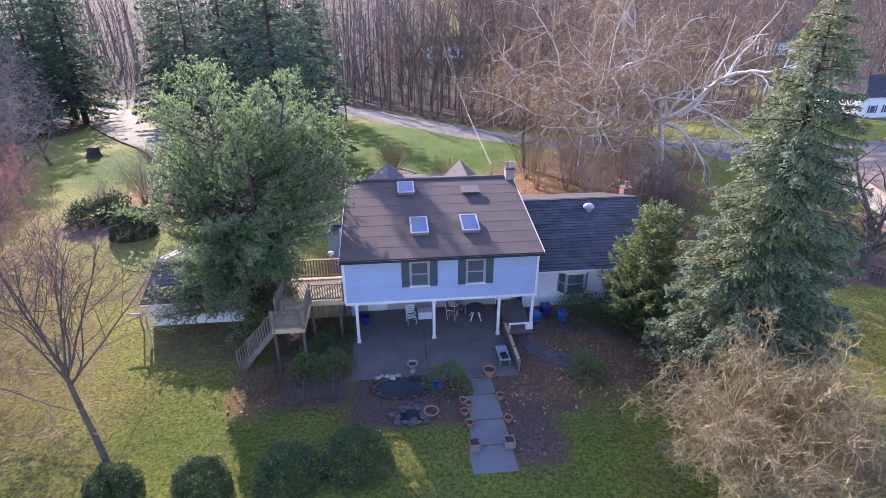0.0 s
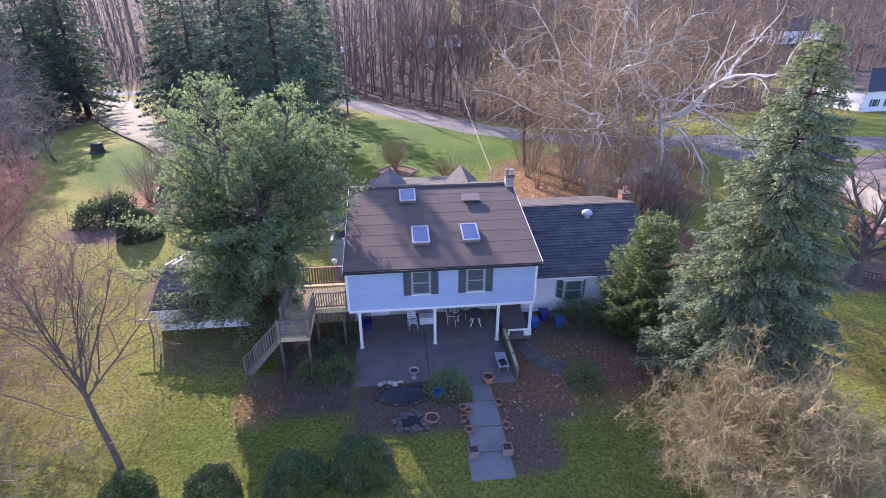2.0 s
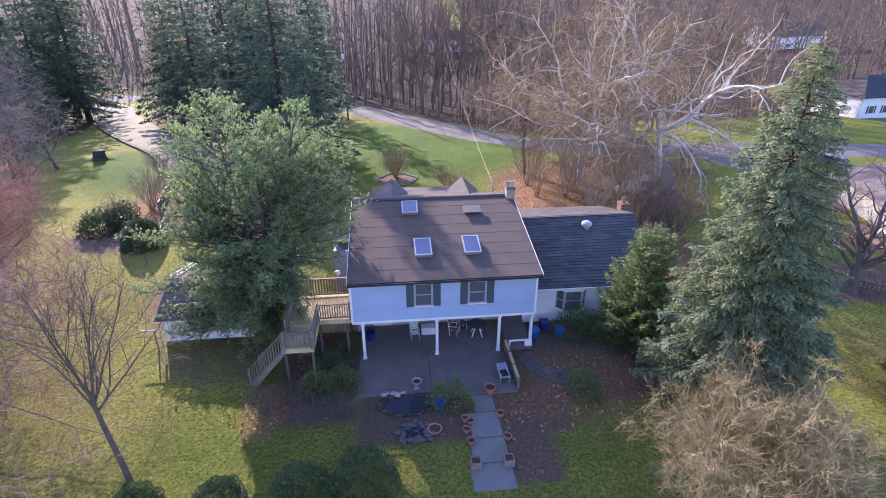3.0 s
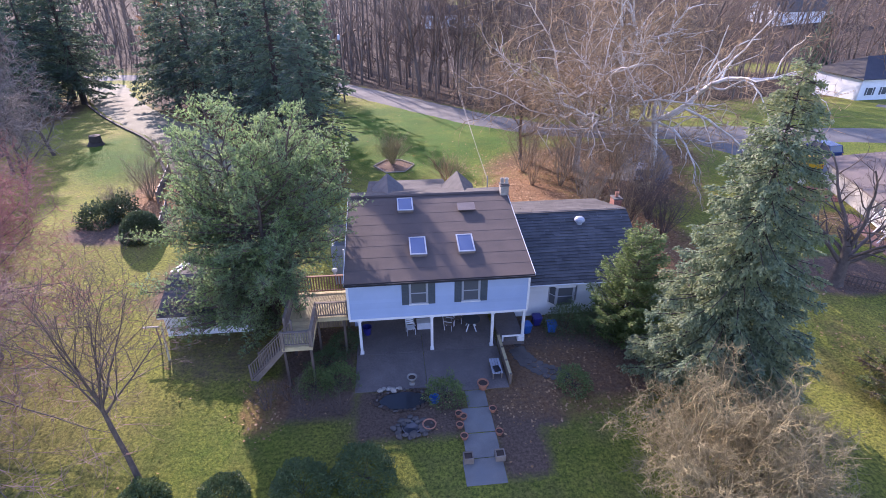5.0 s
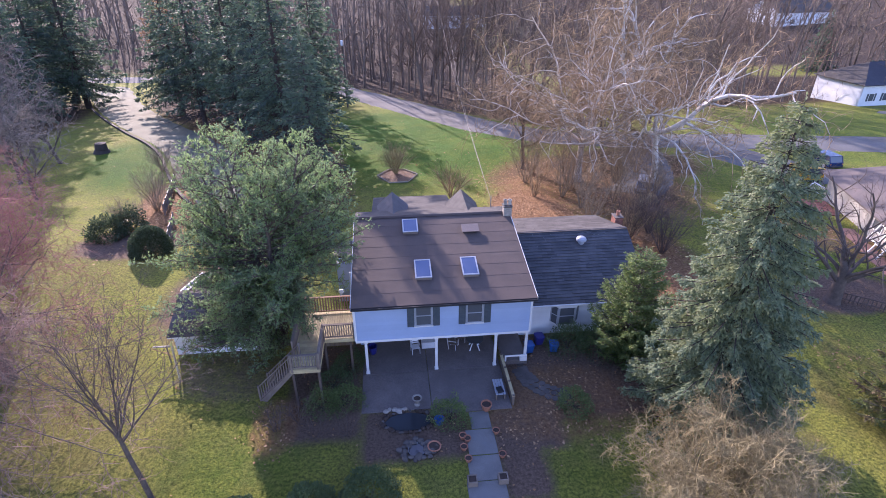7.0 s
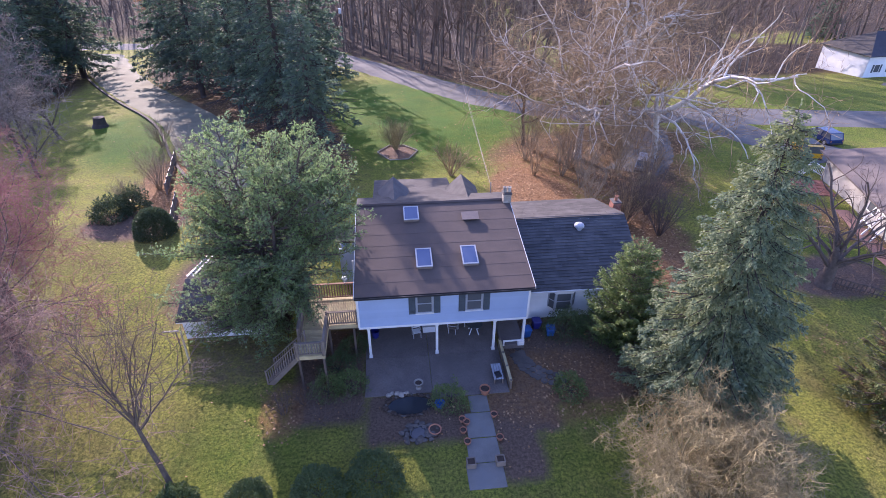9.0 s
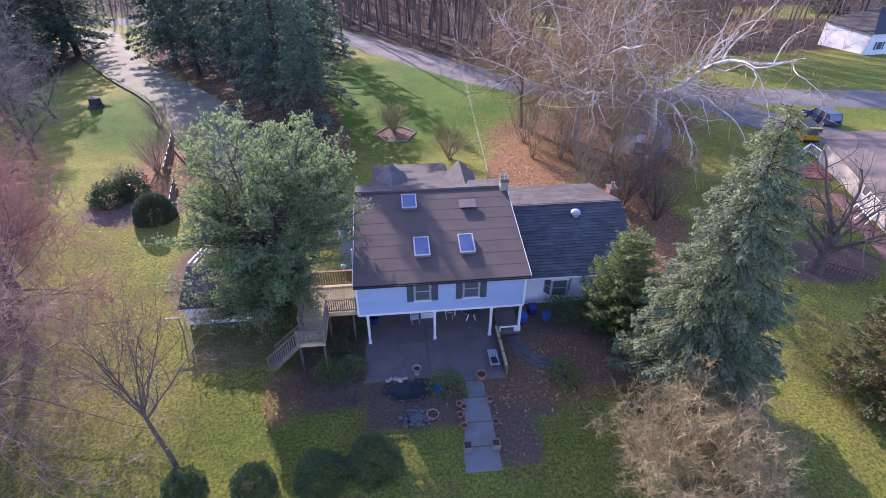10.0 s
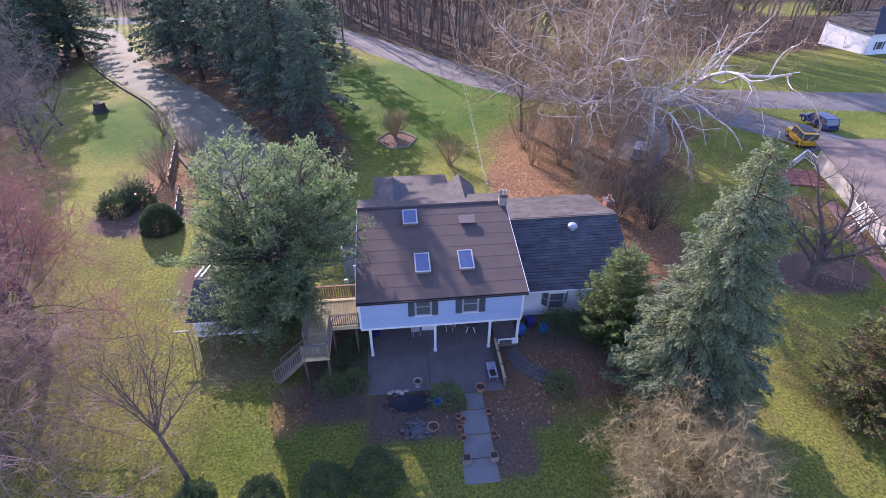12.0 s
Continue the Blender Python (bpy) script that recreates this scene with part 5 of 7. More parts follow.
twig_shrub("flowering_shrub", on(-1.9, 36.9), 2.7, 3.3, 44, 90, TWIG_TAN, "leafless tan shrub in a kerbed bed", rad=0.03)
twig_shrub("dogwood", on(3.6, 27.5), 2.8, 3.4, 20, 91, TWIG_LIGHT, "small leafless tree behind the house", rad=0.04)
for i, (x, y, r, h) in enumerate([(14.6, 17, 2.6, 4.2), (16.5, 13.5, 2.2, 3.6), (12.2, 26.5, 2.4, 4.0), (15.8, 22.5, 2.6, 4.4), (18.8, 18.5, 2.4, 4.0), (24.0, 25.0, 2.2, 3.2), (23, 36, 2.6, 4.5), (14, 34.5, 2.6, 5.0), (33, 36, 2, 3), (12.5, 31.5, 2.6, 5.0), (16.5, 28, 2.8, 5.5), (19.5, 23.5, 2.8, 5.0), (22.5, 30.5, 2.6, 5.0), (17.5, 33.5, 2.8, 5.5), (21, 19.5, 2.4, 4.2), (15, 26, 2.4, 4.6), (26.5, 34, 2.4, 4.4)]):
    twig_shrub("thicket_shrub", on(x, y), r, h, 14, 100 + i, TWIG_LIGHT if i % 3 else TWIG, "tangled brown leafless thicket", group="thicket behind the wing", rad=0.035)

for i, (x, y, r, h) in enumerate([(16.8, 14.2, 2.6, 4.2), (18.9, 12.0, 2.4, 4.0), (19.4, 15.6, 2.5, 4.4)]):
    twig_shrub("dense_shrub", on(x, y), r, h, 26, 140 + i, TWIG_DARK, "dense dark leafless shrub behind the wing", group="dense shrubs behind the wing", rad=0.03)

# ---- woods across the road ----
WOODS = {"segs": [8, 5, 4], "kids": [17, 7, 0], "start": [0.24, 0.15, 0], "angle": [38, 45, 0], "ratio": [0.46, 0.55, 0], "wig": [0.04, 0.13, 0.17], "lift": [0.02, 0.05, 0.02], "least": 0.04, "tip": 0.42}
variants = []
for k in range(6):
    rng = random.Random(200 + k)
    out = [[] for _ in WOODS["segs"]]
    h = (24, 26, 21, 28, 25, 22)[k]
    grow(out, rng, Vector((0, 0, -0.3)), Vector((rng.gauss(0, 0.05), rng.gauss(0, 0.05), 1)).normalized(), h, 0.18 + 0.07 * (k % 3), 0, WOODS)
    variants.append((np.array(out[0]), np.array([s for lv in out[1:] for s in lv])))


def moved(segs, x, y, z, turn, size):
    c, s = math.cos(turn), math.sin(turn)
    o = segs * size
    r = o.copy()
    for a in (0, 3):
        r[:, a], r[:, a + 1], r[:, a + 2] = o[:, a] * c - o[:, a + 1] * s + x, o[:, a] * s + o[:, a + 1] * c + y, o[:, a + 2] + z
    return r


rng = np.random.default_rng(77)
spots = []
for k in range(16000):
    x, y = rng.uniform(-150, 130), 50 + 230 * rng.random() ** 1.25
    if k < 3000:
        x = rng.uniform(-55, 22)
        y = np.interp(x, road_line[:, 0], road_line[:, 1]) + rng.uniform(6.5, 42)
    far = max(0.0, (y - 110) / 130)
    if rng.random() > float(woods_mask(np.array(x), np.array(y))) or abs(x) > 30 + 0.85 * (y + 24):
        continue
    if (x < 42 and y < np.interp(x, road_line[:, 0], road_line[:, 1]) + 6.5) or line_distance(np.array(x), np.array(y), road_line) < 6.5 or line_distance(np.array(x), np.array(y), drive_line) < 6:
        continue
    if all((x - a) ** 2 + (y - b) ** 2 > (3.9 if k < 3000 else 2.7 + 1.6 * far) ** 2 for a, b in spots):
        spots.append((x, y))
    if len(spots) >= 640:
        break
spots.sort(key=lambda p: (p[0] - 0) ** 2 * 0.4 + p[1] ** 2)
NEAR = 60
bases = []
for v0, v1 in variants:
    t = thing("woodland_tree", (0, -60, -80), 0, "tall leafless woodland tree across the road", "tree", "woodland edge trees")
    v, f = tubes(v0, 6)
    raw("trunk", v, f, BARK_WOODS, None, smooth=True).parent = t
    v, f = tubes(v1, 3)
    raw("crown", v, f, TWIG_WOODS, None).parent = t
    bases.append(t)
for i, (x, y) in enumerate(spots[:NEAR]):
    m = pose(x, y, gz(x, y), 0, 0, rng.uniform(0, 360)) @ Matrix.Diagonal((*[rng.uniform(0.75, 1.15)] * 3, 1))
    if i < 6:
        bases[i].matrix_basis = m
    else:
        copy_thing(bases[i % 6], m)
trunks, fine = [], []
for x, y in spots[NEAR:]:
    v0, v1 = variants[rng.integers(6)]
    a = (x, y, gz(x, y), rng.uniform(0, 6.28), rng.uniform(0.7, 1.2))
    trunks.append(moved(v0, *a))
    twigs = moved(v1[::9] if y < 105 else v1[::15], *a)
    twigs[:, 6:] *= 1.8
    fine.append(twigs)
v, f = tubes(np.concatenate(trunks), 4)
tagged(raw("far_trunks", v, f, BARK_WOODS, None, "trunks of far leafless woods", "stuff"), category="woods")
v, f = tubes(np.concatenate(fine), 3)
tagged(raw("far_branches", v, f, TWIG_WOODS, None, "brown branches of far leafless woods", "stuff"), category="woods")
rows = []
for x, y in spots:
    n = 20 if y < 150 else 26
    c = np.column_stack([x + rng.normal(0, 2.2, n), y + rng.normal(0, 2.2, n), gz(x, y) + rng.uniform(3, 16, n)])
    d = unit(rng.normal(0, 0.6, (n, 3)) + np.array([0, 0, 0.8]))
    rows.append(np.column_stack([c, c + d * rng.uniform(0.8, 2.4, n)[:, None], np.full(n, 0.035), np.full(n, 0.018)]))
v, f = tubes(np.concatenate(rows), 3)
tagged(raw("far_twigs", v, f, TWIG_WOODS, None, "fine twigs of the leafless woods", "stuff"), category="woods")
# brush on the woodland floor
rows = []
for _ in range(2000):
    x, y = rng.uniform(-120, 90), rng.uniform(60, 195)
    if rng.random() > float(woods_mask(np.array(x), np.array(y))) or line_distance(np.array(x), np.array(y), road_line) < 6 or line_distance(np.array(x), np.array(y), drive_line) < 9 or x < -10 - 0.8 * y:
        continue
    z = gz(x, y)
    for _ in range(3):
        d = unit(np.array([rng.normal(0, 0.35), rng.normal(0, 0.35), 1.0]))
        p = np.array([x, y, z])
        q = p + d * rng.uniform(1.0, 4.2)
        rows.append((*p, *q, 0.03, 0.018))
        for _ in range(4):
            e = p + (q - p) * rng.uniform(0.35, 1.0)
            rows.append((*e, *(e + unit(d + rng.normal(0, 0.7, 3)) * rng.uniform(0.5, 1.6)), 0.02, 0.01))
v, f = tubes(rows, 3)
tagged(raw("undergrowth", v, f, TWIG_WOODS, None, "brown leafless undergrowth on the woodland floor", "stuff"), category="undergrowth")
# the wooded rise beyond, as massed bare crowns
GREYWOOD = dict(FINE, segs=[7, 5, 4, 3], kids=[12, 7, 5, 0], least=0.028)
for i, (x, y, h) in enumerate([(-47.6, 47.0, 13), (-55.2, 42.3, 14), (-65.2, 68.1, 15), (-39.8, 92.7, 22), (-70.0, 92.8, 22), (-39.5, 32.0, 8), (-44.5, 38.0, 10), (-50.0, 45.5, 11), (-44.0, 45.5, 9)]):
    bare_tree("grey_tree", on(x, y), h, dict(GREYWOOD, start=[0.12, 0.15, 0.1, 0], kids=[11, 6, 3, 0], wig=[0.1, 0.2, 0.24, 0.24], least=0.026), 320 + i, BARK, TWIG_GREY, "leafless grey tree at the lawn's far edge", radius=0.2, shoots=(500, 1.8, 0.026, 2, 0.3), group="trees at the lawn's far edge")
for i, (x, y, h) in enumerate([(38.8, 68.1, 15), (49.6, 85.7, 17), (63.5, 88.8, 16), (26.8, 65.4, 16), (18.7, 73.8, 17), (77.2, 101.6, 17), (101.2, 95.1, 15), (56.8, 73.8, 13), (111.5, 82.7, 16)]):
    bare_tree("roadside_tree", on(x, y), h, GREYWOOD, 340 + i, BARK, TWIG, "tall leafless tree beyond the road", radius=0.24, group="trees beyond the road")
for i, (x, y, h, r) in enumerate([(123.8, 101.6, 17, 5.5), (137.5, 111.8, 18, 5.5), (117.1, 120.4, 15, 5), (139.0, 95.1, 16, 5)]):
    spruce("spruce", on(x, y), h, r, 360 + i, NEEDLE_DARK, BARK_DARK, "dark spruce beside the far houses", whorls=24, per=8, dense=3.5, size=0.85, droop=0.36, fat=0.34, group="spruces by the far houses", rag=0.3)


# ---- deck and stairs ----
DZ = 2.55
deck = thing("deck", (0, 0, 0), 0, "raised weathered timber deck beside the house", "deck")


def boards(parent, x0, x1, y0, y1, z, along="y", wide=0.14, material=WOOD):
    """Deck boards laid side by side with gaps."""
    u = x0 if along == "y" else y0
    end = x1 if along == "y" else y1
    while u < end - 0.02:
        e = min(end, u + wide)
        t = random.uniform(-0.004, 0.004)
        if along == "y":
            part("board", boxed((u, y0, z - 0.035 + t), (e - 0.014, y1, z + t)), material, parent)
        else:
            part("board", boxed((x0, u, z - 0.035 + t), (x1, e - 0.014, z + t)), material, parent)
        u = e


def railing(parent, a, b, h=0.95, gap=0.14, posts=True, material=WOOD_GREY, solid=False):
    """Posts, two rails and balusters between two points, level or sloping."""
    a, b = Vector(a), Vector(b)
    flat = Vector((b.x - a.x, b.y - a.y, 0))
    n = max(2, round(flat.length / gap))
    ang = math.atan2(flat.y, flat.x)
    slope = (b.z - a.z) / flat.length
    def bar(z0, z1, w):
        d = Vector((flat.x, flat.y, 0)).normalized()
        s = Vector((-d.y, d.x, 0)) * w
        bm = bmesh.new()
        vs = [bm.verts.new(p + q + Vector((0, 0, z))) for p in (a, b) for q in (-s, s) for z in (z0, z1)]
        for f in ((0, 1, 3, 2), (4, 6, 7, 5), (0, 4, 5, 1), (2, 3, 7, 6), (1, 5, 7, 3), (0, 2, 6, 4)):
            bm.faces.new([vs[i] for i in f])
        bmesh.ops.recalc_face_normals(bm, faces=bm.faces)
        return bm
    part("top_rail", bar(h - 0.05, h, 0.07), material, parent)
    part("bottom_rail", bar(0.08, 0.14, 0.03), material, parent)
    for i in range(n + 1):
        p = a.lerp(b, i / n)
        if (i == 0 or i == n) and posts:
            part("post", boxed((p.x - 0.05, p.y - 0.05, p.z - 0.1), (p.x + 0.05, p.y + 0.05, p.z + h + 0.06), 0.008), material, parent)
        elif 0 < i < n:
            w = 0.034 if solid else 0.022
            part("baluster", boxed((-w, -0.018, 0.1), (w, 0.018, h - 0.05), 0, Matrix.Translation(p) @ Matrix.Rotation(ang, 4, "Z")), material, parent)


boards(deck, -8.1, -4.9, 0.25, 2.85, DZ, "y")
boards(deck, -8.1, -6.6, -2.1, 0.24, DZ, "x")
for lo, hi in (((-8.1, 0.25), (-4.92, 0.3)), ((-8.1, 2.8), (-4.92, 2.85)), ((-8.1, -2.1), (-6.6, -2.05)), ((-8.1, -2.05), (-8.05, 2.8)), ((-6.65, -2.05), (-6.6, 0.25))):
    part("joist", boxed((lo[0], lo[1], DZ - 0.26), (hi[0], hi[1], DZ - 0.045)), WOOD, deck)
for x, y in ((-8.0, -2.0), (-6.7, -2.0), (-8.0, 0.4), (-6.6, 0.4), (-8.0, 2.7), (-5.2, 0.4), (-5.2, 2.7)):
    part("support_post", boxed((x - 0.06, y - 0.06, gz(x, y) - 0.05), (x + 0.06, y + 0.06, DZ - 0.04)), WOOD_SHADED, deck)
railing(deck, (-6.62, 0.3, DZ), (-4.98, 0.3, DZ), 0.95, 0.13)
railing(deck, (-6.62, -2.05, DZ), (-6.62, 0.2, DZ), 0.9, 0.14)
railing(deck, (-8.05, -2.05, DZ), (-6.7, -2.05, DZ), 0.9, 0.14)
railing(deck, (-8.05, -1.0, DZ), (-8.05, 2.75, DZ), 0.95, 0.14)
railing(deck, (-8.05, 2.8, DZ), (-4.98, 2.8, DZ), 1.1, 0.15, solid=True, material=WOOD_RED)
# boards added below the deck to keep sun off the patio
for k in range(23):
    part("skirt_board", boxed((-8.08 + k * 0.144, 2.83, -0.05), (-7.95 + k * 0.144, 2.86, DZ - 0.05)), WOOD_GREY, deck)
stairs = thing("staircase", (0, 0, 0), 0, "weathered timber stairs down from the deck", "stairs")
risers, run = 13, 2.15
TURN_STAIR = Matrix.Translation((-8.0, -2.08, 0)) @ Matrix.Rotation(radians(-17), 4, "Z")
for k in range(risers - 1):
    z = DZ - (k + 1) * DZ / risers
    x = -(k + 0.5) * run / (risers - 1)
    part("tread", boxed((x - 0.14, 0.04, z - 0.04), (x + 0.12, 0.98, z), 0.005, TURN_STAIR), WOOD_GREY, stairs)
for y in (0.0, 1.02):
    bm = prism([(0.0, DZ - 0.3), (0.0, DZ - 0.02), (-run, 0.05), (-run, -0.05), (-run + 0.3, -0.05)], "y", y - 0.02, y + 0.02)
    bm.transform(TURN_STAIR)
    part("stringer", bm, WOOD_GREY, stairs)
    railing(stairs, TURN_STAIR @ Vector((0.0, y, DZ - 0.1)), TURN_STAIR @ Vector((-run, y, 0.05)), 0.98, 0.15)

lamp = thing("deck_lamp", (-5.7, 2.8, DZ + 1.08), 0, "small white globe lamp on the deck rail", "lamp")
part("stem", rod(bmesh.new(), (-5.7, 2.8, DZ + 1.05), (-5.7, 2.8, DZ + 1.32), 0.03), PLASTIC_WHITE, lamp)
gl = lathe([(0.05, 0), (0.12, 0.04), (0.16, 0.12), (0.14, 0.2), (0.06, 0.25)], 14)
bmesh.ops.translate(gl, verts=gl.verts, vec=(-5.7, 2.8, DZ + 1.3))
part("globe", gl, PLASTIC_WHITE, lamp)

# ---- patio, path, planters ----
patio = tagged(new("patio"), "worn grey-brown concrete patio slabs", "patio", kind="structure")
for x0, x1 in ((-4.65, -0.95), (-0.93, 3.3)):
    for y0, y1 in ((-2.95, -0.05), (-0.03, YB)):
        part("slab", boxed((x0, y0 if x0 < -1 or y0 > -1 else -3.35, -0.12), (x1, y1, 0.035), 0.012), CONCRETE, patio)
path = tagged(new("path"), "blue-grey concrete garden path", "path", kind="structure")
for x0, x1, y0, y1, z in ((0.95, 1.98, -4.55, -3.4, 0.03), (0.6, 2.02, -6.15, -4.6, 0.03), (0.45, 2.02, -7.6, -6.2, 0.025), (0.25, 2.03, -9.0, -7.64, 0.03)):
    part("slab", boxed((x0, y0, -0.08), (x1, y1, z + gz(x0, y0) * 0), 0.012), SLAB, path)
walkway = tagged(new("flagstone_walk"), "irregular flagstones towards the wing", "walkway", kind="structure")
rr = random.Random(5)
line = curve_points([(4.3, -0.3, 0), (4.7, -1.4, 0), (5.5, -2.3, 0), (6.9, -3.1, 0)], 8)
for k in range(11):
    for side in (-1, 0, 1):
        q = line[round((k + 0.5 * (side == 0)) * (len(line) - 1) / 11.5)]
        cx, cy = q[0] + 0.36 * side * 0.62 + rr.uniform(-0.05, 0.05), q[1] + 0.36 * side * 0.78 + rr.uniform(-0.05, 0.05)
        n, turn = rr.randint(5, 7), rr.uniform(0, 6)
        outline = [(cx + 0.23 * rr.uniform(0.85, 1.12) * math.cos(6.283 * i / n + turn), cy + 0.21 * rr.uniform(0.85, 1.12) * math.sin(6.283 * i / n + turn)) for i in range(n)]
        part("flagstone", prism(outline, "z", -0.06, 0.03 + rr.uniform(-0.008, 0.012)), FLAG, walkway)


def pot(x, y, r, h, label, material=TERRACOTTA, z=None, group="pots along the path"):
    p = thing("flower_pot", (x, y, 0), 0, label, "pot", group)
    z = 0.03 if z is None else z
    bm = lathe([(r * 0.62, 0), (r * 0.9, h * 0.8), (r, h * 0.8), (r, h), (r * 0.86, h), (r * 0.8, h * 0.78)], 16)
    bmesh.ops.translate(bm, verts=bm.verts, vec=(x, y, z))
    part("pot", bm, material, p)
    bm = lathe([(r * 0.3, h * 0.7), (r * 0.8, h * 0.8), (r * 0.3, h * 0.84)], 12)
    bmesh.ops.translate(bm, verts=bm.verts, vec=(x, y, z))
    part("soil", bm, SOIL, p)
    return p


pot(1.9, -3.3, 0.3, 0.42, "large round terracotta pot at the patio edge")
for x, y in ((2.12, -4.9), (0.42, -5.05), (0.62, -5.25), (0.38, -5.75), (0.5, -6.45), (2.16, -6.35)):
    pot(x, y, 0.19, 0.24, "small terracotta pot filled with soil", z=0.0)
for x in (0.5, 1.92):
    pl = thing("square_planter", (x, -7.7, 0.03), 0, "square pale planter with dark soil", "planter", "square planters on the path")
    bm = bmesh.new()
    for lo, hi in (((-0.22, -0.22), (0.22, -0.17)), ((-0.22, 0.17), (0.22, 0.22)), ((-0.22, -0.17), (-0.17, 0.17)), ((0.17, -0.17), (0.22, 0.17))):
        box(bm, (x + lo[0], -7.7 + lo[1], 0.03), (x + hi[0], -7.7 + hi[1], 0.36), 0.008)
    part("box", bm, WOOD_GREY, pl)
    part("soil", boxed((x - 0.17, -7.87, 0.035), (x + 0.17, -7.53, 0.3)), SOIL, pl)
urn = thing("urn_planter", (-1.7, -2.6, 0.035), 0, "pale urn planter on the patio", "planter")
bm = lathe([(0.16, 0), (0.16, 0.05), (0.07, 0.1), (0.09, 0.2), (0.24, 0.42), (0.27, 0.5), (0.21, 0.5), (0.16, 0.4)], 18)
bmesh.ops.translate(bm, verts=bm.verts, vec=(-1.7, -2.6, 0.035))
part("bowl", bm, STONE_PALE, urn)
bm = lathe([(0.05, 0.4), (0.19, 0.44), (0.05, 0.46)], 12)
bmesh.ops.translate(bm, verts=bm.verts, vec=(-1.7, -2.6, 0.035))
part("soil", bm, SOIL, urn)


def rock(rng, r):
    bm = bmesh.new()
    bmesh.ops.create_icosphere(bm, subdivisions=2, radius=r)
    k = Vector((rng.uniform(0, 50), rng.uniform(0, 50), 0))
    s = Vector((rng.uniform(0.8, 1.3), rng.uniform(0.7, 1.1), rng.uniform(0.45, 0.7)))
    for v in bm.verts:
        v.co *= 1 + 0.35 * noise.noise(v.co / r * 0.9 + k)
        v.co = Vector((v.co.x * s.x, v.co.y * s.y, v.co.z * s.z))
    return bm


pond = thing("garden_pond", (-2.25, -3.75, 0), 0, "dark garden pond ringed with rough stones", "pond")
n = 22
outline = [(-2.25 + 1.2 * math.cos(6.283 * i / n) * (1 + 0.08 * math.sin(3 * i)), -3.75 + 0.6 * math.sin(6.283 * i / n)) for i in range(n)]
part("water", prism(outline, "z", -0.1, 0.04), POND, pond)
rr = random.Random(11)
for i in range(34):
    a = 6.283 * i / 34
    bm = rock(rr, rr.uniform(0.08, 0.15))
    bmesh.ops.translate(bm, verts=bm.verts, vec=(-2.25 + 1.32 * math.cos(a) + rr.uniform(-0.08, 0.08), -3.75 + 0.72 * math.sin(a) + rr.uniform(-0.06, 0.06), 0.07))
    part("stone", bm, SOIL if i % 4 else FLAG, pond)
for i in range(6):
    st = thing("pale_stone", (-3.35 + i * 0.21 + rr.uniform(-0.05, 0.05), -2.95 + rr.uniform(-0.1, 0.1), 0.08), rr.uniform(0, 360), "pale broken stone at the pond's edge", "stone", "pale stones by the pond")
    part("stone_body", rock(rr, rr.uniform(0.11, 0.2)), STONE_PALE, None).parent = st
fountain = thing("rock_fountain", (-1.9, -5.6, 0), 0, "low ring of grey rocks round a dark basin", "fountain")
bm = lathe([(0.45, -0.02), (0.45, 0.12), (0.4, 0.12), (0.36, 0.06), (0.02, 0.05)], 18)
bmesh.ops.translate(bm, verts=bm.verts, vec=(-1.9, -5.6, 0))
part("basin", bm, POND, fountain)
for i in range(22):
    a = i * 2.399
    r = 0.5 + 0.45 * (i / 22)
    bm = rock(rr, rr.uniform(0.12, 0.22))
    bmesh.ops.translate(bm, verts=bm.verts, vec=(-1.9 + r * math.cos(a), -5.6 + r * 0.75 * math.sin(a), 0.08))
    part("stone", bm, FLAG, fountain)
pot(-1.05, -5.55, 0.34, 0.2, "wide shallow terracotta bowl by the fountain", z=0.0, group="")
tub = thing("blue_tub", (-0.65, -3.95, 0), 0, "small blue-grey plastic tub", "tub")
bm = lathe([(0.2, 0), (0.26, 0.26), (0.28, 0.28), (0.24, 0.28), (0.19, 0.06), (0.02, 0.05)], 16)
bmesh.ops.translate(bm, verts=bm.verts, vec=(-0.65, -3.95, 0.01))
part("shell", bm, PLASTIC_BLUE, tub)

# ---- patio furniture ----
low_wall = thing("patio_railing", (3.38, -1.4, 0.0), 0, "low timber railing with pale cap along the patio", "railing")
part("panel", boxed((3.34, -3.1, 0.0), (3.42, 0.25, 0.62), 0.008), WOOD_GREY, low_wall)
part("cap", boxed((3.3, -3.15, 0.62), (3.46, 0.3, 0.67), 0.01), WOOD, low_wall, "pale worn cap")
for y in (-3.1, -2.0, -0.9, 0.2):
    part("post", boxed((3.32, y - 0.05, 0), (3.44, y + 0.05, 0.72), 0.008), WOOD_GREY, low_wall)
landing = thing("landing", (4.1, 0.6, 0), 0, "small raised landing with white front rail", "landing")
part("platform", boxed((3.5, 0.05, 0.0), (4.9, YB - 0.02, 0.33), 0.01), CONCRETE, landing)
part("rail", boxed((3.55, 0.0, 0.62), (4.85, 0.06, 0.72), 0.008), TRIM, landing)
for x in (3.6, 4.6):
    part("rail_post", boxed((x - 0.05, 0.0, 0.3), (x + 0.05, 0.07, 0.62), 0.006), TRIM, landing)
part("box", boxed((4.45, -0.05, 0.3), (4.85, 0.2, 0.6), 0.01), TRIM, landing)
bench = thing("garden_bench", (2.8, -2.15, 0.035), 0, "pale backless garden bench with odds and ends on it", "bench")
for k in range(4):
    part("slat", boxed((2.52 + k * 0.14, -2.75, 0.43), (2.64 + k * 0.14, -1.55, 0.47), 0.006), SASH, bench)
for x in (2.56, 3.02):
    for y in (-2.65, -1.65):
        part("leg", boxed((x - 0.03, y - 0.03, 0.035), (x + 0.03, y + 0.03, 0.43)), WOOD_GREY, bench)
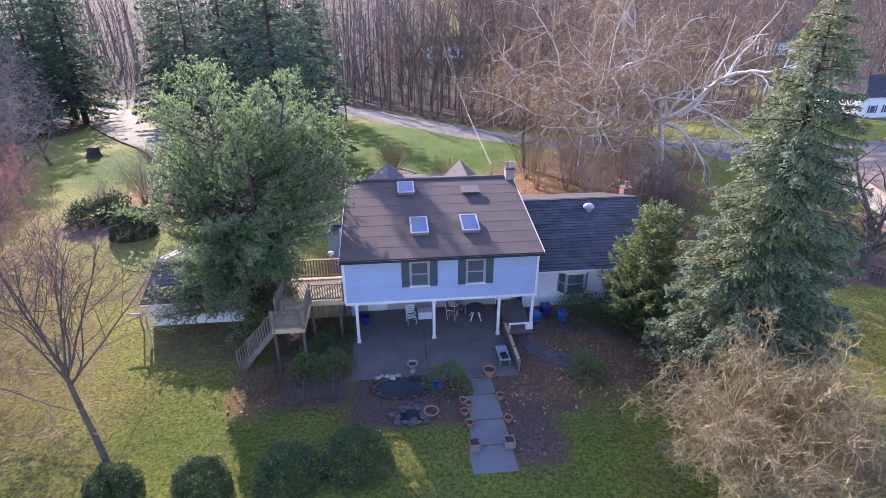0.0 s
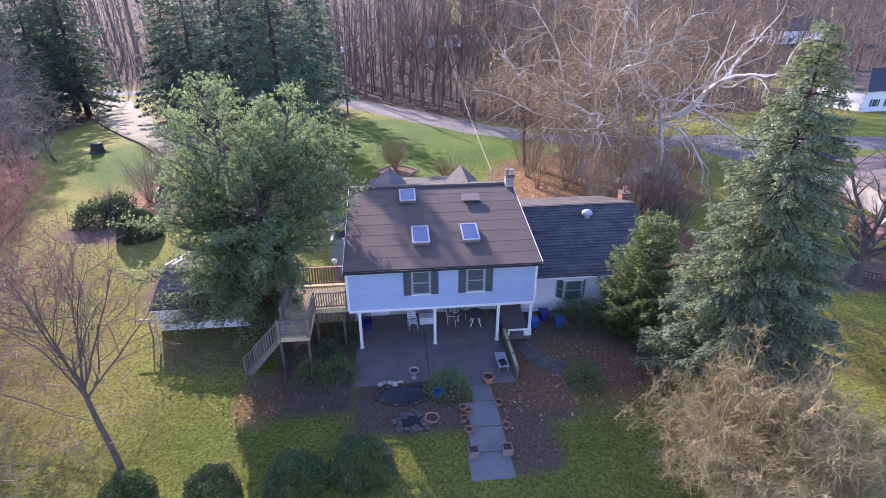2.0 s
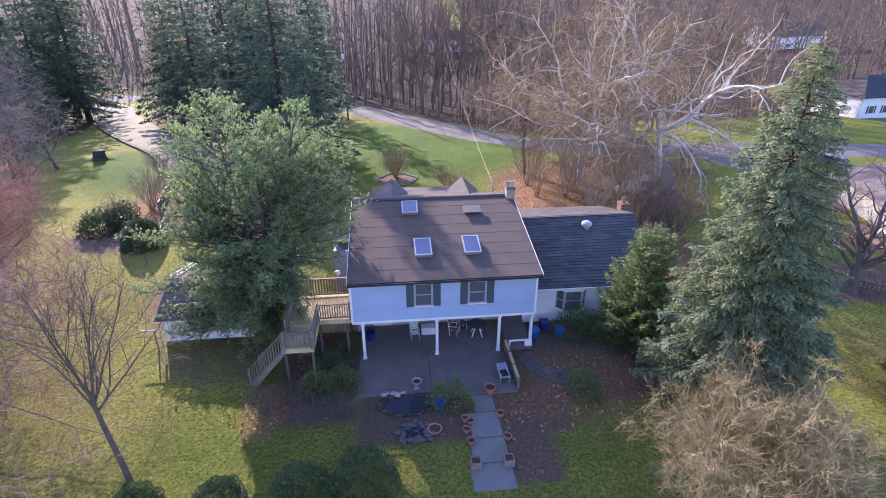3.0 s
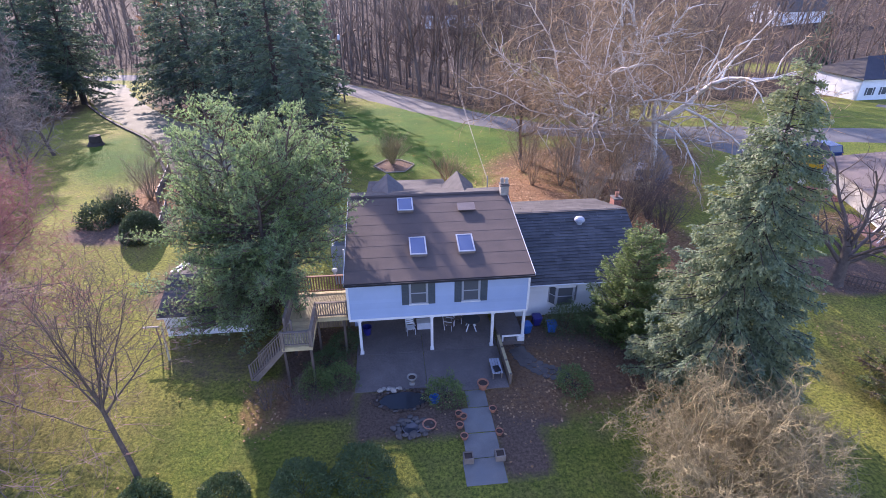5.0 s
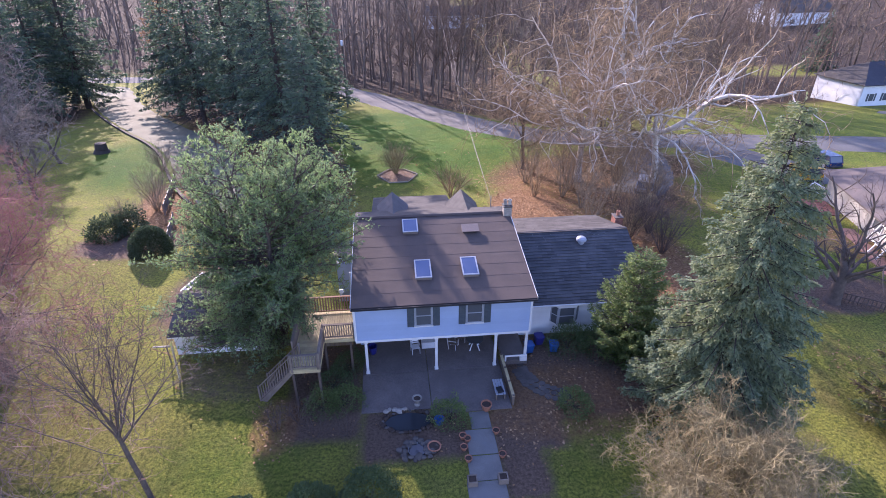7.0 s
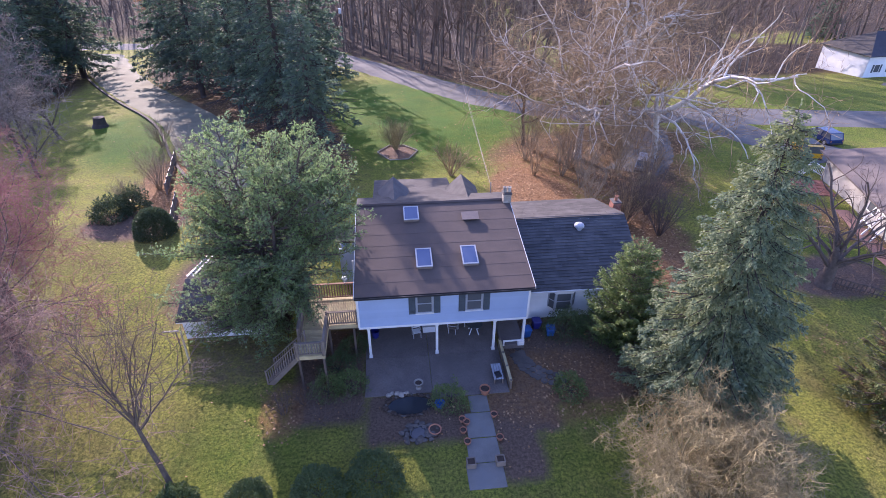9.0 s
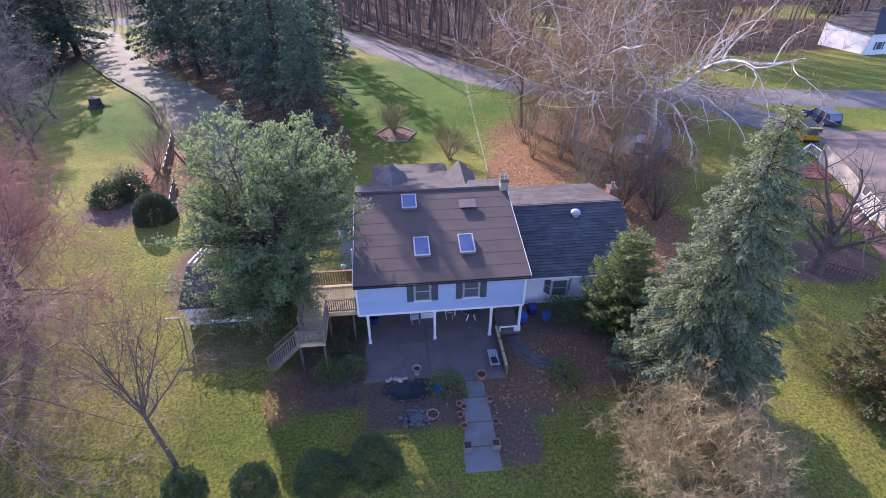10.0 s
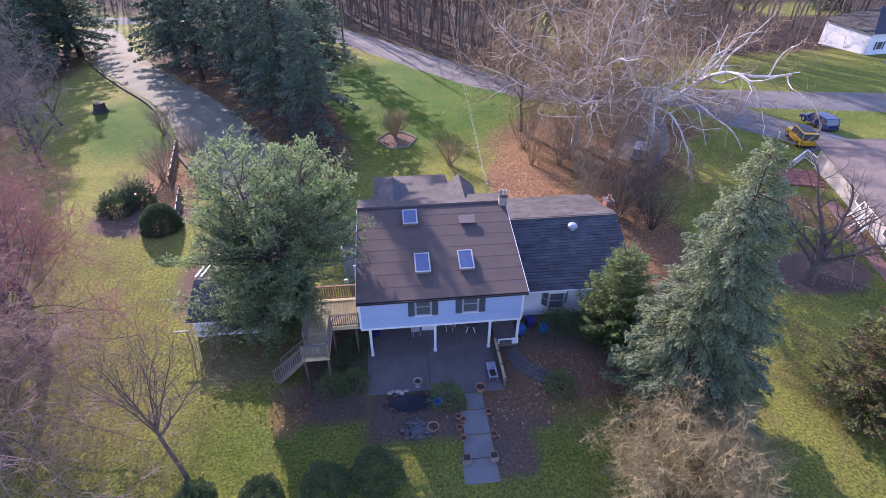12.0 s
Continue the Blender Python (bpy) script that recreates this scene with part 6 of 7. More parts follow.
crate = thing("garden_tray", (2.78, -2.45, 0.47), 12, "dark tray of garden odds and ends on the bench", "tray")
bm = bmesh.new()
box(bm, (-0.16, -0.2, 0), (0.16, 0.2, 0.02))
for lo, hi in (((-0.16, -0.2), (0.16, -0.18)), ((-0.16, 0.18), (0.16, 0.2)), ((-0.16, -0.18), (-0.14, 0.18)), ((0.14, -0.18), (0.16, 0.18))):
    box(bm, (*lo, 0.02), (*hi, 0.1))
part("tray_shell", bm, METAL_DARK, None).parent = crate


def bin_(x, y, material, label, turn=0):
    b_ = thing("wheeled_bin", (x, y, gz(x, y)), turn, label, "bin", "bins by the wing")
    bm = bmesh.new()
    for z0, z1, s0, s1 in ((0.06, 0.62, 0.2, 0.26),):
        v0 = [bm.verts.new((sx * s0, sy * s0, z0)) for sx, sy in ((-1, -1), (1, -1), (1, 1), (-1, 1))]
        v1 = [bm.verts.new((sx * s1, sy * s1, z1)) for sx, sy in ((-1, -1), (1, -1), (1, 1), (-1, 1))]
        bm.faces.new(v0[::-1])
        bm.faces.new(v1)
        for i in range(4):
            bm.faces.new((v0[i], v0[(i + 1) % 4], v1[(i + 1) % 4], v1[i]))
    bmesh.ops.bevel(bm, geom=list(bm.edges), offset=0.025, segments=1, affect="EDGES")
    part("body", bm, material, None).parent = b_
    part("lid", boxed((-0.28, -0.28, 0.62), (0.28, 0.28, 0.68), 0.02), material, None).parent = b_
    for sx in (-0.17, 0.17):
        part("wheel", rod(bmesh.new(), (sx - 0.03, 0.22, 0.08), (sx + 0.03, 0.22, 0.08), 0.08, sides=12), RUBBER, None).parent = b_
    part("handle", rod(bmesh.new(), (-0.2, 0.31, 0.64), (0.2, 0.31, 0.64), 0.018), material, None).parent = b_


bin_(5.25, 1.05, PLASTIC_BLUE, "open-topped blue recycling bin", 8)
bin_(6.75, 1.0, PLASTIC_BLUE, "blue recycling bin beside the yew", -6)
bin_(6.05, 1.75, PLASTIC_NAVY, "dark navy plastic bin", 3)
pail = thing("blue_pail", (-4.1, 1.9, 0.035), 0, "dark blue pail under the overhang", "bucket")
bm = lathe([(0.2, 0), (0.27, 0.5), (0.29, 0.52), (0.26, 0.52), (0.2, 0.06), (0.02, 0.05)], 16)
bmesh.ops.translate(bm, verts=bm.verts, vec=(-4.1, 1.9, 0.035))
part("shell", bm, PLASTIC_NAVY, pail)
table = thing("patio_table", (2.05, 1.75, 0.035), 0, "round patio table with splayed white legs", "table")
bm = lathe([(0.02, 0.70), (0.5, 0.70), (0.53, 0.715), (0.53, 0.735), (0.02, 0.74)], 24)
part("tabletop", bm, GLASS, None).parent = table
for a in range(4):
    c, s = math.cos(a * 1.571 + 0.7), math.sin(a * 1.571 + 0.7)
    part("leg", rod(bmesh.new(), (c * 0.42, s * 0.42, 0), (c * 0.08, s * 0.08, 0.7), 0.035), PLASTIC_WHITE, None).parent = table


def chair(x, y, turn, material, label):
    c = thing("patio_chair", (x, y, 0.035), turn, label, "chair", "patio chairs")
    part("seat", boxed((-0.24, -0.22, 0.4), (0.24, 0.24, 0.43), 0.01), material, None).parent = c
    bk = bmesh.new()
    for k in range(4):
        box(bk, (-0.22, 0.22 + k * 0.025, 0.5 + k * 0.13), (0.22, 0.25 + k * 0.025, 0.6 + k * 0.13), 0.005)
    part("backrest", bk, material, None).parent = c
    for sx in (-0.23, 0.23):
        part("back_post", rod(bmesh.new(), (sx, 0.21, 0.0), (sx, 0.34, 1.02), 0.017), PLASTIC_WHITE, None).parent = c
        part("leg", rod(bmesh.new(), (sx, -0.22, 0.0), (sx, -0.2, 0.42), 0.017), PLASTIC_WHITE, None).parent = c
        part("armrest", boxed((sx - 0.03, -0.22, 0.62), (sx + 0.03, 0.26, 0.645), 0.006), PLASTIC_WHITE, None).parent = c


chair(-1.55, 1.7, 10, PLASTIC_WHITE, "white folding patio chair")
chair(0.75, 1.9, 70, WOOD_GREY, "tan metal patio chair beside the table")
chair(1.25, 2.4, 20, WOOD_GREY, "tan metal patio chair against the wall")
cooler = thing("storage_chest", (-0.75, 2.2, 0.035), 0, "pale storage chest under the overhang", "chest")
part("chest", boxed((-0.4, -0.25, 0), (0.4, 0.25, 0.4), 0.02), PLASTIC_WHITE, None).parent = cooler
part("lid", boxed((-0.42, -0.27, 0.405), (0.42, 0.27, 0.47), 0.02), PLASTIC_WHITE, None).parent = cooler

# ---- shed ----
shed = thing("shed", (0, 0, 0), 0, "low white shed with shingle roof under the pine", "shed")
SX0, SX1, SY0, SY1, SE, SRY, SR = -15.7, -10.8, 2.9, 9.6, 1.5, 5.6, 2.6
part("wall", boxed((SX0, SY0, -0.1), (SX1, SY0 + 0.15, SE)), WHITE_WALL, shed)
siding(shed, SX0, SX1, SY0, 0.0, SE - 0.05, material=WHITE_WALL)
part("wall", boxed((SX0, SY1 - 0.15, -0.5), (SX1, SY1, SE)), WHITE_WALL, shed)
for x in (SX0, SX1 - 0.15):
    part("gable", prism([(SY0 + 0.15, -0.3), (SY1 - 0.15, -0.3), (SY1 - 0.15, SE), (SRY, SR - 0.12), (SY0 + 0.15, SE)], "x", x, x + 0.15), WHITE_WALL, shed)
sroof = part("roof", prism([(SY0 - 0.25, SE - 0.08), (SY0 - 0.25, SE + 0.02), (SRY, SR), (SY1 + 0.25, SE + 0.02), (SY1 + 0.25, SE - 0.08), (SRY, SR - 0.1)], "x", SX0 - 0.25, SX1 + 0.2), TRIM, shed)
# slope facing away from the sun gets the shaded tone
for y0, y1, n, mt in ((SY0 - 0.28, SRY, 9, SHINGLE_SHADED), (SY1 + 0.28, SRY, 10, SHINGLE_GREY)):
    for k in range(n):
        a, c = y0 + (y1 - y0) * k / n, y0 + (y1 - y0) * (k + 1.25) / n
        za, zc = SE + 0.02 + (SR - SE - 0.02) * k / n, SE + 0.02 + (SR - SE - 0.02) * min(1, (k + 1.25) / n)
        part("shingle_course", prism([(a, za + 0.004), (a, za + 0.04), (c if k < n - 1 else y1, zc + 0.03), (c if k < n - 1 else y1, zc + 0.006)], "x", SX0 - 0.27, SX1 + 0.22), mt, sroof)
ladder = thing("ladder", (0, 0, 0), 0, "white ladder lying along the shed's roof edge", "ladder")
def rake(y):
    return SR - (y - SRY) * (SR - SE) / (SY1 - SRY) + 0.12
for x in (SX0 - 0.2, SX0 + 0.18):
    part("rail", prism([(SRY + 0.2, rake(SRY + 0.2)), (SY1 + 0.2, rake(SY1 + 0.2)), (SY1 + 0.2, rake(SY1 + 0.2) + 0.08), (SRY + 0.2, rake(SRY + 0.2) + 0.08)], "x", x - 0.025, x + 0.025), PLASTIC_WHITE, ladder)
for k in range(12):
    y = SRY + 0.4 + k * 0.31
    part("rung", rod(bmesh.new(), (SX0 - 0.2, y, rake(y) + 0.04), (SX0 + 0.18, y, rake(y) + 0.04), 0.025, sides=6), PLASTIC_WHITE, ladder)
prop = thing("wooden_post", (-15.2, 0.9, 0), 0, "leaning brown timber post beside the shed", "post")
part("shaft", rod(bmesh.new(), (-14.9, 0.6, -0.05), (-15.6, 2.2, 1.25), 0.07, 0.06, 6), WOOD, prop)
spout = thing("white_downpipe", (-16.2, 2.2, 0), 0, "white downpipe length propped on a post", "pipe")
part("pipe", boxed((-0.45, -0.05, 1.2), (0.5, 0.05, 1.28), 0.01), STONE_PALE, None).parent = spout
part("prop", rod(bmesh.new(), (0.3, 0, -0.05), (0.3, 0, 1.2), 0.04, sides=6), WOOD_GREY, None).parent = spout

# ---- along the driveway ----
def board_fence(a, b, h, label):
    fe = thing("board_fence", (a[0], a[1], gz(*a)), 0, label, "fence", "fence panels on the bank")
    n = max(2, round(math.hypot(b[0] - a[0], b[1] - a[1]) / 1.9))
    for i in range(n + 1):
        x, y = a[0] + (b[0] - a[0]) * i / n, a[1] + (b[1] - a[1]) * i / n
        part("post", boxed((x - 0.06, y - 0.06, gz(x, y) - 0.2), (x + 0.06, y + 0.06, gz(x, y) + h + 0.1)), WOOD_GREY, fe)
        if i < n:
            x2, y2 = a[0] + (b[0] - a[0]) * (i + 1) / n, a[1] + (b[1] - a[1]) * (i + 1) / n
            for k in range(4):
                z0 = 0.1 + k * (h - 0.1) / 4
                bm = bmesh.new()
                p, q = Vector((x, y, gz(x, y) + z0)), Vector((x2, y2, gz(x2, y2) + z0))
                s = Vector((q.y - p.y, p.x - q.x, 0)).normalized() * 0.02
                up = Vector((0, 0, (h - 0.1) / 4 - 0.03))
                vs = [bm.verts.new(v) for v in (p - s, q - s, q - s + up, p - s + up, p + s, q + s, q + s + up, p + s + up)]
                for f in ((0, 1, 2, 3), (7, 6, 5, 4), (0, 4, 5, 1), (3, 2, 6, 7), (0, 3, 7, 4), (1, 5, 6, 2)):
                    bm.faces.new([vs[j] for j in f])
                part("board", bm, SHUTTER if k % 2 else WOOD_GREY, fe)


board_fence((-27.0, 36.5), (-24.2, 25.3), 1.1, "dark timber fence beside the driveway")
board_fence((-22.6, 23.2), (-21.2, 17.6), 1.0, "dark timber fence above the shed")
tang = np.gradient(drive_line[:, :2], axis=0)
tang /= np.linalg.norm(tang, axis=1)[:, None]
side = np.stack([tang[:, 1], -tang[:, 0]], -1)
lp = drive_line[:, :2] + side * (drive_line[:, 2] + 0.15)[:, None]
kerb = tagged(new("driveway_edging"), "dark timber edging along the driveway", "edging", kind="structure")
for p, q in zip(lp[8:70:2], lp[10:72:2]):
    a, c = Vector((*p, gz(*p))), Vector((*q, gz(*q)))
    s = Vector((c.y - a.y, a.x - c.x, 0)).normalized() * 0.16
    bm = bmesh.new()
    vs = [bm.verts.new(v) for v in (a - s, c - s, c + s, a + s)] + [bm.verts.new(v + Vector((0, 0, 0.28))) for v in (a - s, c - s, c + s, a + s)]
    for f in ((0, 1, 2, 3), (7, 6, 5, 4), (0, 4, 5, 1), (2, 6, 7, 3), (0, 3, 7, 4), (1, 5, 6, 2)):
        bm.faces.new([vs[j] for j in f])
    bmesh.ops.recalc_face_normals(bm, faces=bm.faces)
    part("timber", bm, BARK_DARK, kerb)
stump = thing("tree_stump", on(-41.1, 50.2), 0, "broad dark weathered stump on the lawn", "stump")
v, f = tubes([(0, 0, -0.1, 0.05, 0, 0.5, 1.1, 0.8), (0.05, 0, 0.5, 0.1, 0.05, 1.3, 0.8, 0.7), (0.1, 0.05, 1.3, 0.1, 0.05, 1.34, 0.7, 0.1)], 14)
raw("bole", v, f, BARK_DARK, None).parent = stump
bed = thing("kerbed_bed", on(-1.8, 35.9), 0, "low pale timber edging round a planting bed", "edging")
ring = [(-2.3, 0.2), (-0.9, 2.5), (0.9, 2.3), (2.4, 0.3), (1.2, -2.6), (-0.9, -2.8)]
for (xa, ya), (xc, yc) in zip(ring, ring[1:] + ring[:1]):
    za, zc = gz(-1.8 + xa, 35.9 + ya) - gz(-1.8, 35.9), gz(-1.8 + xc, 35.9 + yc) - gz(-1.8, 35.9)
    v, f = tubes([(xa, ya, za + 0.08, xc, yc, zc + 0.08, 0.07, 0.07)], 4)
    raw("timber", v, f, STONE_PALE, None).parent = bed

# ---- utility pole and wires ----
PX, PY = -10.1, 80.6
pole = thing("utility_pole", (PX, PY, gz(PX, PY)), 0, "brown timber utility pole with grey transformer", "utility pole")
v, f = tubes([(0, 0, -0.3, 0.0, 0, 7, 0.17, 0.14), (0, 0, 7, 0.05, 0, 14.6, 0.14, 0.11)], 10)
raw("shaft", v, f, BARK, None, smooth=True).parent = pole
part("crossarm", boxed((-1.1, -0.06, 13.8), (1.1, 0.06, 13.95), 0.01), WOOD_GREY, None).parent = pole
bm = lathe([(0.05, 0), (0.24, 0.03), (0.26, 0.1), (0.26, 0.85), (0.22, 0.92), (0.05, 0.96)], 14)
bmesh.ops.translate(bm, verts=bm.verts, vec=(-0.1, -0.42, 11.2))
part("transformer", bm, PLASTIC_WHITE, None, "pale grey transformer can").parent = pole
for x in (-0.9, 0.9):
    part("insulator", rod(bmesh.new(), (x, 0, 13.95), (x, 0, 14.15), 0.05), TERRACOTTA, None).parent = pole


def wire(name, a, b, sag, label, r=0.014):
    a, b = np.array(a, float), np.array(b, float)
    t = np.linspace(0, 1, 25)
    p = a + (b - a) * t[:, None] - np.array([0, 0, 1.0]) * (4 * sag * t * (1 - t))[:, None]
    v, f = tubes(np.column_stack([p[:-1], p[1:], np.full(24, r), np.full(24, r)]), 5)
    return tagged(raw(name, v, f, STONE_PALE, None, label), category="cable", group="overhead wires")


wire("service_wire", (4.0, 8.8, 6.9), (7.6, 80, 11.6), 1.2, "thin overhead service wire to the house", 0.011)
wire("service_wire", (4.1, 8.8, 6.6), (8.9, 80, 10.6), 1.9, "thin lower service wire to the house", 0.011)
mast = thing("service_mast", (4.05, 8.75, 6.0), 0, "thin service mast on the front eave", "mast")
part("pipe", rod(bmesh.new(), (4.05, 8.75, 5.6), (4.05, 8.75, 7.0), 0.03), METAL, mast)


# ---- neighbouring houses ----
def hip_house(name, corner, turn, w, d, h, rise, over, label, wall_mat, roof_mats, windows=(), gable=False):
    """A low house seen from afar; the corner is nearest, w runs along its own x, d along its own y."""
    hs = thing(name, (*corner, gz(*corner)), turn, label, "house")
    def put(ob):
        ob.parent = hs
        return ob
    put(part("wall", boxed((0, 0, -0.8), (w, 0.2, h)), wall_mat, None))
    put(part("wall", boxed((0, d - 0.2, -0.8), (w, d, h)), wall_mat, None))
    put(part("wall", boxed((0, 0.2, -0.8), (0.2, d - 0.2, h)), wall_mat, None))
    put(part("wall", boxed((w - 0.2, 0.2, -0.8), (w, d - 0.2, h)), wall_mat, None))
    o, e = over, h - 0.05
    inset = 0.0 if gable else d / 2
    if w < d and not gable:
        ridge = [(w / 2, w / 2), (w / 2, d - w / 2)]
        faces = (((-o, -o), (w + o, -o), ridge[0]), ((w + o, -o), (w + o, d + o), ridge[1], ridge[0]), ((w + o, d + o), (-o, d + o), ridge[1]), ((-o, d + o), (-o, -o), ridge[0], ridge[1]))
    else:
        ridge = [(inset - (o if gable else 0), d / 2), (w - inset + (o if gable else 0), d / 2)]
        faces = (((-o, -o), (w + o, -o), ridge[1], ridge[0]), ((w + o, d + o), (-o, d + o), ridge[0], ridge[1])) + (() if gable else (((w + o, -o), (w + o, d + o), ridge[1]), ((-o, d + o), (-o, -o), ridge[0])))
    for k, fc in enumerate(faces):
        bm = bmesh.new()
        lo = [bm.verts.new((x, y, (h + rise if (x, y) in ridge else e) - 0.12)) for x, y in fc]
        hi = [bm.verts.new((x, y, (h + rise if (x, y) in ridge else e) + 0.02)) for x, y in fc]
        bm.faces.new(lo[::-1])
        bm.faces.new(hi)
        for i in range(len(fc)):
            bm.faces.new((lo[i], lo[(i + 1) % len(fc)], hi[(i + 1) % len(fc)], hi[i]))
        put(part("roof", bm, roof_mats[k % len(roof_mats)], None))
    if gable:
        for x in (0.0, w - 0.2):
            put(part("gable", prism([(0, h), (d, h), (d / 2, h + rise - 0.1)], "x", x, x + 0.2), wall_mat, None))
    for face, u, z, ww, wh in windows:
        if face == "x":
            win = put(part("window", boxed((-0.02, u, z), (0.03, u + ww, z + wh)), GLASS, None))
            fr = bmesh.new()
            for y0, y1, z0, z1 in ((u - 0.08, u, z, z + wh), (u + ww, u + ww + 0.08, z, z + wh), (u - 0.08, u + ww + 0.08, z - 0.08, z), (u - 0.08, u + ww + 0.08, z + wh, z + wh + 0.08)):
                box(fr, (-0.06, y0, z0), (0.02, y1, z1))
        else:
            win = put(part("window", boxed((u, -0.02, z), (u + ww, 0.03, z + wh)), GLASS, None))
            fr = bmesh.new()
            for x0, x1, z0, z1 in ((u - 0.08, u, z, z + wh), (u + ww, u + ww + 0.08, z, z + wh), (u - 0.08, u + ww + 0.08, z - 0.08, z), (u - 0.08, u + ww + 0.08, z + wh, z + wh + 0.08)):
                box(fr, (x0, -0.06, z0), (x1, 0.02, z1))
            for x0 in (u - 0.5, u + ww + 0.1):
                put(part("shutter", boxed((x0, -0.05, z - 0.05), (x0 + 0.38, -0.01, z + wh + 0.05)), SHUTTER, None))
        f_ = part("frame", fr, TRIM, None)
        f_.parent = win
    return hs


CREAM_WALL = surf("weathered_cream_siding", (0.50, 0.48, 0.42), (0.40, 0.38, 0.34), 0.8, 0.6, 0.1, 30, stain=(0.33, 0.31, 0.28))
SHINGLE_BROWN = surf("brown_grey_shingle", (0.17, 0.14, 0.125), (0.125, 0.105, 0.095), 0.8, 0.95, 0.5, 40, stain=(0.10, 0.085, 0.08))
# dark tone for a roof slope in shade
ROOF_SHADED = surf("shaded_slope_shingle", (0.055, 0.058, 0.075), (0.042, 0.045, 0.06), 0.8, 0.9, 0.5, 40)
hip_house("neighbour_house", (34.2, 1.2), -17, 9.5, 21.5, 2.3, 3.0, 0.7, "white neighbouring house with brown shingle roof", CREAM_WALL, [SHINGLE_BROWN], [("x", 2.0, 0.9, 1.2, 1.2), ("x", 6.0, 0.9, 1.2, 1.2), ("x", 11.0, 0.9, 1.4, 1.2)])
# slope colours carry sun and shade: dark in front, grey on the left
hip_house("house_across_road", (84.5, 68.2), 6, 16.8, 10.7, 3.9, 3.0, 0.5, "white bungalow with hipped shingle roof across the road", WHITE_WALL, [ROOF_SHADED, SHINGLE_BROWN, SHINGLE_BROWN, SHINGLE_GREY], [("y", 1.8, 0.9, 1.1, 1.3), ("y", 5.0, 0.9, 1.1, 1.3), ("y", 9.0, 0.9, 1.6, 1.3)])
hip_house("far_house", (157.0, 198.0), 10, 30, 15.8, 5.4, 4.7, 0.5, "far white house with pale roof among trees", WHITE_WALL, [SHINGLE_GREY, TRIM], [("y", 3, 1, 1.2, 1.4), ("y", 8, 1, 1.2, 1.4)], gable=True)
hip_house("far_house", (14.0, 205.0), 4, 26, 11, 5.0, 3.0, 0.5, "long white building glimpsed through the woods", WHITE_WALL, [SHINGLE_GREY], [("y", 4, 1.4, 1.6, 1.6), ("y", 11, 1.4, 1.6, 1.6), ("y", 18, 1.4, 1.6, 1.6)], gable=True)
terrace = thing("red_brick_terrace", on(37.2, 19.3), -17, "small red brick terrace with white railing", "terrace")
for i in range(10):
    for k in range(5):
        part("brick_paver", boxed((-1.6 + i * 0.36, -1.6 + k * 0.7 + 0.35 * (i % 2) * 0.2, -0.2), (-1.26 + i * 0.36, -0.93 + k * 0.7, 0.22)), BRICK, None).parent = terrace
handrail = thing("white_railing", (0, 0, 0), 0, "white timber railing round the brick terrace", "railing")
railing(handrail, (37.3, 21.3, gz(37.3, 21.3)), (41.6, 24.6, gz(41.6, 24.6)), 0.95, 0.3, material=TRIM)
railing(handrail, (41.6, 24.6, gz(41.6, 24.6)), (40.4, 19.6, gz(40.4, 19.6)), 0.95, 0.3, material=TRIM)
trellis = thing("white_trellis", on(36.4, 10.0), -17, "white timber trellis frame leaning on the wall", "trellis")
for lo, hi in (((-0.05, -1.3, 0), (0.05, -1.2, 2.3)), ((-0.05, 1.2, 0), (0.05, 1.3, 2.3)), ((-0.05, -1.2, 2.2), (0.05, 1.2, 2.3)), ((-0.05, -1.2, 0.9), (0.05, 1.2, 1.0)), ((-0.05, -0.05, 0), (0.05, 0.05, 2.2))):
    part("bar", boxed(lo, hi, 0, Matrix.Translation((-1.1, 0, 0)) @ Matrix.Rotation(radians(25), 4, "Y")), TRIM, None).parent = trellis
brick_walk = curve_points([(37.0, 14.5, 0), (35.0, 8.0, 0), (33.6, 2.0, 0), (33.0, -3, 0)])
ribbon("brick_walk", brick_walk, 0.75, surf("worn_brick_paving", (0.32, 0.17, 0.12), (0.24, 0.13, 0.1), 5.0, 0.9, 0.4), "reddish brick path by the neighbouring house", "walkway", lift=0.03)
pf = thing("picket_fence", on(29.3, 3.3), 0, "grey picket fence by the mulch bed", "fence")
for i in range(14):
    part("picket", boxed((-1.2 + i * 0.19, 0.9 - i * 0.15 - 0.015, -0.05), (-1.14 + i * 0.19, 0.9 - i * 0.15 + 0.015, 0.7)), BARK, None).parent = pf
v, f = tubes([(-1.2, 0.9, 0.7, 1.35, -1.1, 0.7, 0.04, 0.04), (-1.2, 0.9, 0.25, 1.35, -1.1, 0.25, 0.04, 0.04)], 4)
raw("rail", v, f, BARK, None).parent = pf


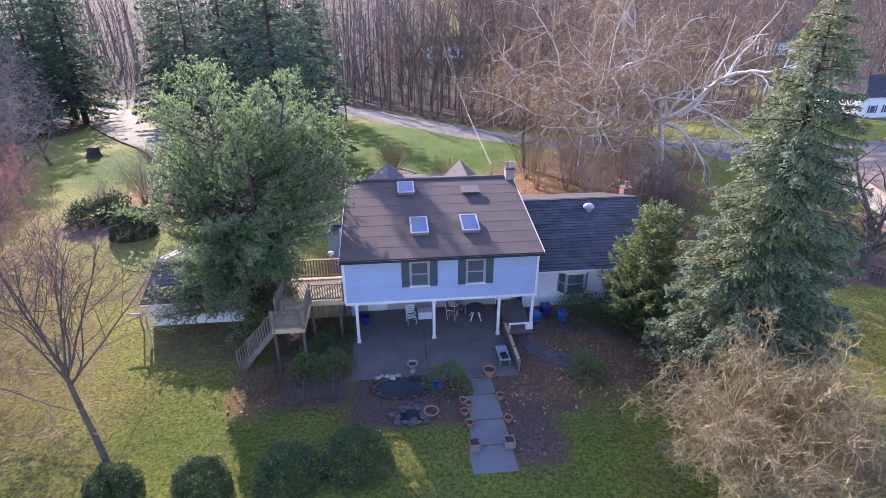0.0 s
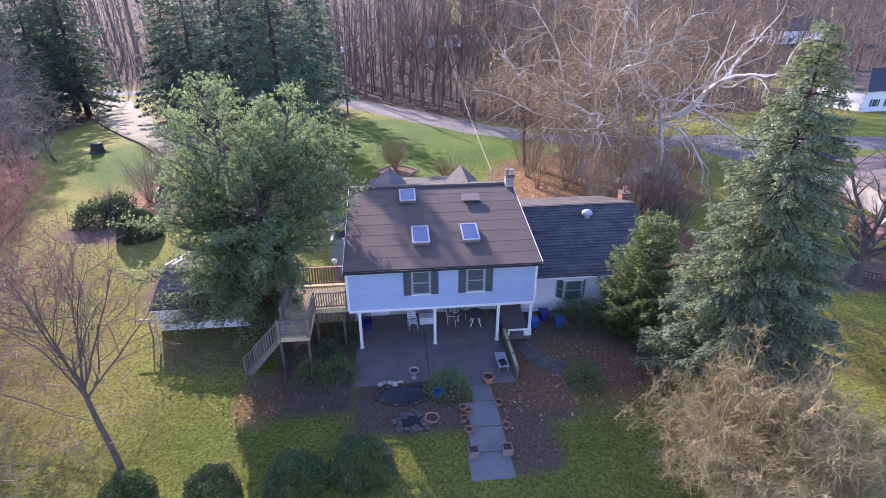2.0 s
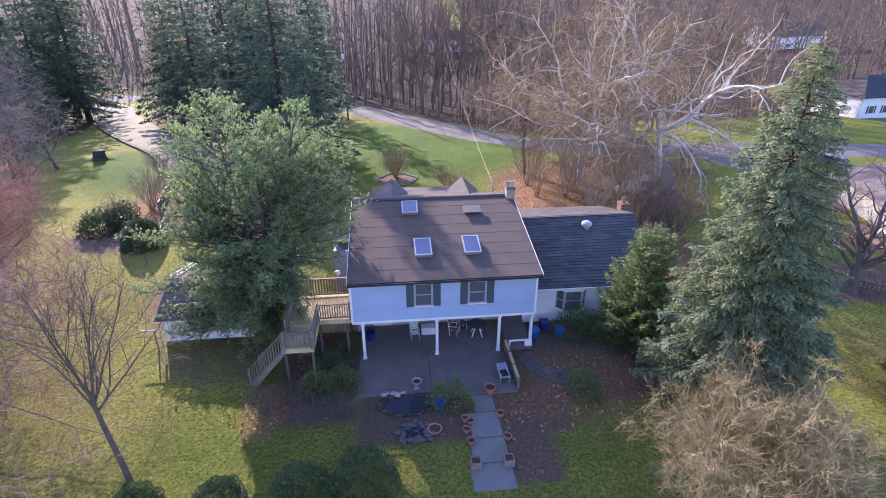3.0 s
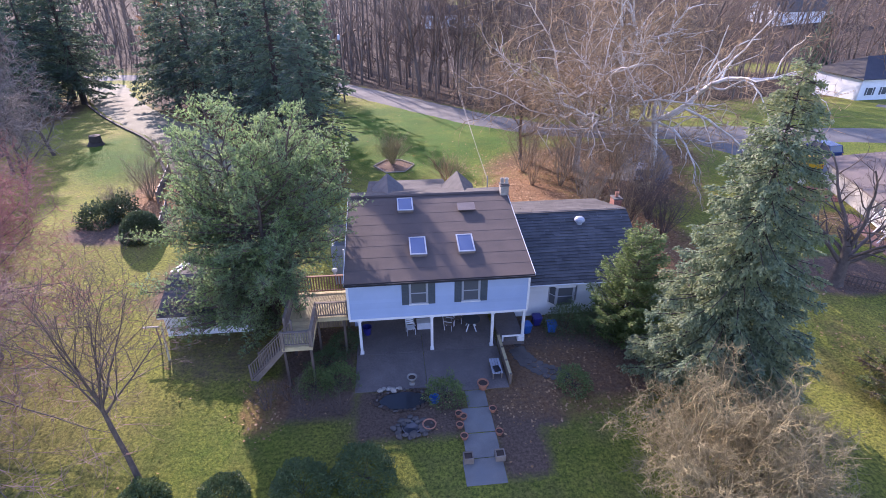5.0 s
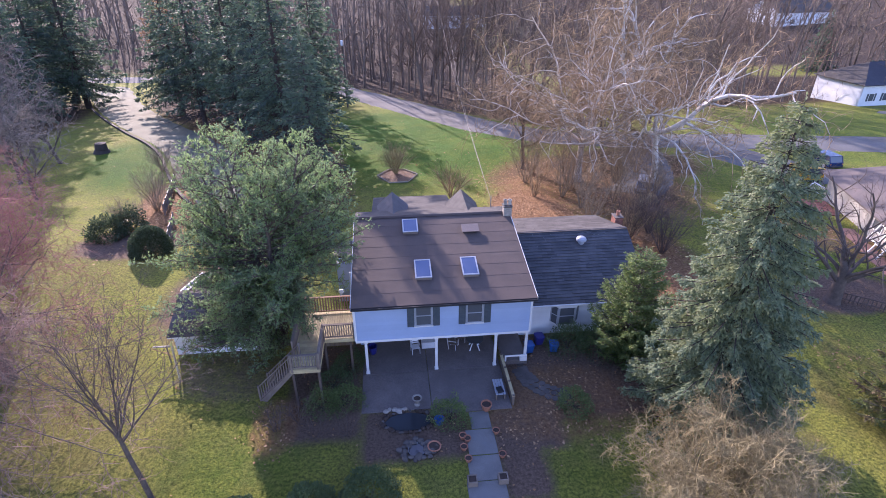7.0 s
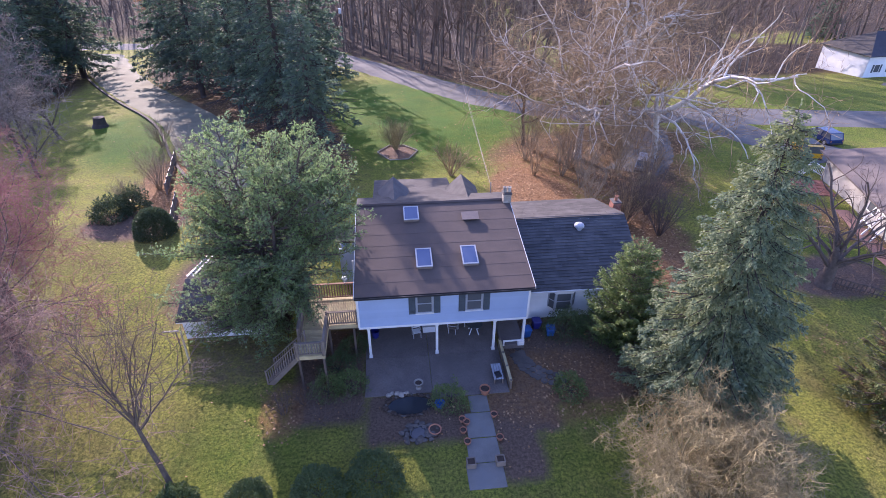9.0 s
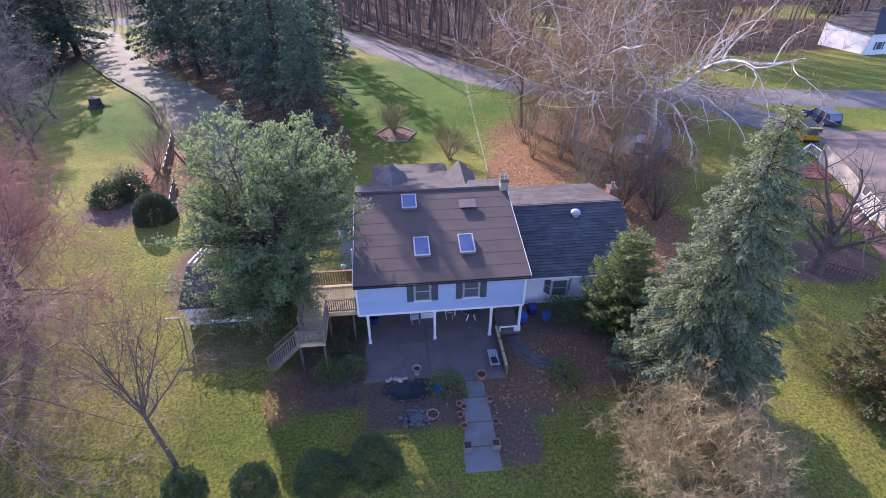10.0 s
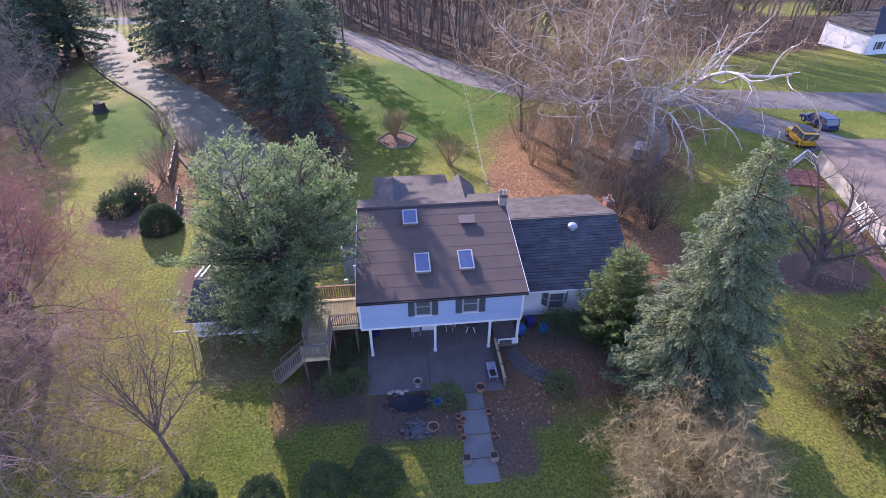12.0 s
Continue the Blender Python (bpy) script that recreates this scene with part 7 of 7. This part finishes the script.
# ---- vehicles ----
def vehicle(name, at, turn, label, paint, length, width, height, hood, roof_paint=None, boxy=False, tail=0.0):
    """A parked car: shaped body, cabin glass, roof, wheels, lights."""
    car = thing(name, at, turn, label, "car")
    def put(ob):
        ob.parent = car
        return ob
    w, L, belt = width / 2, length / 2, height * 0.56
    rake = 0.12 if boxy else 0.55
    prof = [(-L, 0.35), (-L, belt - 0.03), (-L + 0.08, belt), (L - hood, belt), (L - 0.15, belt - (0.04 if boxy else 0.16)), (L, belt - 0.3), (L, 0.35)]
    bm = prism(prof, "y", -w, w)
    bmesh.ops.bevel(bm, geom=[e for e in bm.edges if abs(e.verts[0].co.y - e.verts[1].co.y) < 0.01], offset=0.05, segments=2, affect="EDGES")
    put(part("body", bm, paint, None))
    cab = [(-L + 0.1 + tail, belt), (-L + 0.1 + tail + rake * 0.6, height - 0.06), (L - hood - rake - 0.15, height - 0.06), (L - hood, belt)]
    put(part("cabin_glass", prism(cab, "y", -w + 0.1, w - 0.1), GLASS, None))
    x0, x1 = cab[1][0] - 0.03, cab[2][0] + 0.03
    put(part("roof", boxed((x0, -w + 0.1, height - 0.07), (x1, w - 0.1, height), 0.03), roof_paint or paint, None))
    for s in (-1, 1):
        for xa, xb in ((cab[0][0], cab[1][0]), (cab[3][0], cab[2][0]), ((cab[0][0] + cab[3][0]) / 2, (cab[1][0] + cab[2][0]) / 2)):
            v, f = tubes([(xa, s * (w - 0.09), belt - 0.02, xb, s * (w - 0.09), height - 0.04, 0.055, 0.05)], 5)
            put(raw("pillar", v, f, paint, None))
        for xw in (-L + 0.75, L - 0.8):
            wh = put(part("wheel", rod(bmesh.new(), (xw, s * (w - 0.2), 0.34), (xw, s * (w + 0.02), 0.34), 0.34, sides=20), RUBBER, None))
            rim = part("rim", rod(bmesh.new(), (xw, s * (w + 0.0), 0.34), (xw, s * (w + 0.03), 0.34), 0.2, sides=14), METAL, None)
            rim.parent = wh
        put(part("headlight", boxed((L - 0.03, s * (w - 0.3) - 0.12, belt - 0.32), (L + 0.015, s * (w - 0.3) + 0.12, belt - 0.16), 0.01), PLASTIC_WHITE, None))
        put(part("tail_light", boxed((-L - 0.015, s * (w - 0.15) - 0.08, belt - 0.3), (-L + 0.03, s * (w - 0.15) + 0.08, belt - 0.08), 0.01), TERRACOTTA, None))
        put(part("mirror", boxed((L - hood - 0.2, s * w, belt), (L - hood - 0.05, s * (w + 0.16), belt + 0.15), 0.02), paint, None))
    put(part("bumper", boxed((L - 0.05, -w + 0.05, 0.3), (L + 0.1, w - 0.05, 0.5), 0.03), METAL_DARK, None))
    put(part("bumper", boxed((-L - 0.1, -w + 0.05, 0.3), (-L + 0.05, w - 0.05, 0.5), 0.03), METAL_DARK, None))
    return car


def parked(x, y):
    return (x, y, gz(x, y) + 0.07)


jeep = vehicle("yellow_jeep", parked(44.4, 29.4), 77, "bright yellow boxy off-road car on a driveway", PAINT_YELLOW, 4.3, 1.8, 1.8, 1.35, boxy=True)
rk = part("roof_rack", boxed((-1.5, -0.65, 1.82), (0.5, 0.65, 1.88), 0.01), METAL_DARK, None)
rk.parent = jeep
vehicle("dark_wagon", parked(50.4, 34.4), 92, "dark blue estate car parked on a driveway", PAINT_DARK, 4.6, 1.85, 1.6, 1.2)
vehicle("silver_car", parked(24.6, 27.4), 60, "silver car parked under bare trees", PAINT_SILVER, 4.5, 1.8, 1.5, 1.2)
pile = thing("firewood_pile", on(22.6, 22.6), 25, "split firewood stacked behind the wing", "firewood")
for k in range(4):
    for i in range(9 - k):
        v, f = tubes([(-1.2 + i * 0.27 + k * 0.13, -0.4, 0.13 + k * 0.22, -1.2 + i * 0.27 + k * 0.13, 0.4, 0.13 + k * 0.22, 0.125, 0.12)], 6)
        raw("log", v, f, WOOD, None).parent = pile


# ---- grass and fallen leaves over the ground ----
def scatter(n, seed, x0, x1, y0, y1, keep):
    r = np.random.default_rng(seed)
    x, y = r.uniform(x0, x1, n), r.uniform(y0, y1, n)
    ok = r.random(n) < keep(x, y)
    x, y = x[ok], y[ok]
    return r, x, y, ground_z(x, y)


def bare_ground(x, y):
    b_ = np.maximum.reduce([((x > -5.2) & (x < 5.2) & (y > -3.4) & (y < 15)).astype(float), ((x > 4.5) & (x < 13.2) & (y > 2.4) & (y < 12)).astype(float), ((x > -16) & (x < -10.5) & (y > 2.6) & (y < 10)).astype(float),
                            (line_distance(x, y, road_line) < 4.4).astype(float), (line_distance(x, y, drive_line) < 4.5).astype(float), ((x > 0.2) & (x < 2.1) & (y > -9.1) & (y < -3)).astype(float)])
    return b_


def lookup(name):
    grid = covers[name]
    def at(x, y):
        i = np.clip(np.searchsorted(gx, x), 0, nx - 1)
        k = np.clip(np.searchsorted(gy, y), 0, ny - 1)
        return grid[k, i]
    return at


cov = {k: lookup(k) for k in covers}
r, x, y, z = scatter(80000, 301, -34, 36, -15, 45, lambda x, y: (1 - bare_ground(x, y)) * (1 - np.clip(cov["mulch"](x, y) + cov["leaves"](x, y), 0, 1)) * np.clip(1.25 - np.hypot(x, y + 3) / 60, 0.1, 1))
n = len(x)
f_ = unit(np.column_stack([r.normal(0, 0.5, n), r.normal(0, 0.5, n), np.ones(n)]))
s_ = unit(np.cross(f_, r.normal(0, 1, (n, 3))))
tagged(leaf_mesh("grass", np.column_stack([x, y, z - 0.01]), f_, s_, r.uniform(0.04, 0.085, n), r.uniform(0.02, 0.045, n), GRASS, None), "short winter lawn grass", "grass", kind="stuff")
r, x, y, z = scatter(230000, 302, -45, 60, -15, 110, lambda x, y: (1 - bare_ground(x, y)) * np.clip(0.9 * cov["leaves"](x, y) + 0.13 * cov["mulch"](x, y) + 0.012, 0, 1) * np.clip(1.1 - np.hypot(x, y) / 120, 0.1, 1))
n = len(x)
f_ = unit(np.column_stack([r.normal(0, 1, n), r.normal(0, 1, n), r.normal(0.15, 0.25, n)]))
s_ = unit(np.cross(f_, unit(np.column_stack([r.normal(0, 0.3, n), r.normal(0, 0.3, n), np.ones(n)]))))
size = r.uniform(0.09, 0.2, n) * (1 + 0.5 * (y > 12))
tagged(leaf_mesh("leaf_litter", np.column_stack([x, y, z + 0.02]), f_, s_, size, size * 0.7, LITTER, None), "scattered brown fallen leaves", "leaves", kind="stuff")
